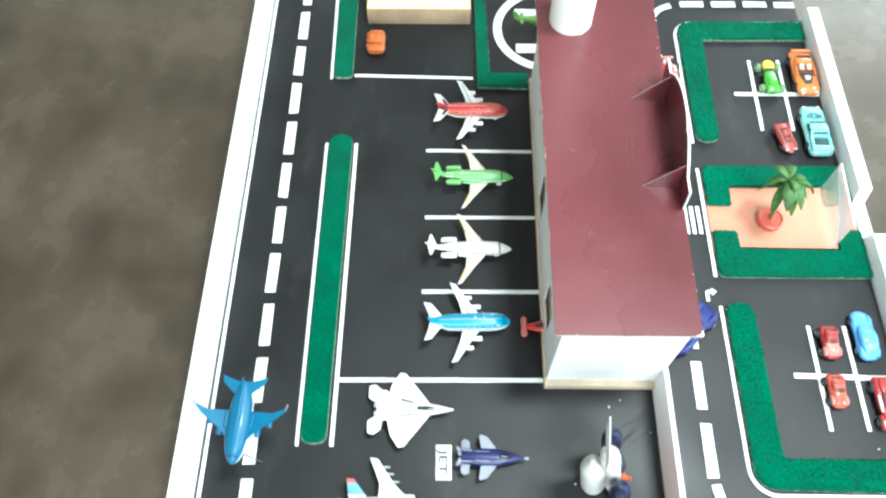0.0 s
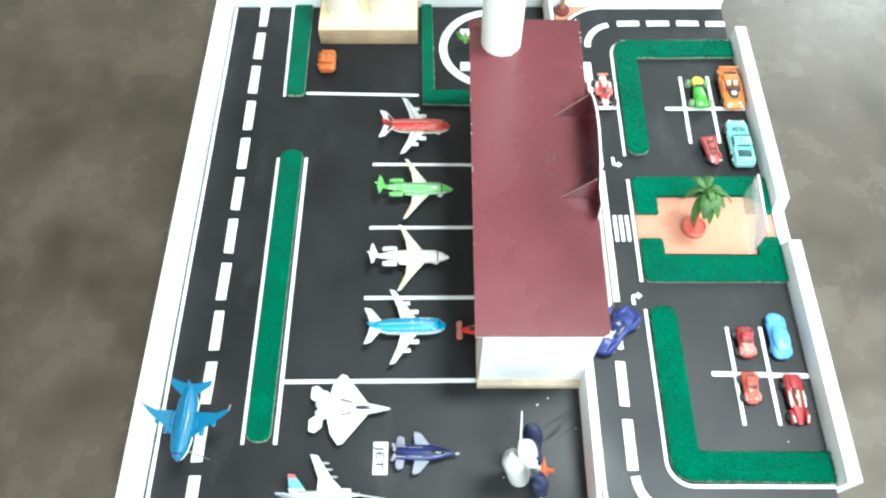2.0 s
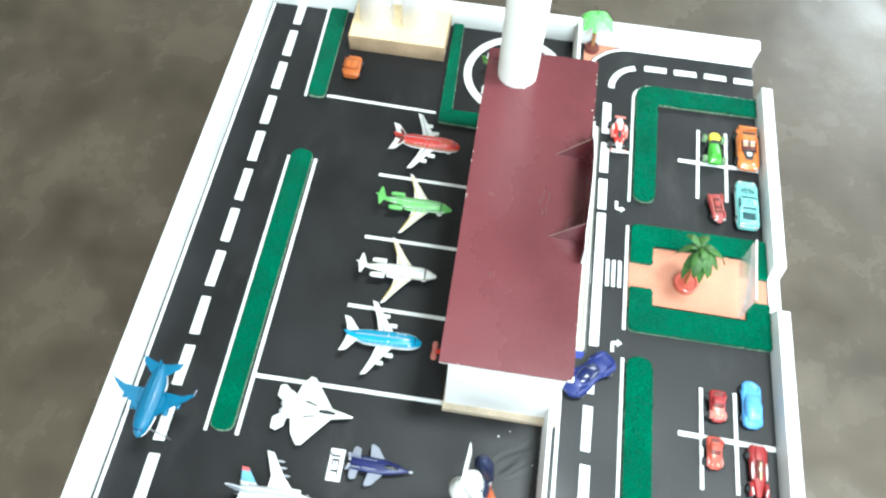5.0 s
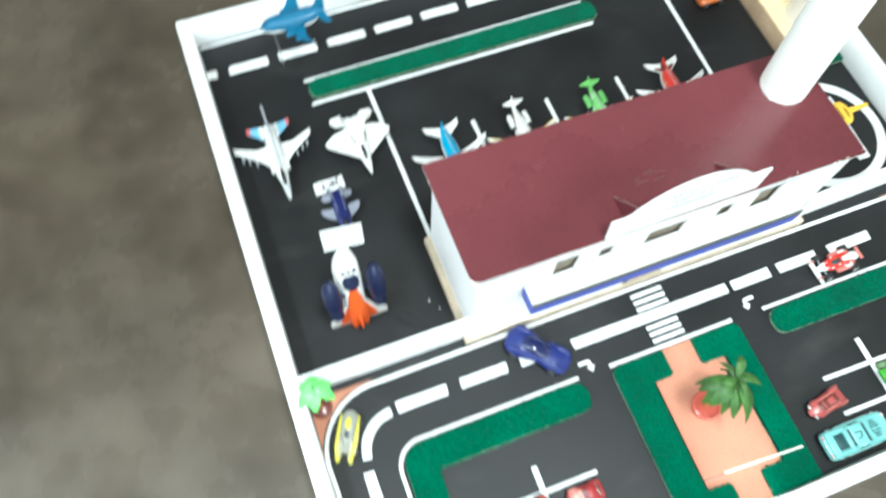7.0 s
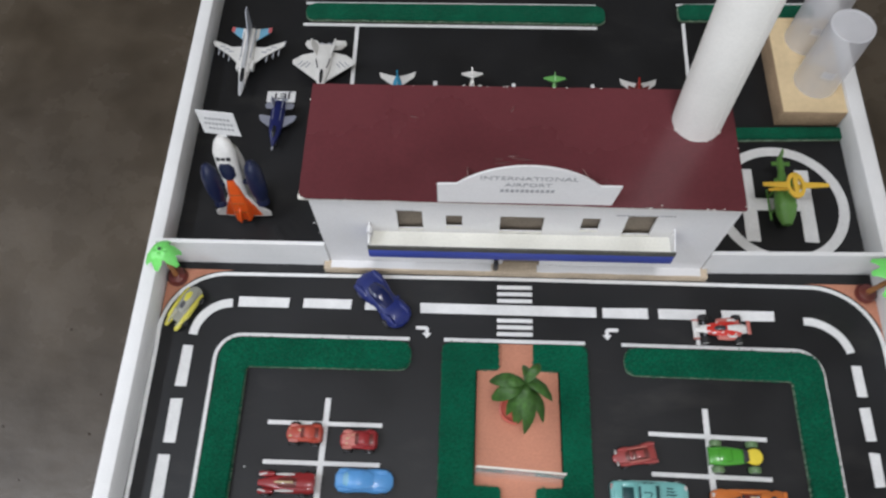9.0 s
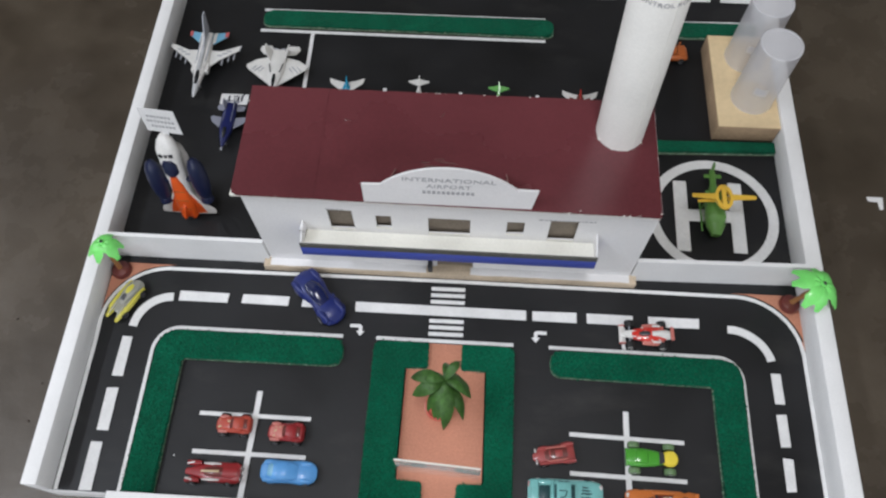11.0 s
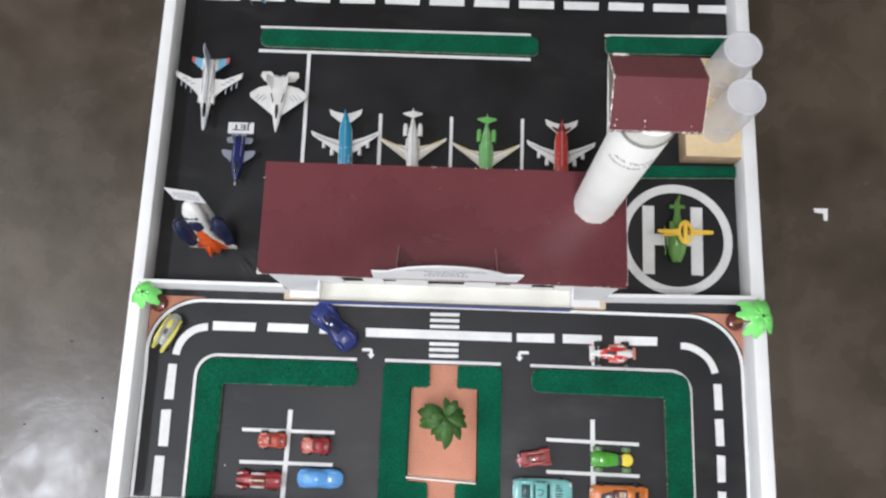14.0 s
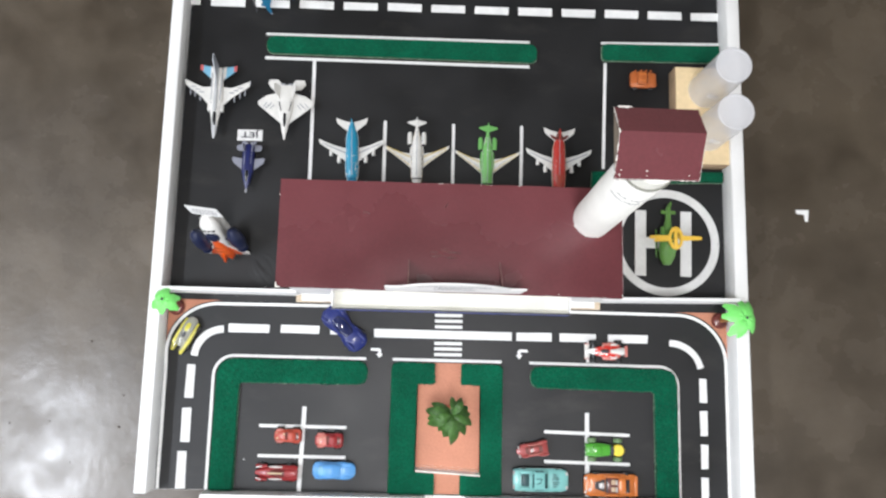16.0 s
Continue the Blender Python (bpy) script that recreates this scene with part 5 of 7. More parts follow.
flecks(red, red_hull, 12, M_PALERED, -0.02, 0.036, 21, 0.0014, "worn_fleck", "pale worn fleck")
flecks(red, red_hull, 5, M_GOLD, 0.012, 0.042, 23, 0.0011)
part("tail_patch", hulled([(-0.0425, 0.0026, 0.0225, 0.0274), (-0.036, 0.0054, 0.0215, 0.0278), (-0.031, 0.0064, 0.021, 0.0276)], 14, 2.2), M_POTBROWN, red, "dark brown tail patch")
for s in (-1, 1):
    w = [(-0.029, s * 0.004), (-0.036, s * 0.013), (-0.0395, s * 0.0135), (-0.0355, s * 0.004)]
    part("tail_stripe", plate(w if s > 0 else w[::-1], 0.0248, 0.0007), M_POTBROWN, red)

# blue plane held over the runway on a wire
fly = airliner(pose(-0.2755, 0.5345, 0.0455, 0, 3, 176.5) @ Matrix.Diagonal((0.89, 1, 1, 1)), "bright blue toy plane with white belly held over runway on wire", M_BLUEJET, M_BLUEJET, True, "", False, cap=M_WHITEPL, broad=True)
fly_hull = hull_of(fly)
part("wire_leg", lathed([(0.0009, -0.0455), (0.0009, 0.012)], 6, pose(0.034, 0.004, 0.0, 12)), M_WIRE, fly, "thin steel wire leg")
part("spine_ridge", hulled([(-0.034, 0.0012, 0.026, 0.0292), (-0.02, 0.0017, 0.027, 0.0297), (0.006, 0.0014, 0.027, 0.0291), (0.016, 0.0005, 0.027, 0.0286)], 10, 2.2), M_BLUEJET, fly)
for s in (-1, 1):
    q = [(-0.0128, 0.0), (-0.0158, 0.0), (-0.0195, 0.0075), (-0.018, 0.0078)]
    bm = bmesh.new()
    prism(bm, q, -0.0006, 0.0006, pose(0, 0, 0, 90))
    part("winglet", turned(bm, pose(0, s * 0.0466, 0.0235, -s * 25)), M_DULLGREY, fly, "upturned grey wingtip")
    part("side_window", boxed(-0.0028, 0.0028, -0.0006, 0.0006, -0.0014, 0.0014, 0.0003, pose(0.0345, s * 0.0072, 0.0205, s * 25, 0, -s * 22)), M_DARKPL, fly, "dark cockpit side window")
    q = [(-0.008, s * 0.008), (0.016, s * 0.008), (0.0085, s * 0.018), (-0.0085, s * 0.018)]
    part("wing_root", plate(q if s > 0 else q[::-1], 0.0185, 0.0026, pose(0, 0, 0, s * 9), 0.0008), M_BLUEJET, fly)
part("windscreen", hulled([(0.037, 0.0058, 0.0195, 0.0248), (0.0395, 0.005, 0.018, 0.0232), (0.0412, 0.0038, 0.0175, 0.0212)], 12, 2.4), M_DARKPL, fly, "dark windscreen")


def toy_fighter(m, label, L, body, secs, wing, tails, wing_mat, tail_mat, canopy, group="toy fighter jets", z=0.016):
    t = thing("toy_fighter", m, label, "toy fighter jet", group)
    part("fuselage", hulled(secs, 14, 2.3), body, t)
    part("canopy", hulled(canopy, 10, 2.1), M_DARKGLASS, t, "dark canopy")
    for s in (-1, 1):
        w = [(x, s * y) for x, y in wing]
        part("wing", plate(w if s > 0 else w[::-1], z, 0.0015, None, 0.0003), wing_mat, t)
        q = [(x, s * y) for x, y in tails]
        part("tailplane", plate(q if s > 0 else q[::-1], z - 0.001, 0.0013, None, 0.0002), tail_mat, t)
    for x, y in ((L * 0.27, 0.0), (-L * 0.12, 0.009), (-L * 0.12, -0.009)):
        part("gear_leg", lathed([(0.0008, 0.002), (0.0008, z - 0.003)], 6, Matrix.Translation((x, y, 0))), M_GREYPL, t)
        wheel(t, x, y if y else 0.0001, 0.0025, 0.0025, 0.0022)
    return t


# white swing-wing fighter with a tall grey fin and blue and red tailplanes
z = 0.018
f1 = toy_fighter(pose(-0.3515, 0.3735, 0.0, 0, 0, -90.5), "white toy fighter jet with blue and red tailplanes", 0.12, M_WHITEPL,
                 [(-0.049, 0.0055, z - 0.003, z + 0.004), (-0.03, 0.0085, z - 0.005, z + 0.006), (0.0, 0.0105, z - 0.006, z + 0.006), (0.016, 0.0085, z - 0.005, z + 0.0055), (0.03, 0.0055, z - 0.004, z + 0.005), (0.046, 0.0038, z - 0.003, z + 0.003), (0.0585, 0.0012, z - 0.001, z + 0.001)],
                 [(0.012, 0.008), (-0.004, 0.022), (-0.022, 0.0475), (-0.0305, 0.0485), (-0.0185, 0.022), (-0.02, 0.008)],
                 [(-0.029, 0.006), (-0.046, 0.0265), (-0.0535, 0.0265), (-0.05, 0.006)], M_WHITEPL, M_TIPBLUE,
                 [(0.02, 0.0022, z + 0.003, z + 0.0075), (0.03, 0.003, z + 0.002, z + 0.0078), (0.04, 0.0018, z + 0.001, z + 0.0052)], z=z)
fin(f1, [(-0.006, z + 0.005), (-0.03, z + 0.012), (-0.049, z + 0.034), (-0.058, z + 0.034), (-0.052, z + 0.003)], 0, 0.0016, M_GREYPL)
for s in (-1, 1):
    q = [(-0.0435, s * 0.0225), (-0.046, s * 0.0268), (-0.0538, s * 0.0268), (-0.0525, s * 0.0225)]
    part("tail_tip", plate(q if s > 0 else q[::-1], z - 0.001, 0.0019), M_TIPRED, f1, "red tailplane tip")
    q = [(-0.0215, s * 0.047), (-0.0225, s * 0.0478), (-0.0305, s * 0.0488), (-0.0305, s * 0.048)]
    part("wing_rail", plate(q if s > 0 else q[::-1], z, 0.0021), M_GREYPL, f1)
    part("panel_strip", boxed(-0.04, 0.002, s * 0.0062 - 0.0008, s * 0.0062 + 0.0008, 0, 0.0006, 0.0002, pose(0, 0, z + 0.0049, 0, 0, -s * 2)), M_GREYPL, f1)
    q = [(-0.03, s * 0.0068), (-0.034, s * 0.0115), (-0.0515, s * 0.0115), (-0.05, s * 0.0068)]
    part("tail_root", plate(q if s > 0 else q[::-1], z - 0.001, 0.0018), M_WHITEPL, f1)
    part("intake_box", boxed(0.004, 0.018, min(s * 0.007, s * 0.0115), max(s * 0.007, s * 0.0115), z - 0.004, z + 0.003, 0.0008), M_WHITEPL, f1)
    for x, y in ((-0.012, 0.025), (-0.018, 0.033), (-0.022, 0.04)):
        part("missile", lathed([(0.0004, -0.009), (0.0012, -0.007), (0.0012, 0.007), (0.0002, 0.01)], 8, pose(x + 0.004, s * y, z - 0.004, 0, 90)), M_GREYPL, f1)
    for k in range(3):
        q = boxed(-0.012 - k * 0.004, -0.0102 - k * 0.004, -0.0035, 0.0035, 0.0008, 0.0012, 0, Matrix.Translation((0, s * (0.022 + 0.006 * k), z)))
        part("marking_bar", q, M_GREYPL, f1)
part("nose_cone", hulled([(0.0335, 0.0049, z - 0.0038, z + 0.0048), (0.046, 0.004, z - 0.0031, z + 0.0032), (0.055, 0.0024, z - 0.002, z + 0.0017), (0.0588, 0.0012, z - 0.001, z + 0.0009)], 12, 2.3), M_DULLNOSE, f1, "pale grey glossy nose")
part("spine", hulled([(-0.046, 0.0024, z + 0.002, z + 0.0062), (-0.02, 0.003, z + 0.003, z + 0.0078), (0.018, 0.0032, z + 0.003, z + 0.008)], 10, 2.4), M_DULLNOSE, f1, "pale grey spine")
for k in range(6):
    part("panel_mark", boxed(-0.0016, 0.0016, -0.0005, 0.0005, 0, 0.0004, 0, pose(-0.008 + 0.007 * k, (0.006 if k % 2 else -0.0062), z + 0.0056, 0, 0, 30 * (k % 3))), M_INK, f1)
part("exhaust", lathed([(0.0045, -0.054), (0.005, -0.048), (0.003, -0.0475)], 12, pose(0, 0, z, 0, 90)), M_DARKPL, f1)

# white delta fighter
z = 0.015
f2 = toy_fighter(pose(-0.2495, 0.3625, 0.0, 0, 0, -90), "white diamond-winged toy fighter jet with twin splayed tails", 0.093, M_WHITEPL,
                 [(-0.037, 0.0095, z - 0.003, z + 0.004), (-0.02, 0.012, z - 0.004, z + 0.005), (0.004, 0.0105, z - 0.004, z + 0.0055), (0.02, 0.0065, z - 0.003, z + 0.005), (0.033, 0.004, z - 0.002, z + 0.004), (0.0465, 0.0008, z, z + 0.0015)],
                 [(0.022, 0.005), (-0.0065, 0.0405), (-0.0125, 0.0415), (-0.0215, 0.029), (-0.027, 0.008)],
                 [(-0.03, 0.008), (-0.032, 0.022), (-0.04, 0.028), (-0.0465, 0.026), (-0.047, 0.013), (-0.04, 0.008)], M_WHITEPL, M_WHITEPL,
                 [(0.007, 0.0018, z + 0.004, z + 0.0072), (0.016, 0.0026, z + 0.003, z + 0.0078), (0.027, 0.0014, z + 0.002, z + 0.0052)], z=z)
for s in (-1, 1):
    fin(f2, [(-0.015, 0.0), (-0.026, 0.015), (-0.036, 0.015), (-0.036, 0.0)], 0, 0.0013, M_WHITEPL, "tail_fin", pose(0, s * 0.009, z + 0.003, -s * 28))
    for k in range(4):
        part("marking_bar", boxed(-0.0045, 0.0045, -0.0006, 0.0006, 0, 0.0004, 0, pose(-0.004 - 0.003 * (k % 2), s * (0.02 + 0.0035 * k), z + 0.0008, 0, 0, s * 40)), M_GREYPL, f2)
    part("panel_line", boxed(-0.013, 0.001, -0.0007, 0.0007, 0, 0.0004, 0, pose(0.002, s * 0.0062, z + 0.0051, -s * 8, 4, -s * 14)), M_DARKPL, f2)
    part("exhaust", lathed([(0.0032, -0.04), (0.0036, -0.036), (0.002, -0.0355)], 12, pose(0, s * 0.005, z, 0, 90)), M_GREYPL, f2)

# navy jet with grey wings
z = 0.014
f3 = toy_fighter(pose(-0.3, 0.2735, 0.0, 0, 0, -91), "small navy blue toy jet with grey wings beside a paper sign", 0.08, M_NAVYPL,
                 [(-0.034, 0.0072, z - 0.003, z + 0.005), (-0.018, 0.009, z - 0.004, z + 0.006), (0.004, 0.0088, z - 0.004, z + 0.006), (0.018, 0.0058, z - 0.003, z + 0.005), (0.027, 0.003, z - 0.001, z + 0.003), (0.033, 0.001, z, z + 0.0015)],
                 [(0.006, 0.006), (-0.006, 0.0215), (-0.013, 0.0242), (-0.015, 0.022), (-0.0125, 0.006)],
                 [(-0.024, 0.005), (-0.0255, 0.017), (-0.031, 0.019), (-0.034, 0.016), (-0.0345, 0.005)], M_DULLGREY, M_DULLGREY,
                 [(0.006, 0.002, z + 0.004, z + 0.0076), (0.013, 0.0028, z + 0.003, z + 0.008), (0.021, 0.0014, z + 0.002, z + 0.0052)], z=z)
for s in (-1, 1):
    # grey bars that paint the canopy's glints onto the fuselage
    part("canopy_glint", boxed(-0.008, 0.008, -0.0004, 0.0004, 0, 0.0005, 0.0001, pose(-0.012, s * 0.0048, z + 0.0052, -s * 20)), M_DULLGREY, f3, "pale bar painted in as a glint")
    q = [(-0.031, s * 0.004), (-0.037, s * 0.01), (-0.0395, s * 0.0095), (-0.037, s * 0.0035)]
    part("tail_strake", plate(q if s > 0 else q[::-1], z + 0.002, 0.0012), M_DULLGREY, f3)
    fin(f3, [(-0.022, 0.0), (-0.028, 0.009), (-0.034, 0.009), (-0.033, 0.0)], 0, 0.001, M_DULLGREY, "tail_fin", pose(0, s * 0.0052, z + 0.005, -s * 14))
part("nose_probe", lathed([(0.0008, 0.0325), (0.0016, 0.0345), (0.0014, 0.037), (0.0004, 0.038)], 8, pose(0, 0, z + 0.0006, 0, 90)), M_GREYPL, f3, "pale grey nose tip")
for s in (-1, 1):
    part("exhaust", lathed([(0.0022, -0.037), (0.0026, -0.033), (0.0012, -0.0325)], 10, pose(0, s * 0.0035, z + 0.001, 0, 90)), M_GREYPL, f3)
JS = pose(-0.303, 0.3262, 0.0013, 0, 0, 180.5)
jet_sign = part("jet_sign", turned(boxed(-0.0185, 0.0185, -0.0082, 0.0086, -0.0008, 0.0004), JS), M_MARK)
tagged(jet_sign, "small white paper sign lettered JET lying on black paper", "sign")
part("sign_letters", turned(letters("JET", 0.0155, 0.0003, 0.00025), JS @ pose(0, -0.001, 0.0007) @ Matrix.Diagonal((1.2, 0.8, 1, 1))), M_INKDARK, jet_sign)

# ---------------------------------------------------------------- space shuttle
SH = pose(-0.3215, 0.1615, 0.0, 0, 0, 0)
shuttle = thing("toy_space_shuttle", SH, "white and orange toy space shuttle with navy boosters standing upright", "toy shuttle")
TILTED = pose(0, 0, 0.004, -9, 0, 0)


def upright(profile, x, y, n=18):
    return lathed(profile, n, TILTED @ Matrix.Translation((x, y, 0)))


ZUP = Matrix(((0, 1, 0, 0), (0, 0, 1, 0), (1, 0, 0, 0), (0, 0, 0, 1)))
part("fuel_tank", upright([(0.009, 0.0), (0.0125, 0.004), (0.0125, 0.078), (0.01, 0.094), (0.003, 0.104)], -0.002, 0.007), M_WHITEPL, shuttle, "white central tank")
for s in (-1, 1):
    h, bx, by = (0.098, -0.0228, -0.0165) if s < 0 else (0.101, 0.0262, -0.0135)
    b = part("booster", upright([(0.0058, 0.034), (0.0088, 0.044), (0.0102, 0.058), (0.0102, h - 0.026), (0.009, h - 0.013), (0.0058, h - 0.004), (0.002, h)], bx, by), M_NAVYSHELL, shuttle, "dark navy booster")
    part("booster_arm", boxed(min(bx, s * 0.006), max(bx, s * 0.006), by - 0.002, by + 0.002, 0.062, 0.068, 0.0006, TILTED), M_NAVYSHELL, b)
    part("booster_skirt", upright([(0.0078, 0.028), (0.0068, 0.0352), (0.0062, 0.036)], bx, by), M_NAVYSHELL, b)
orb = part("orbiter", turned(hulled([(0.006, 0.0112, -0.022, -0.004), (0.05, 0.0115, -0.0215, -0.004), (0.09, 0.0126, -0.02, -0.001), (0.112, 0.0124, -0.018, 0.001), (0.123, 0.0092, -0.013, 0.001), (0.1305, 0.0035, -0.008, -0.001)], 18, 2.3), TILTED @ ZUP), M_WHITEPL, shuttle, "white orbiter")
bay = part("cargo_bay", turned(hulled([(0.005, 0.011, -0.0235, -0.012), (0.03, 0.0108, -0.0238, -0.012), (0.06, 0.0075, -0.023, -0.012), (0.076, 0.0042, -0.0224, -0.013)], 14, 3), TILTED @ ZUP), M_ORANGEPL, orb, "orange lower back")
part("navy_patch", turned(hulled([(0.0775, 0.005, -0.0226, -0.012), (0.082, 0.0086, -0.0232, -0.012), (0.094, 0.0088, -0.0222, -0.012), (0.1015, 0.0052, -0.0206, -0.012)], 14, 2.6), TILTED @ ZUP), M_NAVYSHELL, orb, "dark navy back panel")
for z in (0.02, 0.036, 0.052):
    part("panel_line", boxed(-0.0075, 0.0075, -0.0243, -0.0236, z, z + 0.001, 0, TILTED), M_RUST, bay)
for x in (-0.0055, 0.0, 0.0055):
    part("cockpit_window", boxed(x - 0.0022, x + 0.0022, -0.0186, -0.0165, 0.1055, 0.1105, 0.0006, TILTED), M_DARKPL, orb, "dark cockpit window")
for s in (-1, 1):
    q = [(s * 0.009, 0.05), (s * 0.019, 0.026), (s * 0.0325, 0.013), (s * 0.0325, 0.006), (s * 0.009, 0.004)]
    bm = bmesh.new()
    prism(bm, q if s < 0 else q[::-1], -0.001, 0.001, TILTED @ Matrix.Translation((0, -0.0165, 0)) @ pose(0, 0, 0, 90))
    w = part("wing", bm, M_WHITEPL, shuttle, "white delta wing")
    q = [(s * 0.0092, 0.042), (s * 0.018, 0.021), (s * 0.022, 0.0075), (s * 0.0092, 0.0065)]
    bm = bmesh.new()
    prism(bm, q if s < 0 else q[::-1], 0.0011, 0.0016, TILTED @ Matrix.Translation((0, -0.0165, 0)) @ pose(0, 0, 0, 90))
    part("wing_panel", bm, M_ORANGEPL, w, "orange inner wing")
    part("engine_pod", turned(hulled([(0.003, 0.003, -0.0245, -0.019), (0.014, 0.003, -0.0242, -0.018), (0.02, 0.001, -0.022, -0.018)], 10, 2.2), TILTED @ Matrix.Translation((s * 0.006, 0, 0)) @ ZUP), M_ORANGEPL, shuttle)
bm = bmesh.new()
prism(bm, [(-0.022, 0.03), (-0.022, 0.008), (-0.0325, 0.012), (-0.0325, 0.017)], -0.0011, 0.0011, TILTED @ YZX)
part("tail_fin", bm, M_ORANGEPL, shuttle)
part("nozzle", upright([(0.005, 0.0), (0.003, 0.007)], 0.0, -0.012, 12), M_DARKPL, shuttle)
CARD = pose(-0.3175, 0.1798, 0.1545, 85, 0, -6) @ Matrix.Diagonal((1, 1.12, 1, 1))
card = part("shuttle_sign", turned(boxed(-0.02, 0.02, -0.0165, 0.0165, -0.0004, 0.0004), CARD), M_MARK)
tagged(card, "white paper sign with three lines of writing above a shuttle", "sign")
for k, (a, b) in enumerate(((-0.013, 0.012), (-0.015, 0.014), (-0.012, 0.013))):
    x = a
    while x < b:
        part("lettering_bar", turned(boxed(x, x + 0.0026, 0.0062 - k * 0.007 - 0.0014, 0.0062 - k * 0.007 + 0.0014, 0.0005, 0.0008), CARD), M_INK, card)
        x += 0.004
part("paper_tab", boxed(-0.0035, 0.0035, -0.02, -0.0166, -0.0003, 0.0003, 0, CARD), M_MARK, card)

# ---------------------------------------------------------------- helicopter
heli = thing("toy_helicopter", pose(0.3175, 0.187, 0.0009, 0, 0, -90), "green toy helicopter with a yellow rotor on the painted pad", "toy helicopter")
hz = 0.02
part("body", hulled([(-0.012, 0.005, hz - 0.005, hz + 0.007), (-0.002, 0.0105, hz - 0.009, hz + 0.011), (0.016, 0.0125, hz - 0.011, hz + 0.011), (0.03, 0.0108, hz - 0.01, hz + 0.005), (0.0405, 0.006, hz - 0.008, hz - 0.001)], 14, 2.4), M_HELI, heli)
part("cockpit_window", hulled([(0.02, 0.0112, hz + 0.001, hz + 0.0098), (0.027, 0.0098, hz, hz + 0.0068), (0.031, 0.006, hz - 0.001, hz + 0.003)], 12, 2.5), M_HELI, heli, "glossy green cockpit")
part("tail_boom", hulled([(-0.044, 0.0028, hz + 0.003, hz + 0.009), (-0.036, 0.0042, hz + 0.001, hz + 0.009), (-0.027, 0.0036, hz + 0.0, hz + 0.0085), (-0.018, 0.0052, hz - 0.003, hz + 0.009), (-0.008, 0.007, hz - 0.005, hz + 0.009)], 10, 2.2), M_HELI, heli)
fin(heli, [(-0.037, hz + 0.007), (-0.044, hz + 0.018), (-0.049, hz + 0.018), (-0.046, hz + 0.004)], 0, 0.0016, M_HELI)
part("tailplane", plate([(-0.033, -0.0105), (-0.033, 0.0105), (-0.038, 0.0105), (-0.038, -0.0105)], hz + 0.006, 0.0013, None, 0.0002), M_HELI, heli)
part("mast", lathed([(0.0018, hz + 0.008), (0.0016, 0.046)], 10, Matrix.Translation((0.006, 0.003, 0))), M_ROTOR, heli)
rot = part("rotor_hub", lathed([(0.0105, 0.0452), (0.0118, 0.0462), (0.0118, 0.0488), (0.0078, 0.0488), (0.0078, 0.0452)], 24, Matrix.Translation((0.006, 0.003, 0)) @ Matrix.Diagonal((1.4, 0.88, 1, 1)), False), M_ROTOR, heli, "yellow rotor ring")
part("hub_bar", boxed(-0.0155, 0.0155, -0.0026, 0.0026, 0.0453, 0.0494, 0.0006, Matrix.Translation((0.006, 0.003, 0))), M_ROTOR, rot)
for s in (-1, 1):
    bm = plate(rounded([(0.004, 0.008), (0.0015, 0.0375), (-0.003, 0.0375), (-0.004, 0.008)] if s > 0 else [(0.004, -0.008), (-0.004, -0.008), (-0.003, -0.0375), (0.0015, -0.0375)], 0.0012, 3), 0.0478, 0.0014, Matrix.Translation((0.006, 0.003, 0)))
    part("blade", bm, M_ROTOR, rot)
    low = [(0.003, s * 0.006), (0.0015, s * 0.03), (-0.0012, s * 0.03), (-0.003, s * 0.006)]
    part("lower_blade", plate(low if s > 0 else low[::-1], 0.0425, 0.0012, pose(0.006, 0.003, 0, 0, 0, 7)), M_ROTOR, rot, "shorter lower rotor blade")
    part("engine_pod", hulled([(-0.014, 0.0022, hz + 0.003, hz + 0.0085), (-0.004, 0.0034, hz + 0.002, hz + 0.0105), (0.008, 0.0026, hz + 0.003, hz + 0.009)], 10, 2.3, Matrix.Translation((0, s * 0.0088, 0))), M_HELI, heli)
    part("skid", boxed(-0.014, 0.028, s * 0.0105 - 0.0011, s * 0.0105 + 0.0011, 0.0, 0.0022, 0.0006), M_HELI, heli)
    for x in (-0.004, 0.018):
        part("skid_strut", boxed(x - 0.001, x + 0.001, s * 0.009 - 0.001, s * 0.009 + 0.001, 0.002, hz - 0.006), M_HELI, heli)


# ---------------------------------------------------------------- toy vehicles
def vehicle(x, y, to, label, category="toy car", group="toy cars", name="toy_car", z=0.0009):
    return thing(name, pose(x, y, z, 0, 0, to), label, category, group)


def car_shell(t, L, W, H, material, nose=0.55, tail=0.65, belly=0.0035, waist=0.55, power=3.2):
    """A rounded car body along x, nose at +x. waist: height of the shoulders as a part of H."""
    h, w = H * waist, W / 2
    secs = [(-L / 2, w * 0.8, belly + 0.002, belly + h * tail * 0.8), (-L * 0.46, w * 0.93, belly, belly + h * tail), (-L * 0.3, w, belly, belly + h * 0.95), (-L * 0.05, w, belly, belly + h),
            (L * 0.2, w, belly, belly + h * 0.92), (L * 0.36, w * 0.97, belly, belly + h * (nose + 0.2)), (L * 0.46, w * 0.88, belly, belly + h * nose), (L / 2, w * 0.7, belly + 0.002, belly + h * nose * 0.75)]
    return part("body", hulled(secs, 20, power), material, t)


def car_wheels(t, L, W, r, xs=(0.3, -0.3), w=0.0055, rim=M_RIM, out=0.0):
    for fx in xs:
        for s in (-1, 1):
            wheel(t, L * fx, s * (W / 2 - w * 0.42 + out), r, r, w, rim)


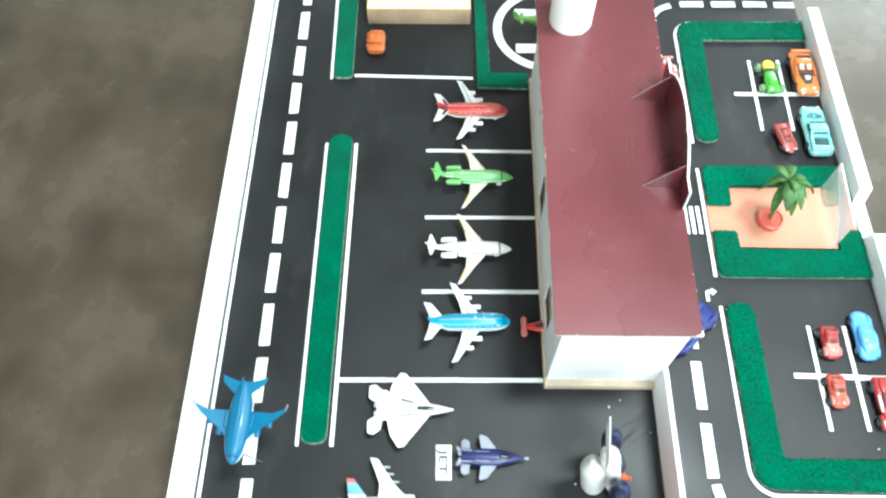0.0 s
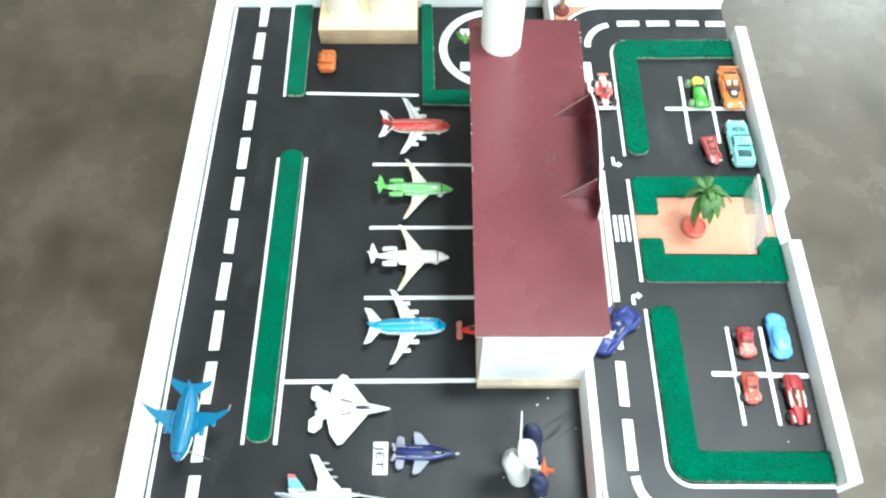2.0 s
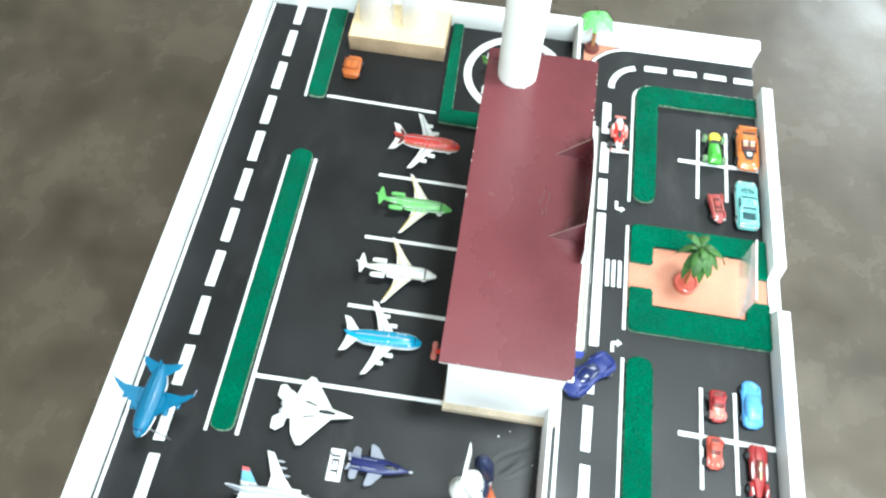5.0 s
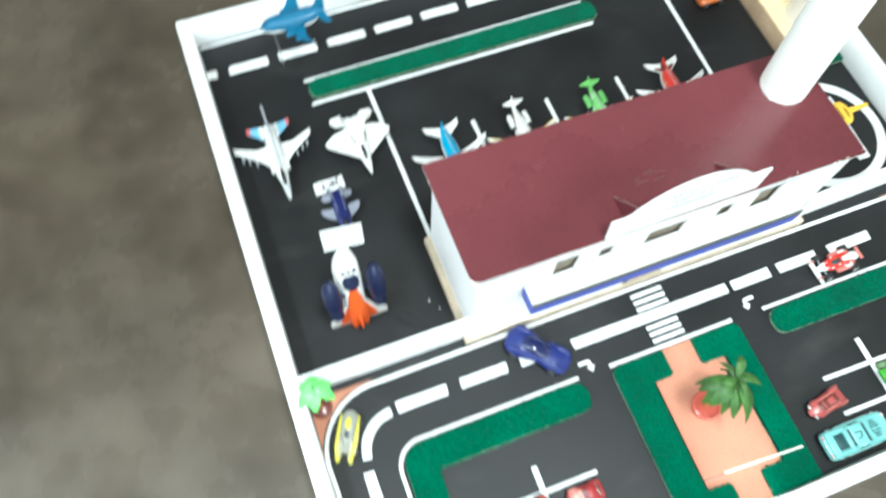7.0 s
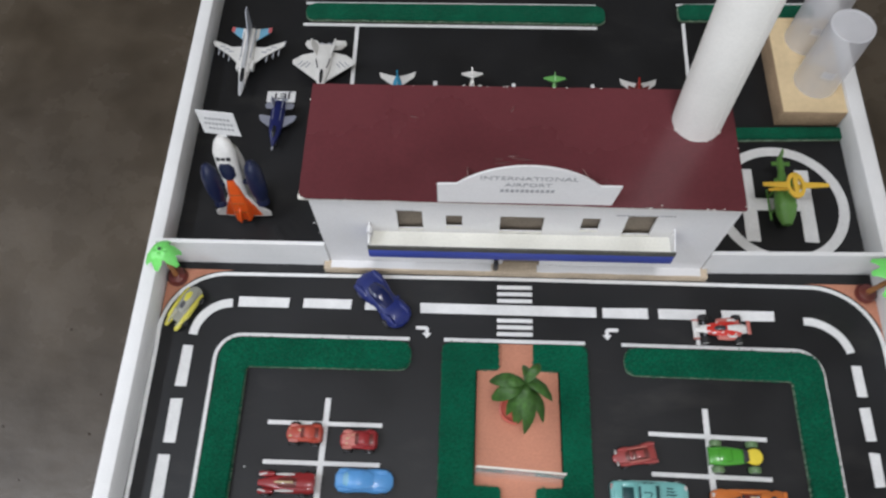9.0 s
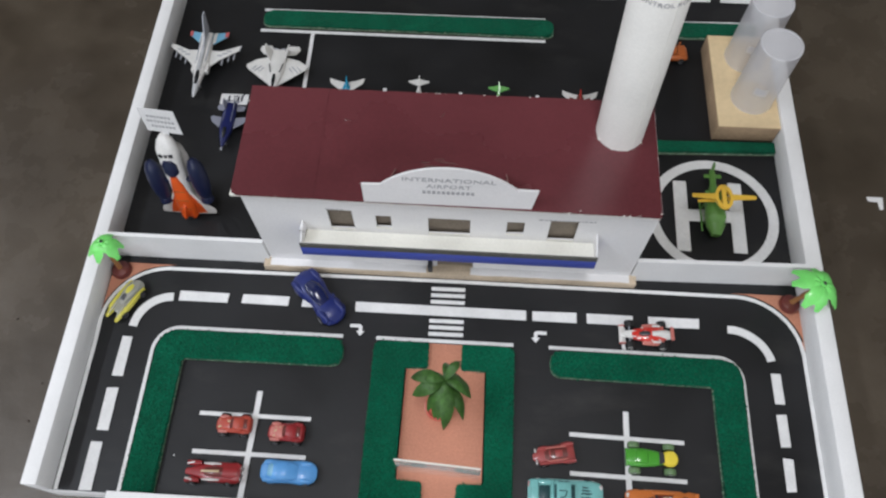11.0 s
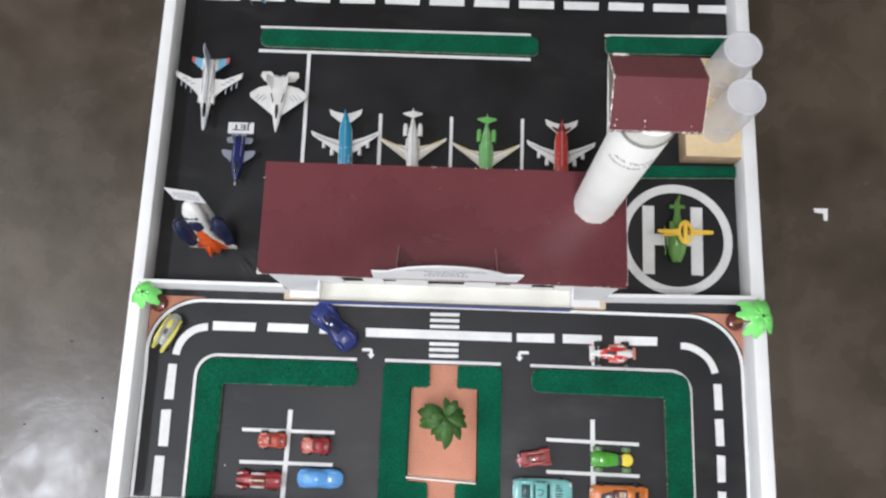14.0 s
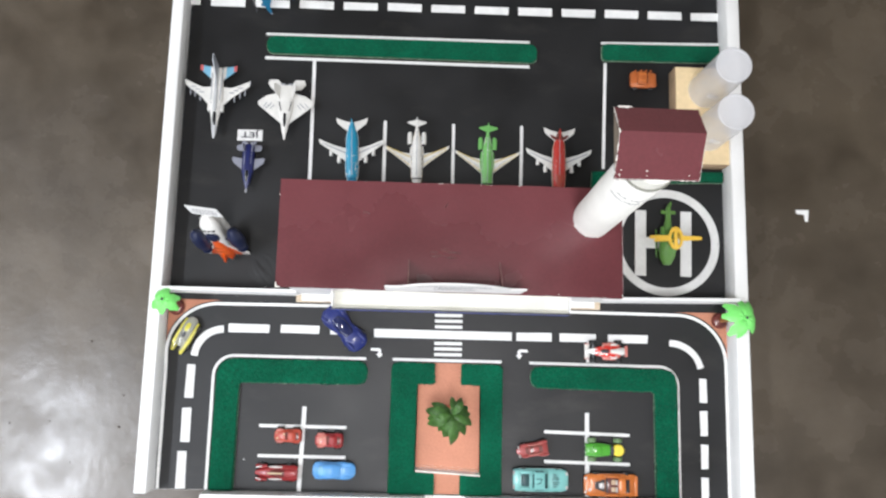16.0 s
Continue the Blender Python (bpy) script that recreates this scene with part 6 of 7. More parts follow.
def car_lights(t, L, W, z, head=M_SILVER, tail=M_TIPRED):
    for s in (-1, 1):
        part("headlight", hulled([(L * 0.445, 0.002, z - 0.001, z + 0.001), (L * 0.475, 0.0028, z - 0.0016, z + 0.0016), (L * 0.492, 0.0016, z - 0.001, z + 0.001)], 10, 2, Matrix.Translation((0, s * W * 0.3, 0))), head, t)
        part("tail_light", boxed(-L * 0.497, -L * 0.48, s * W * 0.3 - 0.0028, s * W * 0.3 + 0.0028, z - 0.001, z + 0.001, 0.0003), tail, t)


# sports car in glossy navy, pinched at the waist, crossing the road
t = vehicle(-0.1488, 0.0425, -46, "glossy dark navy toy sports car standing askew across the road", "toy car")
part("body", hulled([(-0.036, 0.008, 0.005, 0.0125), (-0.031, 0.0142, 0.004, 0.0172), (-0.021, 0.0165, 0.0035, 0.0192), (-0.01, 0.015, 0.0035, 0.0178), (0.0, 0.0122, 0.0035, 0.0156), (0.008, 0.0124, 0.0035, 0.0146),
                     (0.017, 0.0152, 0.0035, 0.0156), (0.026, 0.0155, 0.0035, 0.0146), (0.033, 0.0118, 0.004, 0.0118), (0.036, 0.0055, 0.005, 0.0088)], 26, 2.3), M_NAVYCAR, t)
part("canopy", hulled([(-0.018, 0.006, 0.015, 0.0196), (-0.01, 0.0086, 0.014, 0.0222), (0.001, 0.0085, 0.013, 0.0212), (0.012, 0.0064, 0.012, 0.0155)], 18, 2.2), M_NAVYGLASS, t, "glossy dark canopy")
for s in (-1, 1):
    part("rear_fender", hulled([(-0.031, 0.003, 0.008, 0.0165), (-0.022, 0.0045, 0.007, 0.0202), (-0.012, 0.003, 0.008, 0.0165)], 12, 2.2, Matrix.Translation((0, s * 0.0118, 0))), M_NAVYCAR, t)
    part("front_fender", hulled([(0.015, 0.0028, 0.007, 0.0142), (0.023, 0.0042, 0.006, 0.0168), (0.031, 0.0028, 0.006, 0.0132)], 12, 2.2, Matrix.Translation((0, s * 0.0102, 0))), M_NAVYCAR, t)
    part("wing_mirror", hulled([(0.009, 0.0009, 0.0145, 0.0158), (0.0105, 0.0014, 0.014, 0.0164), (0.0122, 0.0009, 0.0145, 0.0158)], 8, 2, Matrix.Translation((0, s * 0.0128, 0))), M_NAVYCAR, t)
car_wheels(t, 0.072, 0.031, 0.0062)
car_lights(t, 0.068, 0.026, 0.0105, M_NAVYCAR)
t.matrix_world = t.matrix_world @ Matrix.Diagonal((1.05, 1.06, 1.12, 1))

# light blue coupe, all in one smooth moulding
t = vehicle(-0.1553, -0.1557, 0, "smooth light blue toy coupe parked in its bay", "toy car")
part("body", hulled([(-0.0295, 0.006, 0.0045, 0.0095), (-0.0265, 0.0102, 0.0035, 0.012), (-0.0195, 0.0128, 0.003, 0.0135), (-0.009, 0.0118, 0.003, 0.0138), (0.002, 0.0115, 0.003, 0.0132), (0.014, 0.0126, 0.003, 0.0125), (0.0225, 0.0118, 0.0035, 0.0112), (0.0275, 0.0088, 0.004, 0.0092), (0.0298, 0.0045, 0.005, 0.0078)], 24, 2.3), M_CARBLUE, t)
part("cabin", hulled([(-0.0225, 0.0066, 0.011, 0.0142), (-0.0145, 0.0098, 0.011, 0.0188), (-0.004, 0.0102, 0.011, 0.0198), (0.0045, 0.0092, 0.0105, 0.017), (0.0105, 0.0068, 0.0105, 0.0132)], 20, 2.3), M_CARBLUE, t)
part("windscreen", hulled([(0.0, 0.0088, 0.0135, 0.0184), (0.005, 0.0086, 0.0115, 0.0162), (0.0098, 0.0066, 0.0108, 0.0136)], 14, 2.3), M_BLUEGLASS, t, "darker blue windscreen")
part("rear_window", hulled([(-0.0208, 0.006, 0.0125, 0.0152), (-0.0165, 0.0078, 0.0125, 0.0182), (-0.0145, 0.007, 0.0135, 0.019)], 14, 2.3), M_TIPBLUE, t, "pale blue rear window")
for s in (-1, 1):
    part("fender", hulled([(-0.026, 0.0024, 0.006, 0.0118), (-0.0195, 0.0036, 0.005, 0.0142), (-0.012, 0.0024, 0.006, 0.0122)], 10, 2.2, Matrix.Translation((0, s * 0.0088, 0))), M_CARBLUE, t)
    part("fender", hulled([(0.0105, 0.0024, 0.006, 0.0112), (0.0175, 0.0034, 0.005, 0.0132), (0.0238, 0.0024, 0.006, 0.0108)], 10, 2.2, Matrix.Translation((0, s * 0.0086, 0))), M_CARBLUE, t)
car_wheels(t, 0.06, 0.0235, 0.005)

# red racing car with gold and silver decals
t = vehicle(-0.2353, -0.1603, 180, "low red toy racing car with silver and gold decals", "toy car")
part("body", hulled([(-0.0295, 0.0088, 0.004, 0.0115), (-0.025, 0.0108, 0.0035, 0.0128), (-0.01, 0.0105, 0.0035, 0.012), (0.004, 0.0098, 0.0035, 0.0112), (0.015, 0.0062, 0.0035, 0.0098), (0.024, 0.0042, 0.004, 0.0082), (0.0295, 0.0028, 0.0045, 0.0068)], 20, 3), M_CARRED, t)
part("cockpit", hulled([(-0.012, 0.0046, 0.009, 0.0138), (-0.002, 0.0058, 0.0085, 0.0152), (0.008, 0.004, 0.008, 0.012)], 14, 2.2), M_POTBROWN, t, "dark cockpit")
part("engine_deck", hulled([(-0.0275, 0.0046, 0.01, 0.0136), (-0.02, 0.0062, 0.01, 0.0148), (-0.012, 0.005, 0.01, 0.0142)], 14, 2.6), M_CARRED, t)
part("centre_stripe", boxed(-0.009, 0.011, -0.0011, 0.0011, 0.0, 0.0006, 0.0002, pose(0, 0, 0.0148, 0, 8)), M_GOLD, t, "pale gold stripe")
for s in (-1, 1):
    part("side_decal", hulled([(-0.009, 0.0008, 0.0105, 0.0122), (0.0, 0.0016, 0.0105, 0.0124), (0.01, 0.0008, 0.0095, 0.0114)], 8, 2.4, Matrix.Translation((0, s * 0.0082, 0))), M_SILVER, t, "silver side decal")
    part("front_fender", hulled([(0.013, 0.0022, 0.004, 0.0095), (0.0205, 0.0034, 0.004, 0.0112), (0.0285, 0.0024, 0.0045, 0.0085)], 12, 2.4, Matrix.Translation((0, s * 0.0088, 0))), M_CARRED, t)
    part("nose_decal", boxed(-0.0042, 0.0042, -0.0009, 0.0009, 0, 0.0006, 0.0002, pose(0.0238, s * 0.0082, 0.0102, 0, 12, -s * 14)), M_SILVER, t, "silver nose decal")
    part("tail_pipe", lathed([(0.0012, -0.003), (0.0013, 0.002), (0.0007, 0.0022)], 8, pose(-0.0285, s * 0.0055, 0.0095, 0, -90)), M_SILVER, t)
car_wheels(t, 0.06, 0.0245, 0.0052, (0.34, -0.3), 0.006)


def small_racer(x, y, to, label, L, W, body, bonnet, seed):
    """A stubby toy car with a decorated bonnet, a recessed dark cab and wheels standing out."""
    t = vehicle(x, y, to, label)
    w = W / 2
    part("body", hulled([(-L * 0.5, w * 0.72, 0.004, 0.0105), (-L * 0.45, w * 0.9, 0.0035, 0.0128), (-L * 0.2, w * 0.94, 0.0035, 0.0132), (L * 0.05, w * 0.9, 0.0035, 0.0125), (L * 0.3, w * 0.86, 0.0035, 0.0115), (L * 0.45, w * 0.74, 0.004, 0.0095), (L * 0.5, w * 0.45, 0.005, 0.008)], 20, 3), body, t)
    part("bonnet", hulled([(L * 0.06, w * 0.7, 0.0095, 0.0132), (L * 0.26, w * 0.68, 0.009, 0.0126), (L * 0.44, w * 0.5, 0.008, 0.0102)], 14, 2.8), bonnet, t, "worn decorated bonnet")
    part("cab", hulled([(-L * 0.3, w * 0.62, 0.011, 0.0142), (-L * 0.18, w * 0.72, 0.011, 0.0172), (-L * 0.04, w * 0.7, 0.011, 0.0168), (L * 0.08, w * 0.58, 0.0105, 0.0132)], 16, 2.8), body, t)
    part("windscreen", hulled([(-L * 0.02, w * 0.6, 0.0125, 0.0166), (L * 0.04, w * 0.58, 0.0118, 0.0152), (L * 0.09, w * 0.5, 0.0112, 0.0134)], 12, 2.8), M_POTBROWN, t, "dark windscreen")
    part("rear_recess", boxed(-L * 0.4, -L * 0.27, -w * 0.5, w * 0.5, 0.0125, 0.0138, 0.0004), M_POTBROWN, t)
    rs = random.Random(seed)
    for k in range(7):
        px, py, r = rs.uniform(L * 0.1, L * 0.42), rs.uniform(-w * 0.5, w * 0.5), rs.uniform(0.0009, 0.0017)
        zt = 0.0131 - 0.0028 * max(0.0, (px / L - 0.2) / 0.24) - 0.0006 * abs(py) / w
        part("flame_decal", plate([(r * rs.uniform(0.6, 1.7) * math.cos(i * 1.047), r * rs.uniform(0.4, 1.0) * math.sin(i * 1.047)) for i in range(6)], 0, 0.001, pose(px, py, zt, 0, 7, rs.uniform(0, 90))), M_GOLD if k % 3 else M_PALERED, t, "pale gold decal")
    for s in (-1, 1):
        part("fender", hulled([(L * 0.16, 0.0018, 0.006, 0.0108), (L * 0.29, 0.0026, 0.006, 0.0124), (L * 0.42, 0.0018, 0.006, 0.0102)], 10, 2.2, Matrix.Translation((0, s * w * 0.78, 0))), M_PALERED, t, "worn pinkish fender")
        part("fender", hulled([(-L * 0.44, 0.0018, 0.006, 0.0122), (-L * 0.3, 0.0028, 0.006, 0.0142), (-L * 0.16, 0.0018, 0.006, 0.0118)], 10, 2.2, Matrix.Translation((0, s * w * 0.78, 0))), body, t)
    car_wheels(t, L, W, 0.0052, (0.29, -0.3), 0.005, M_RIM, 0.0018)
    return t


small_racer(-0.2215, -0.1095, 180, "small worn orange-red toy car with gold decals", 0.038, 0.0195, M_CARREDO, M_CARREDO, 4)
small_racer(-0.164, -0.1145, 180, "small red toy car with a pale decorated bonnet", 0.039, 0.0205, M_CARRED, M_PALERED, 7)

# small dark red open car with a pointed nose
t = vehicle(0.1235, -0.1215, 190, "small dusky red open-topped toy car parked at an angle", "toy car")
part("body", hulled([(-0.021, 0.0082, 0.004, 0.0112), (-0.018, 0.0102, 0.0035, 0.0132), (-0.009, 0.0098, 0.0035, 0.0124), (0.003, 0.0096, 0.0035, 0.0116), (0.012, 0.0092, 0.0035, 0.0104), (0.0185, 0.0066, 0.004, 0.0084), (0.0228, 0.0026, 0.005, 0.0066)], 22, 2.5), M_DUSKYRED, t)
part("cockpit_tub", hulled([(-0.0135, 0.0056, 0.009, 0.0131), (-0.004, 0.0072, 0.009, 0.0129), (0.006, 0.0062, 0.0085, 0.0122), (0.0105, 0.0036, 0.0085, 0.0112)], 14, 2.6), M_POTBROWN, t, "dark open cockpit")
part("seat_bench", boxed(-0.0085, -0.0005, -0.0036, 0.0036, 0.012, 0.0138, 0.0008), M_DUSKYRED, t)
part("dashboard", boxed(0.0042, 0.0058, -0.0046, 0.0046, 0.0112, 0.0132, 0.0005), M_DUSKYRED, t)
for s in (-1, 1):
    part("rear_fender", hulled([(-0.0215, 0.0018, 0.006, 0.0125), (-0.0155, 0.0028, 0.006, 0.0146), (-0.008, 0.0016, 0.006, 0.0122)], 10, 2.2, Matrix.Translation((0, s * 0.0088, 0))), M_DUSKYRED, t)
    part("front_fender", hulled([(0.005, 0.0016, 0.005, 0.0105), (0.0105, 0.0024, 0.005, 0.012), (0.0165, 0.0014, 0.005, 0.0092)], 10, 2.2, Matrix.Translation((0, s * 0.0078, 0))), M_DUSKYRED, t)
    part("cockpit_sill", hulled([(-0.013, 0.0007, 0.0115, 0.0132), (-0.003, 0.0009, 0.0115, 0.0134), (0.008, 0.0006, 0.011, 0.0122)], 8, 2.2, Matrix.Translation((0, s * 0.0066, 0))), M_PALERED, t, "worn pinkish sill")
car_wheels(t, 0.047, 0.0205, 0.0045, (0.24, -0.32), 0.0045)
car_lights(t, 0.042, 0.02, 0.009)

# teal pickup
t = vehicle(0.1345, -0.1627, 0, "teal toy pickup with dark flame decals on its bonnet", "toy pickup")
car_shell(t, 0.0775, 0.032, 0.02, M_TEAL, 0.85, 0.95, power=3.4)
part("load_bed", boxed(-0.0275, -0.0165, -0.0082, 0.0082, 0.0142, 0.0156, 0.0008), M_TEALGLASS, t, "dark open load bed")
for a, b, c, d in ((-0.0365, -0.0285, -0.0135, 0.0135), (-0.0155, -0.0125, -0.0135, 0.0135), (-0.0284, -0.0156, -0.0135, -0.0092), (-0.0284, -0.0156, 0.0092, 0.0135)):
    part("bed_side", boxed(a, b, c, d, 0.0125, 0.0166, 0.0008), M_TEAL, t)
part("cab_roof", hulled([(-0.0125, 0.0112, 0.014, 0.0172), (-0.009, 0.0128, 0.014, 0.0208), (0.003, 0.0128, 0.014, 0.0208), (0.0085, 0.0118, 0.014, 0.0168), (0.012, 0.0105, 0.013, 0.0148)], 18, 3.2), M_TEAL, t)
part("windscreen", boxed(-0.0004, 0.0004, -0.0098, 0.0098, -0.0026, 0.0026, 0.0002, pose(0.0068, 0, 0.0185, 0, -50)), M_TEALGLASS, t, "dark teal windscreen")
part("rear_window", boxed(-0.0003, 0.0003, -0.0092, 0.0092, -0.0014, 0.0014, 0.0002, pose(-0.0112, 0, 0.0187, 0, 42)), M_TEALGLASS, t, "dark teal rear window")
for k, (px, py, ln, to) in enumerate(((-0.004, 0.003, 0.0075, 0), (-0.0005, 0.0, 0.006, 70), (-0.0042, -0.0035, 0.0055, 12))):
    part("roof_mark", boxed(-ln / 2, ln / 2, -0.0005, 0.0005, 0, 0.0005, 0, pose(px, py, 0.0206, 0, 0, to)), M_TEALGLASS, t, "thin dark roof marking")
for s in (-1, 1):
    for fx in (-0.006, 0.0005):
        part("side_window", boxed(fx - 0.0026, fx + 0.0026, -0.0003, 0.0003, -0.0014, 0.0014, 0.0002, pose(0, s * 0.0127, 0.0185, s * 18)), M_TEALGLASS, t)
    for k in range(3):
        q = [(0.0155 + 0.002 * k, s * (0.0012 + 0.0028 * k)), (0.0185, s * (0.0018 + 0.003 * k)), (0.0235 - 0.001 * k, s * (0.0008 + 0.0032 * k)), (0.028 - 0.002 * k, s * (0.0028 + 0.0028 * k)), (0.022, s * (0.0026 + 0.003 * k)), (0.0165, s * (0.0028 + 0.003 * k))]
        part("flame_decal", plate(q if s > 0 else q[::-1], 0.0143, 0.0014), M_TEALGLASS, t, "dark flame decal")
    part("side_trim", boxed(-0.03, 0.03, s * 0.0158 - 0.0004, s * 0.0158 + 0.0004, 0.0088, 0.0098, 0.0002), M_SILVER, t)
car_wheels(t, 0.0775, 0.0315, 0.006)
car_lights(t, 0.0775, 0.031, 0.0115)

# orange muscle car with an open cabin
t = vehicle(0.2338, -0.1678, 180, "orange toy muscle car with a dark bonnet scoop and cream interior", "toy car")
car_shell(t, 0.075, 0.0325, 0.0195, M_ORANGECAR, 0.85, 0.85, power=3.2)
q = [(0.0095, -0.0085), (0.0235, -0.0042), (0.0235, 0.0042), (0.0095, 0.0085)]
part("bonnet_scoop", plate(q, 0.0148, 0.0016, None, 0.0003), M_DARKPL, t, "dark bonnet scoop")
part("engine_block", hulled([(0.0105, 0.0036, 0.0145, 0.0162), (0.014, 0.0042, 0.0145, 0.0182), (0.0178, 0.003, 0.0145, 0.0165)], 10, 2.6), M_SILVER, t, "silver engine")
part("headlamp_chrome", hulled([(0.0275, 0.0024, 0.0108, 0.0136), (0.03, 0.0034, 0.0102, 0.0146), (0.0328, 0.0022, 0.0102, 0.0128)], 12, 2, Matrix.Translation((0, 0.0062, 0))), M_SILVER, t, "bright chrome lamp")
part("cabin_floor", boxed(-0.0125, 0.0082, -0.0102, 0.0102, 0.0138, 0.0148, 0.0004), M_POTBROWN, t, "dark brown cabin floor")
for s in (-1, 1):
    part("seat", boxed(-0.0058, 0.0006, s * 0.005 - 0.0036, s * 0.005 + 0.0036, 0.0148, 0.0172, 0.001), M_TAN2, t, "cream seat")
    part("seat_back", boxed(-0.0078, -0.0056, s * 0.005 - 0.0036, s * 0.005 + 0.0036, 0.0148, 0.0192, 0.0008), M_SILVER, t, "pale seat back")
    part("door_sill", hulled([(-0.014, 0.0012, 0.0125, 0.0156), (-0.002, 0.0018, 0.0125, 0.0166), (0.0105, 0.0012, 0.0125, 0.0154)], 10, 2.6, Matrix.Translation((0, s * 0.0124, 0))), M_ORANGECAR, t)
    part("side_stripe", boxed(-0.022, 0.02, s * 0.0157 - 0.0005, s * 0.0157 + 0.0005, 0.0095, 0.0112, 0.0002), M_DARKPL, t, "dark side stripe")
part("dashboard", boxed(0.0062, 0.0082, -0.0098, 0.0098, 0.0148, 0.0168, 0.0005), M_DARKPL, t)
part("roof", hulled([(-0.0245, 0.0098, 0.0135, 0.0162), (-0.0185, 0.0118, 0.0135, 0.0186), (-0.0125, 0.0118, 0.0135, 0.0192), (-0.0095, 0.0108, 0.0145, 0.0182)], 16, 3), M_ORANGECAR, t)
part("rear_window", boxed(-0.0029, 0.0029, -0.0088, 0.0088, -0.0004, 0.0006, 0.0002, pose(-0.0222, 0, 0.0177, 0, -24)), M_DARKGLASS, t, "dark rear window")
part("tail_spoiler", boxed(-0.0365, -0.0325, -0.0135, 0.0135, 0.0148, 0.0162, 0.0005), M_ORANGECAR, t)
car_wheels(t, 0.075, 0.033, 0.0062)
car_lights(t, 0.075, 0.031, 0.0112)

# green buggy with a yellow nose
t = vehicle(0.2268, -0.1197, 0, "green toy buggy with a notched yellow nose", "toy buggy")
part("body", hulled([(-0.0265, 0.0078, 0.004, 0.0118), (-0.023, 0.0094, 0.004, 0.0136), (-0.01, 0.0096, 0.004, 0.0142), (0.002, 0.0082, 0.004, 0.0136), (0.0105, 0.0062, 0.004, 0.0122), (0.014, 0.0055, 0.004, 0.011)], 18, 3), M_CARGREEN, t)
part("engine_cover", boxed(-0.0185, -0.006, -0.0062, 0.0062, 0.0138, 0.0154, 0.0012), M_CARGREEN, t)
q = [(0.0062, -0.0072), (0.0115, -0.0046), (0.0115, 0.0046), (0.0062, 0.0072)]
part("windscreen", plate(q, 0.0134, 0.002, None, 0.0004), M_DARKPL, t, "dark slot before the nose")
q = [(0.0085, -0.0045), (0.015, -0.0082), (0.0215, -0.0082), (0.0252, -0.0045), (0.0265, 0.0), (0.0252, 0.0045), (0.0215, 0.0082), (0.015, 0.0082), (0.0085, 0.0045), (0.0125, 0.0)]
part("nose", plate(q, 0.0108, 0.0062, None, 0.0014), M_YELLOWPL, t, "notched yellow nose")
part("rear_bar", boxed(-0.0285, -0.026, -0.0092, 0.0092, 0.007, 0.0115, 0.0008), M_CARGREEN, t)
for fx, wy in ((0.0182, 0.0128), (-0.019, 0.0132)):
    for s in (-1, 1):
        wh = part("wheel", lathed([(0.0032, -0.003), (0.0056, -0.003), (0.0062, -0.0016), (0.0062, 0.0016), (0.0056, 0.003), (0.0032, 0.003)], 18, CYL_Y), M_WHEELGREEN, t, "smoky green plastic wheel")
        wh.matrix_basis = Matrix.Translation((fx, s * wy, 0.0062))
        part("hub", lathed([(0.0032, -s * 0.0012), (0.0028, -s * 0.0028), (0.0008, -s * 0.0032)], 10, CYL_Y), M_GREYPL, wh)
    part("axle", lathed([(0.0009, -0.0115), (0.0009, 0.0115)], 6, pose(fx, 0, 0.0055, 90)), M_DARKPL, t)

# red and white formula car on the road
t = vehicle(0.2283, 0.0188, 181, "red and white toy formula racing car on the road", "toy racing car")
part("body", hulled([(-0.022, 0.0062, 0.004, 0.011), (-0.01, 0.009, 0.004, 0.0125), (0.0, 0.009, 0.004, 0.0112), (0.013, 0.0062, 0.004, 0.0095), (0.016, 0.0048, 0.004, 0.009)], 16, 2.6), M_REDPL, t)
part("nose", hulled([(0.0135, 0.0058, 0.004, 0.0093), (0.02, 0.004, 0.0042, 0.0082), (0.0285, 0.0022, 0.0045, 0.0068)], 14, 2.6), M_WHITEPL, t, "white nose")
part("tail_cowl", hulled([(-0.029, 0.0042, 0.004, 0.0105), (-0.023, 0.0058, 0.004, 0.0116), (-0.0165, 0.0052, 0.005, 0.0124)], 14, 2.6), M_WHITEPL, t, "white tail cowl")
fr = random.Random(6)
for k in range(9):
    px, py = fr.uniform(-0.021, 0.012), fr.choice((-1, 1)) * fr.uniform(0.0028, 0.0085)
    part("livery_patch", plate([(fr.uniform(0.0008, 0.0022) * math.cos(i * 1.047), fr.uniform(0.0005, 0.0012) * math.sin(i * 1.047)) for i in range(6)], 0, 0.0012, pose(px, py, 0.0112 - 0.1 * max(0.0, px) - 0.12 * abs(py), 0, 4, fr.uniform(-30, 30))), M_WHITEPL if k % 3 else M_PALERED, t, "white livery patch")
part("engine_cover", hulled([(-0.026, 0.003, 0.008, 0.013), (-0.016, 0.004, 0.008, 0.0155), (-0.006, 0.0028, 0.009, 0.0145)], 12, 2.3), M_WHITEPL, t)
part("cockpit_opening", hulled([(-0.004, 0.0028, 0.0095, 0.0125), (0.004, 0.003, 0.0095, 0.0122), (0.008, 0.0016, 0.009, 0.0105)], 10, 2.4), M_DARKPL, t)
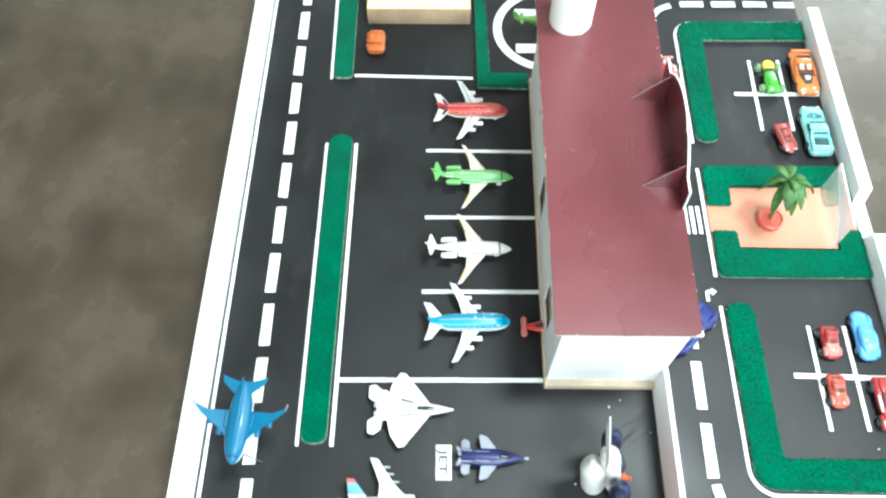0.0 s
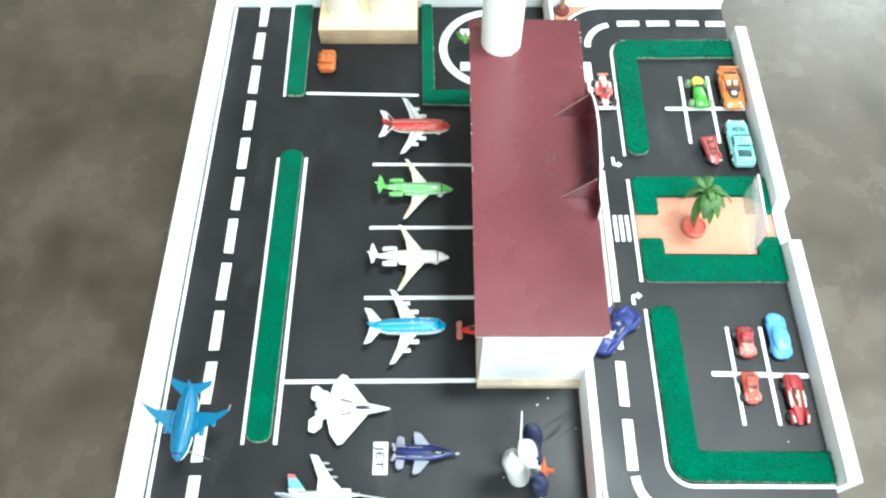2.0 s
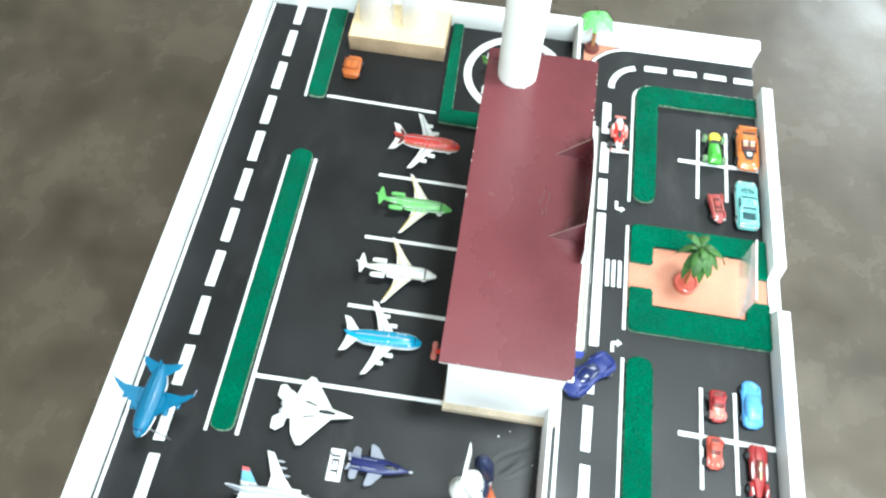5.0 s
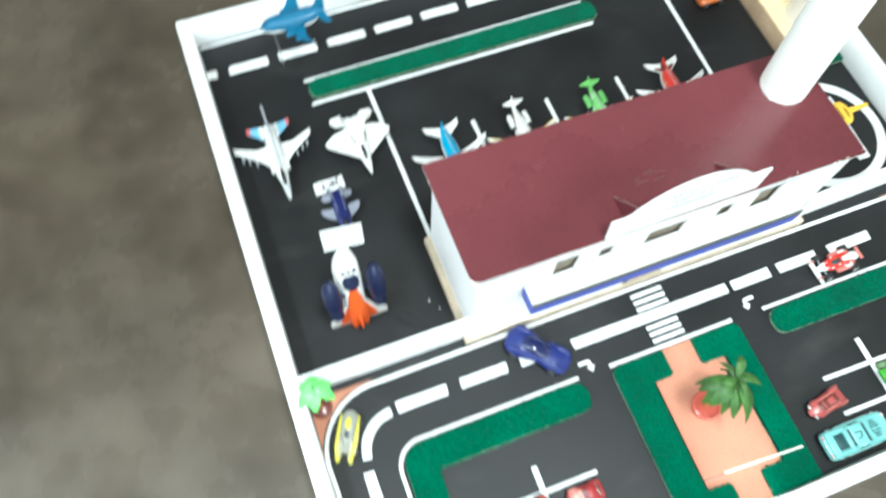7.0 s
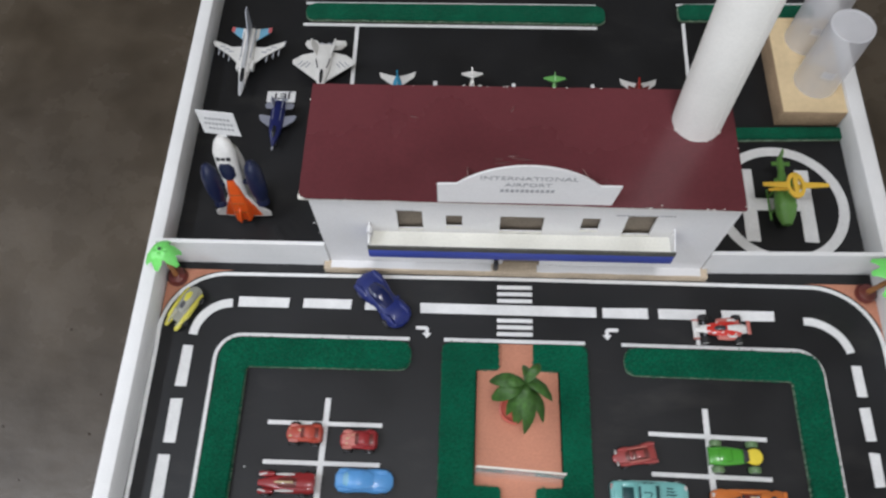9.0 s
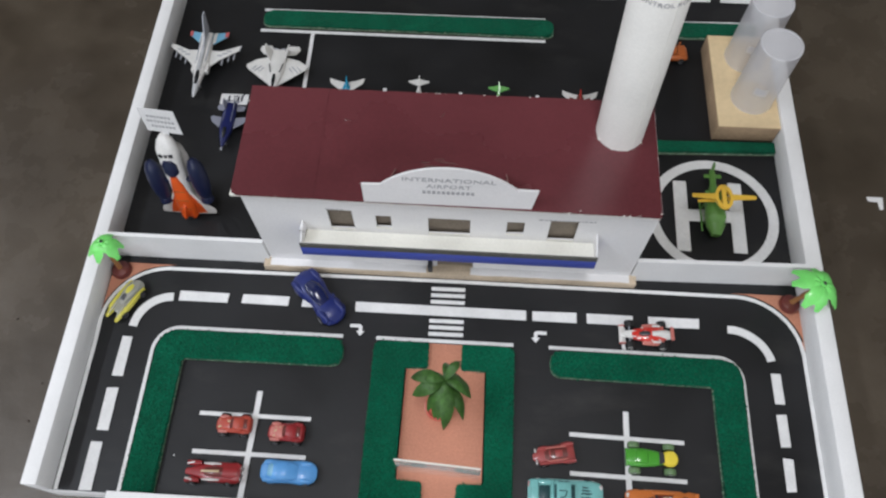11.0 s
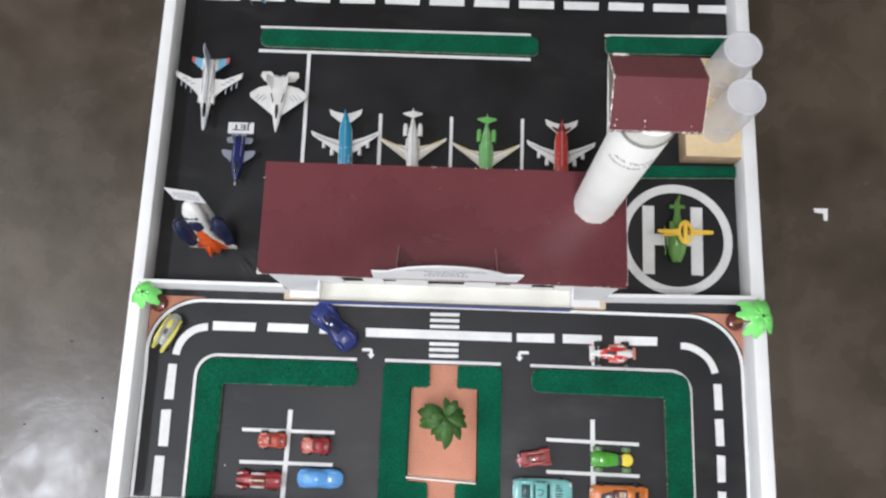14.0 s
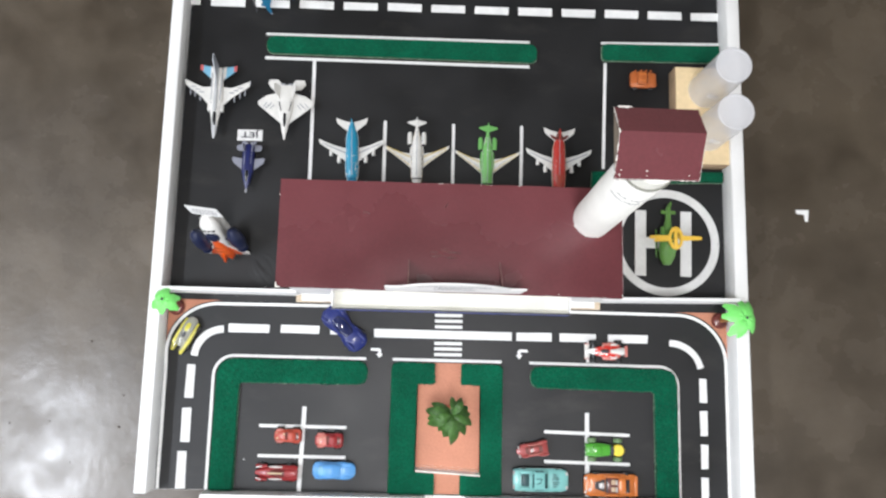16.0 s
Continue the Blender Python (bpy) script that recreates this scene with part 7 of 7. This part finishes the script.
for s in (-1, 1):
    part("sidepod", hulled([(-0.02, 0.0035, 0.004, 0.0095), (-0.008, 0.0045, 0.004, 0.0102), (0.004, 0.0035, 0.004, 0.0085)], 12, 2.8, Matrix.Translation((0, s * 0.0085, 0))), M_PALERED, t, "worn pinkish sidepod")
    part("decal", boxed(-0.016, -0.007, s * 0.0095 - 0.0012, s * 0.0095 + 0.0012, 0.0099, 0.0106, 0.0002), M_WHITEPL, t)
    part("nose_stripe", boxed(0.006, 0.022, s * 0.003 - 0.0008, s * 0.003 + 0.0008, 0.0086, 0.0094, 0.0002, pose(0, 0, 0.0012, 0, 6)), M_WHITEPL, t)
    part("front_wing_endplate", boxed(0.0235, 0.03, s * 0.0106 - 0.0005, s * 0.0106 + 0.0005, 0.003, 0.0075), M_PALERED, t)
part("front_wing", boxed(0.024, 0.0298, -0.0102, 0.0102, 0.0035, 0.005, 0.0004), M_WHITEPL, t)
part("rear_wing", boxed(-0.0305, -0.0265, -0.0078, 0.0078, 0.0128, 0.014, 0.0004), M_PALERED, t, "worn pinkish rear wing")
part("rear_wing_post", boxed(-0.0288, -0.0272, -0.001, 0.001, 0.009, 0.0128), M_WHITEPL, t)
car_wheels(t, 0.06, 0.031, 0.0055, (0.3, -0.31), 0.0065, M_WHITEPL)
for x in (0.018, -0.0186):
    part("axle", lathed([(0.0008, -0.0125), (0.0008, 0.0125)], 6, pose(x, 0, 0.0055, 90)), M_GREYPL, t)

# yellow and clear futuristic car at the road's bend
t = vehicle(-0.3755, 0.0265, 243, "yellow and clear smoky toy car with a forked nose", "toy car")
part("body", hulled([(-0.0285, 0.0035, 0.0045, 0.0085), (-0.026, 0.0072, 0.004, 0.0105), (-0.018, 0.0098, 0.004, 0.012), (0.0, 0.0098, 0.004, 0.0116), (0.011, 0.0085, 0.004, 0.0104), (0.0165, 0.005, 0.0042, 0.0092)], 16, 2.6), M_CLEARGREY, t, "clear smoky body")
for s in (-1, 1):
    part("side_panel", hulled([(-0.0235, 0.0012, 0.005, 0.0105), (-0.012, 0.0022, 0.0045, 0.0122), (0.004, 0.0026, 0.0045, 0.012), (0.016, 0.0022, 0.0045, 0.0105)], 10, 2.6, Matrix.Translation((0, s * 0.0094, 0))), M_YELLOWC, t, "yellow side panel")
    part("nose_prong", hulled([(0.006, 0.0042, 0.004, 0.0112), (0.017, 0.0038, 0.004, 0.0098), (0.0245, 0.0024, 0.0045, 0.0078), (0.0262, 0.0012, 0.005, 0.0068)], 12, 2.4, Matrix.Translation((0, s * 0.0068, 0))), M_YELLOWC, t, "yellow nose prong")
    part("inner_prong", hulled([(0.004, 0.002, 0.0105, 0.0124), (0.014, 0.0016, 0.0095, 0.0112), (0.0215, 0.0008, 0.008, 0.0092)], 8, 2.2, Matrix.Translation((0, s * 0.0052, 0))), M_CLEARGREY, t, "pale smoky prong top")
part("canopy", hulled([(-0.0262, 0.0035, 0.008, 0.0115), (-0.021, 0.0072, 0.0085, 0.0152), (-0.012, 0.0076, 0.009, 0.017), (-0.002, 0.006, 0.009, 0.016), (0.006, 0.0035, 0.009, 0.013)], 16, 2.1), M_CLEARGREY, t, "clear smoky plastic canopy")
part("canopy_tint", hulled([(-0.0195, 0.0016, 0.0152, 0.0162), (-0.015, 0.0034, 0.0156, 0.0172), (-0.011, 0.0034, 0.016, 0.0175), (-0.007, 0.0016, 0.0158, 0.0172)], 10, 2.1), M_YELLOWC, t, "yellow patch on the canopy")
part("seat_dark", hulled([(-0.006, 0.002, 0.0152, 0.0168), (-0.002, 0.003, 0.015, 0.0164), (0.002, 0.002, 0.014, 0.0152)], 10, 2.2), M_DARKPL, t, "dark seat showing through")
car_wheels(t, 0.056, 0.024, 0.005, (0.24, -0.3), 0.0045)

# small rusty orange luggage tug
t = vehicle(0.2885, 0.4305, 0, "small rusty orange toy luggage tug", "toy tug")
t.matrix_world = t.matrix_world @ Matrix.Diagonal((0.9, 0.93, 0.95, 1))
part("body", hulled([(-0.022, 0.011, 0.004, 0.0125), (-0.018, 0.0135, 0.0035, 0.014), (0.004, 0.0135, 0.0035, 0.0145), (0.017, 0.0125, 0.0035, 0.0125), (0.022, 0.0105, 0.004, 0.01)], 16, 4), M_RUST, t)
part("cab", boxed(-0.012, 0.0035, -0.0105, 0.0105, 0.0145, 0.021, 0.0015), M_RUST, t)
part("windscreen", boxed(0.0036, 0.0044, -0.0085, 0.0085, 0.0155, 0.02, 0.0003), M_DARKGLASS, t)
for s in (-1, 1):
    part("roof_rib", boxed(-0.011, 0.0025, s * 0.0052 - 0.0011, s * 0.0052 + 0.0011, 0.021, 0.0218, 0.0003), M_ORANGECAR, t)
for k, px in enumerate((-0.015, -0.0055, 0.003, 0.011)):
    part("side_peg", boxed(px - 0.0011, px + 0.0011, 0.0118, 0.0142, 0.01, 0.0185 if k in (1, 2) else 0.0168, 0.0004), M_RUST, t, "small upright peg")
part("load_ledge", boxed(0.006, 0.018, -0.0095, 0.0095, 0.0128, 0.015, 0.0006), M_RUST, t)
car_wheels(t, 0.043, 0.027, 0.0052, (0.3, -0.3), 0.005)

# red toy at the terminal's back door
t = vehicle(-0.1478, 0.2205, 90, "small red toy racer with pale nose bar at a back door", "toy car")
part("body", hulled([(-0.014, 0.0072, 0.0035, 0.0115), (-0.008, 0.0076, 0.003, 0.0122), (0.0, 0.0056, 0.003, 0.0105), (0.008, 0.0036, 0.003, 0.0088), (0.0125, 0.0024, 0.0035, 0.0072)], 16, 2.5), M_REDPL, t)
part("nose_bar", hulled([(-0.0118, 0.0026, 0.0032, 0.0076), (-0.0085, 0.0042, 0.003, 0.009), (-0.0035, 0.0034, 0.0034, 0.0078), (0.0, 0.003, 0.0034, 0.0076), (0.0035, 0.0034, 0.0034, 0.0078), (0.0085, 0.0042, 0.003, 0.009), (0.0118, 0.0026, 0.0032, 0.0076)], 14, 2.2, pose(0.0142, 0, 0, 0, 0, 90)), M_PALERED, t, "pale pinkish rounded nose bar")
car_wheels(t, 0.028, 0.0155, 0.0034, (-0.3,), 0.0035)
part("cockpit", hulled([(-0.008, 0.0026, 0.0105, 0.0132), (-0.002, 0.0028, 0.0095, 0.0122), (0.002, 0.0016, 0.009, 0.0108)], 10, 2.3), M_DARKPL, t, "dark cockpit")
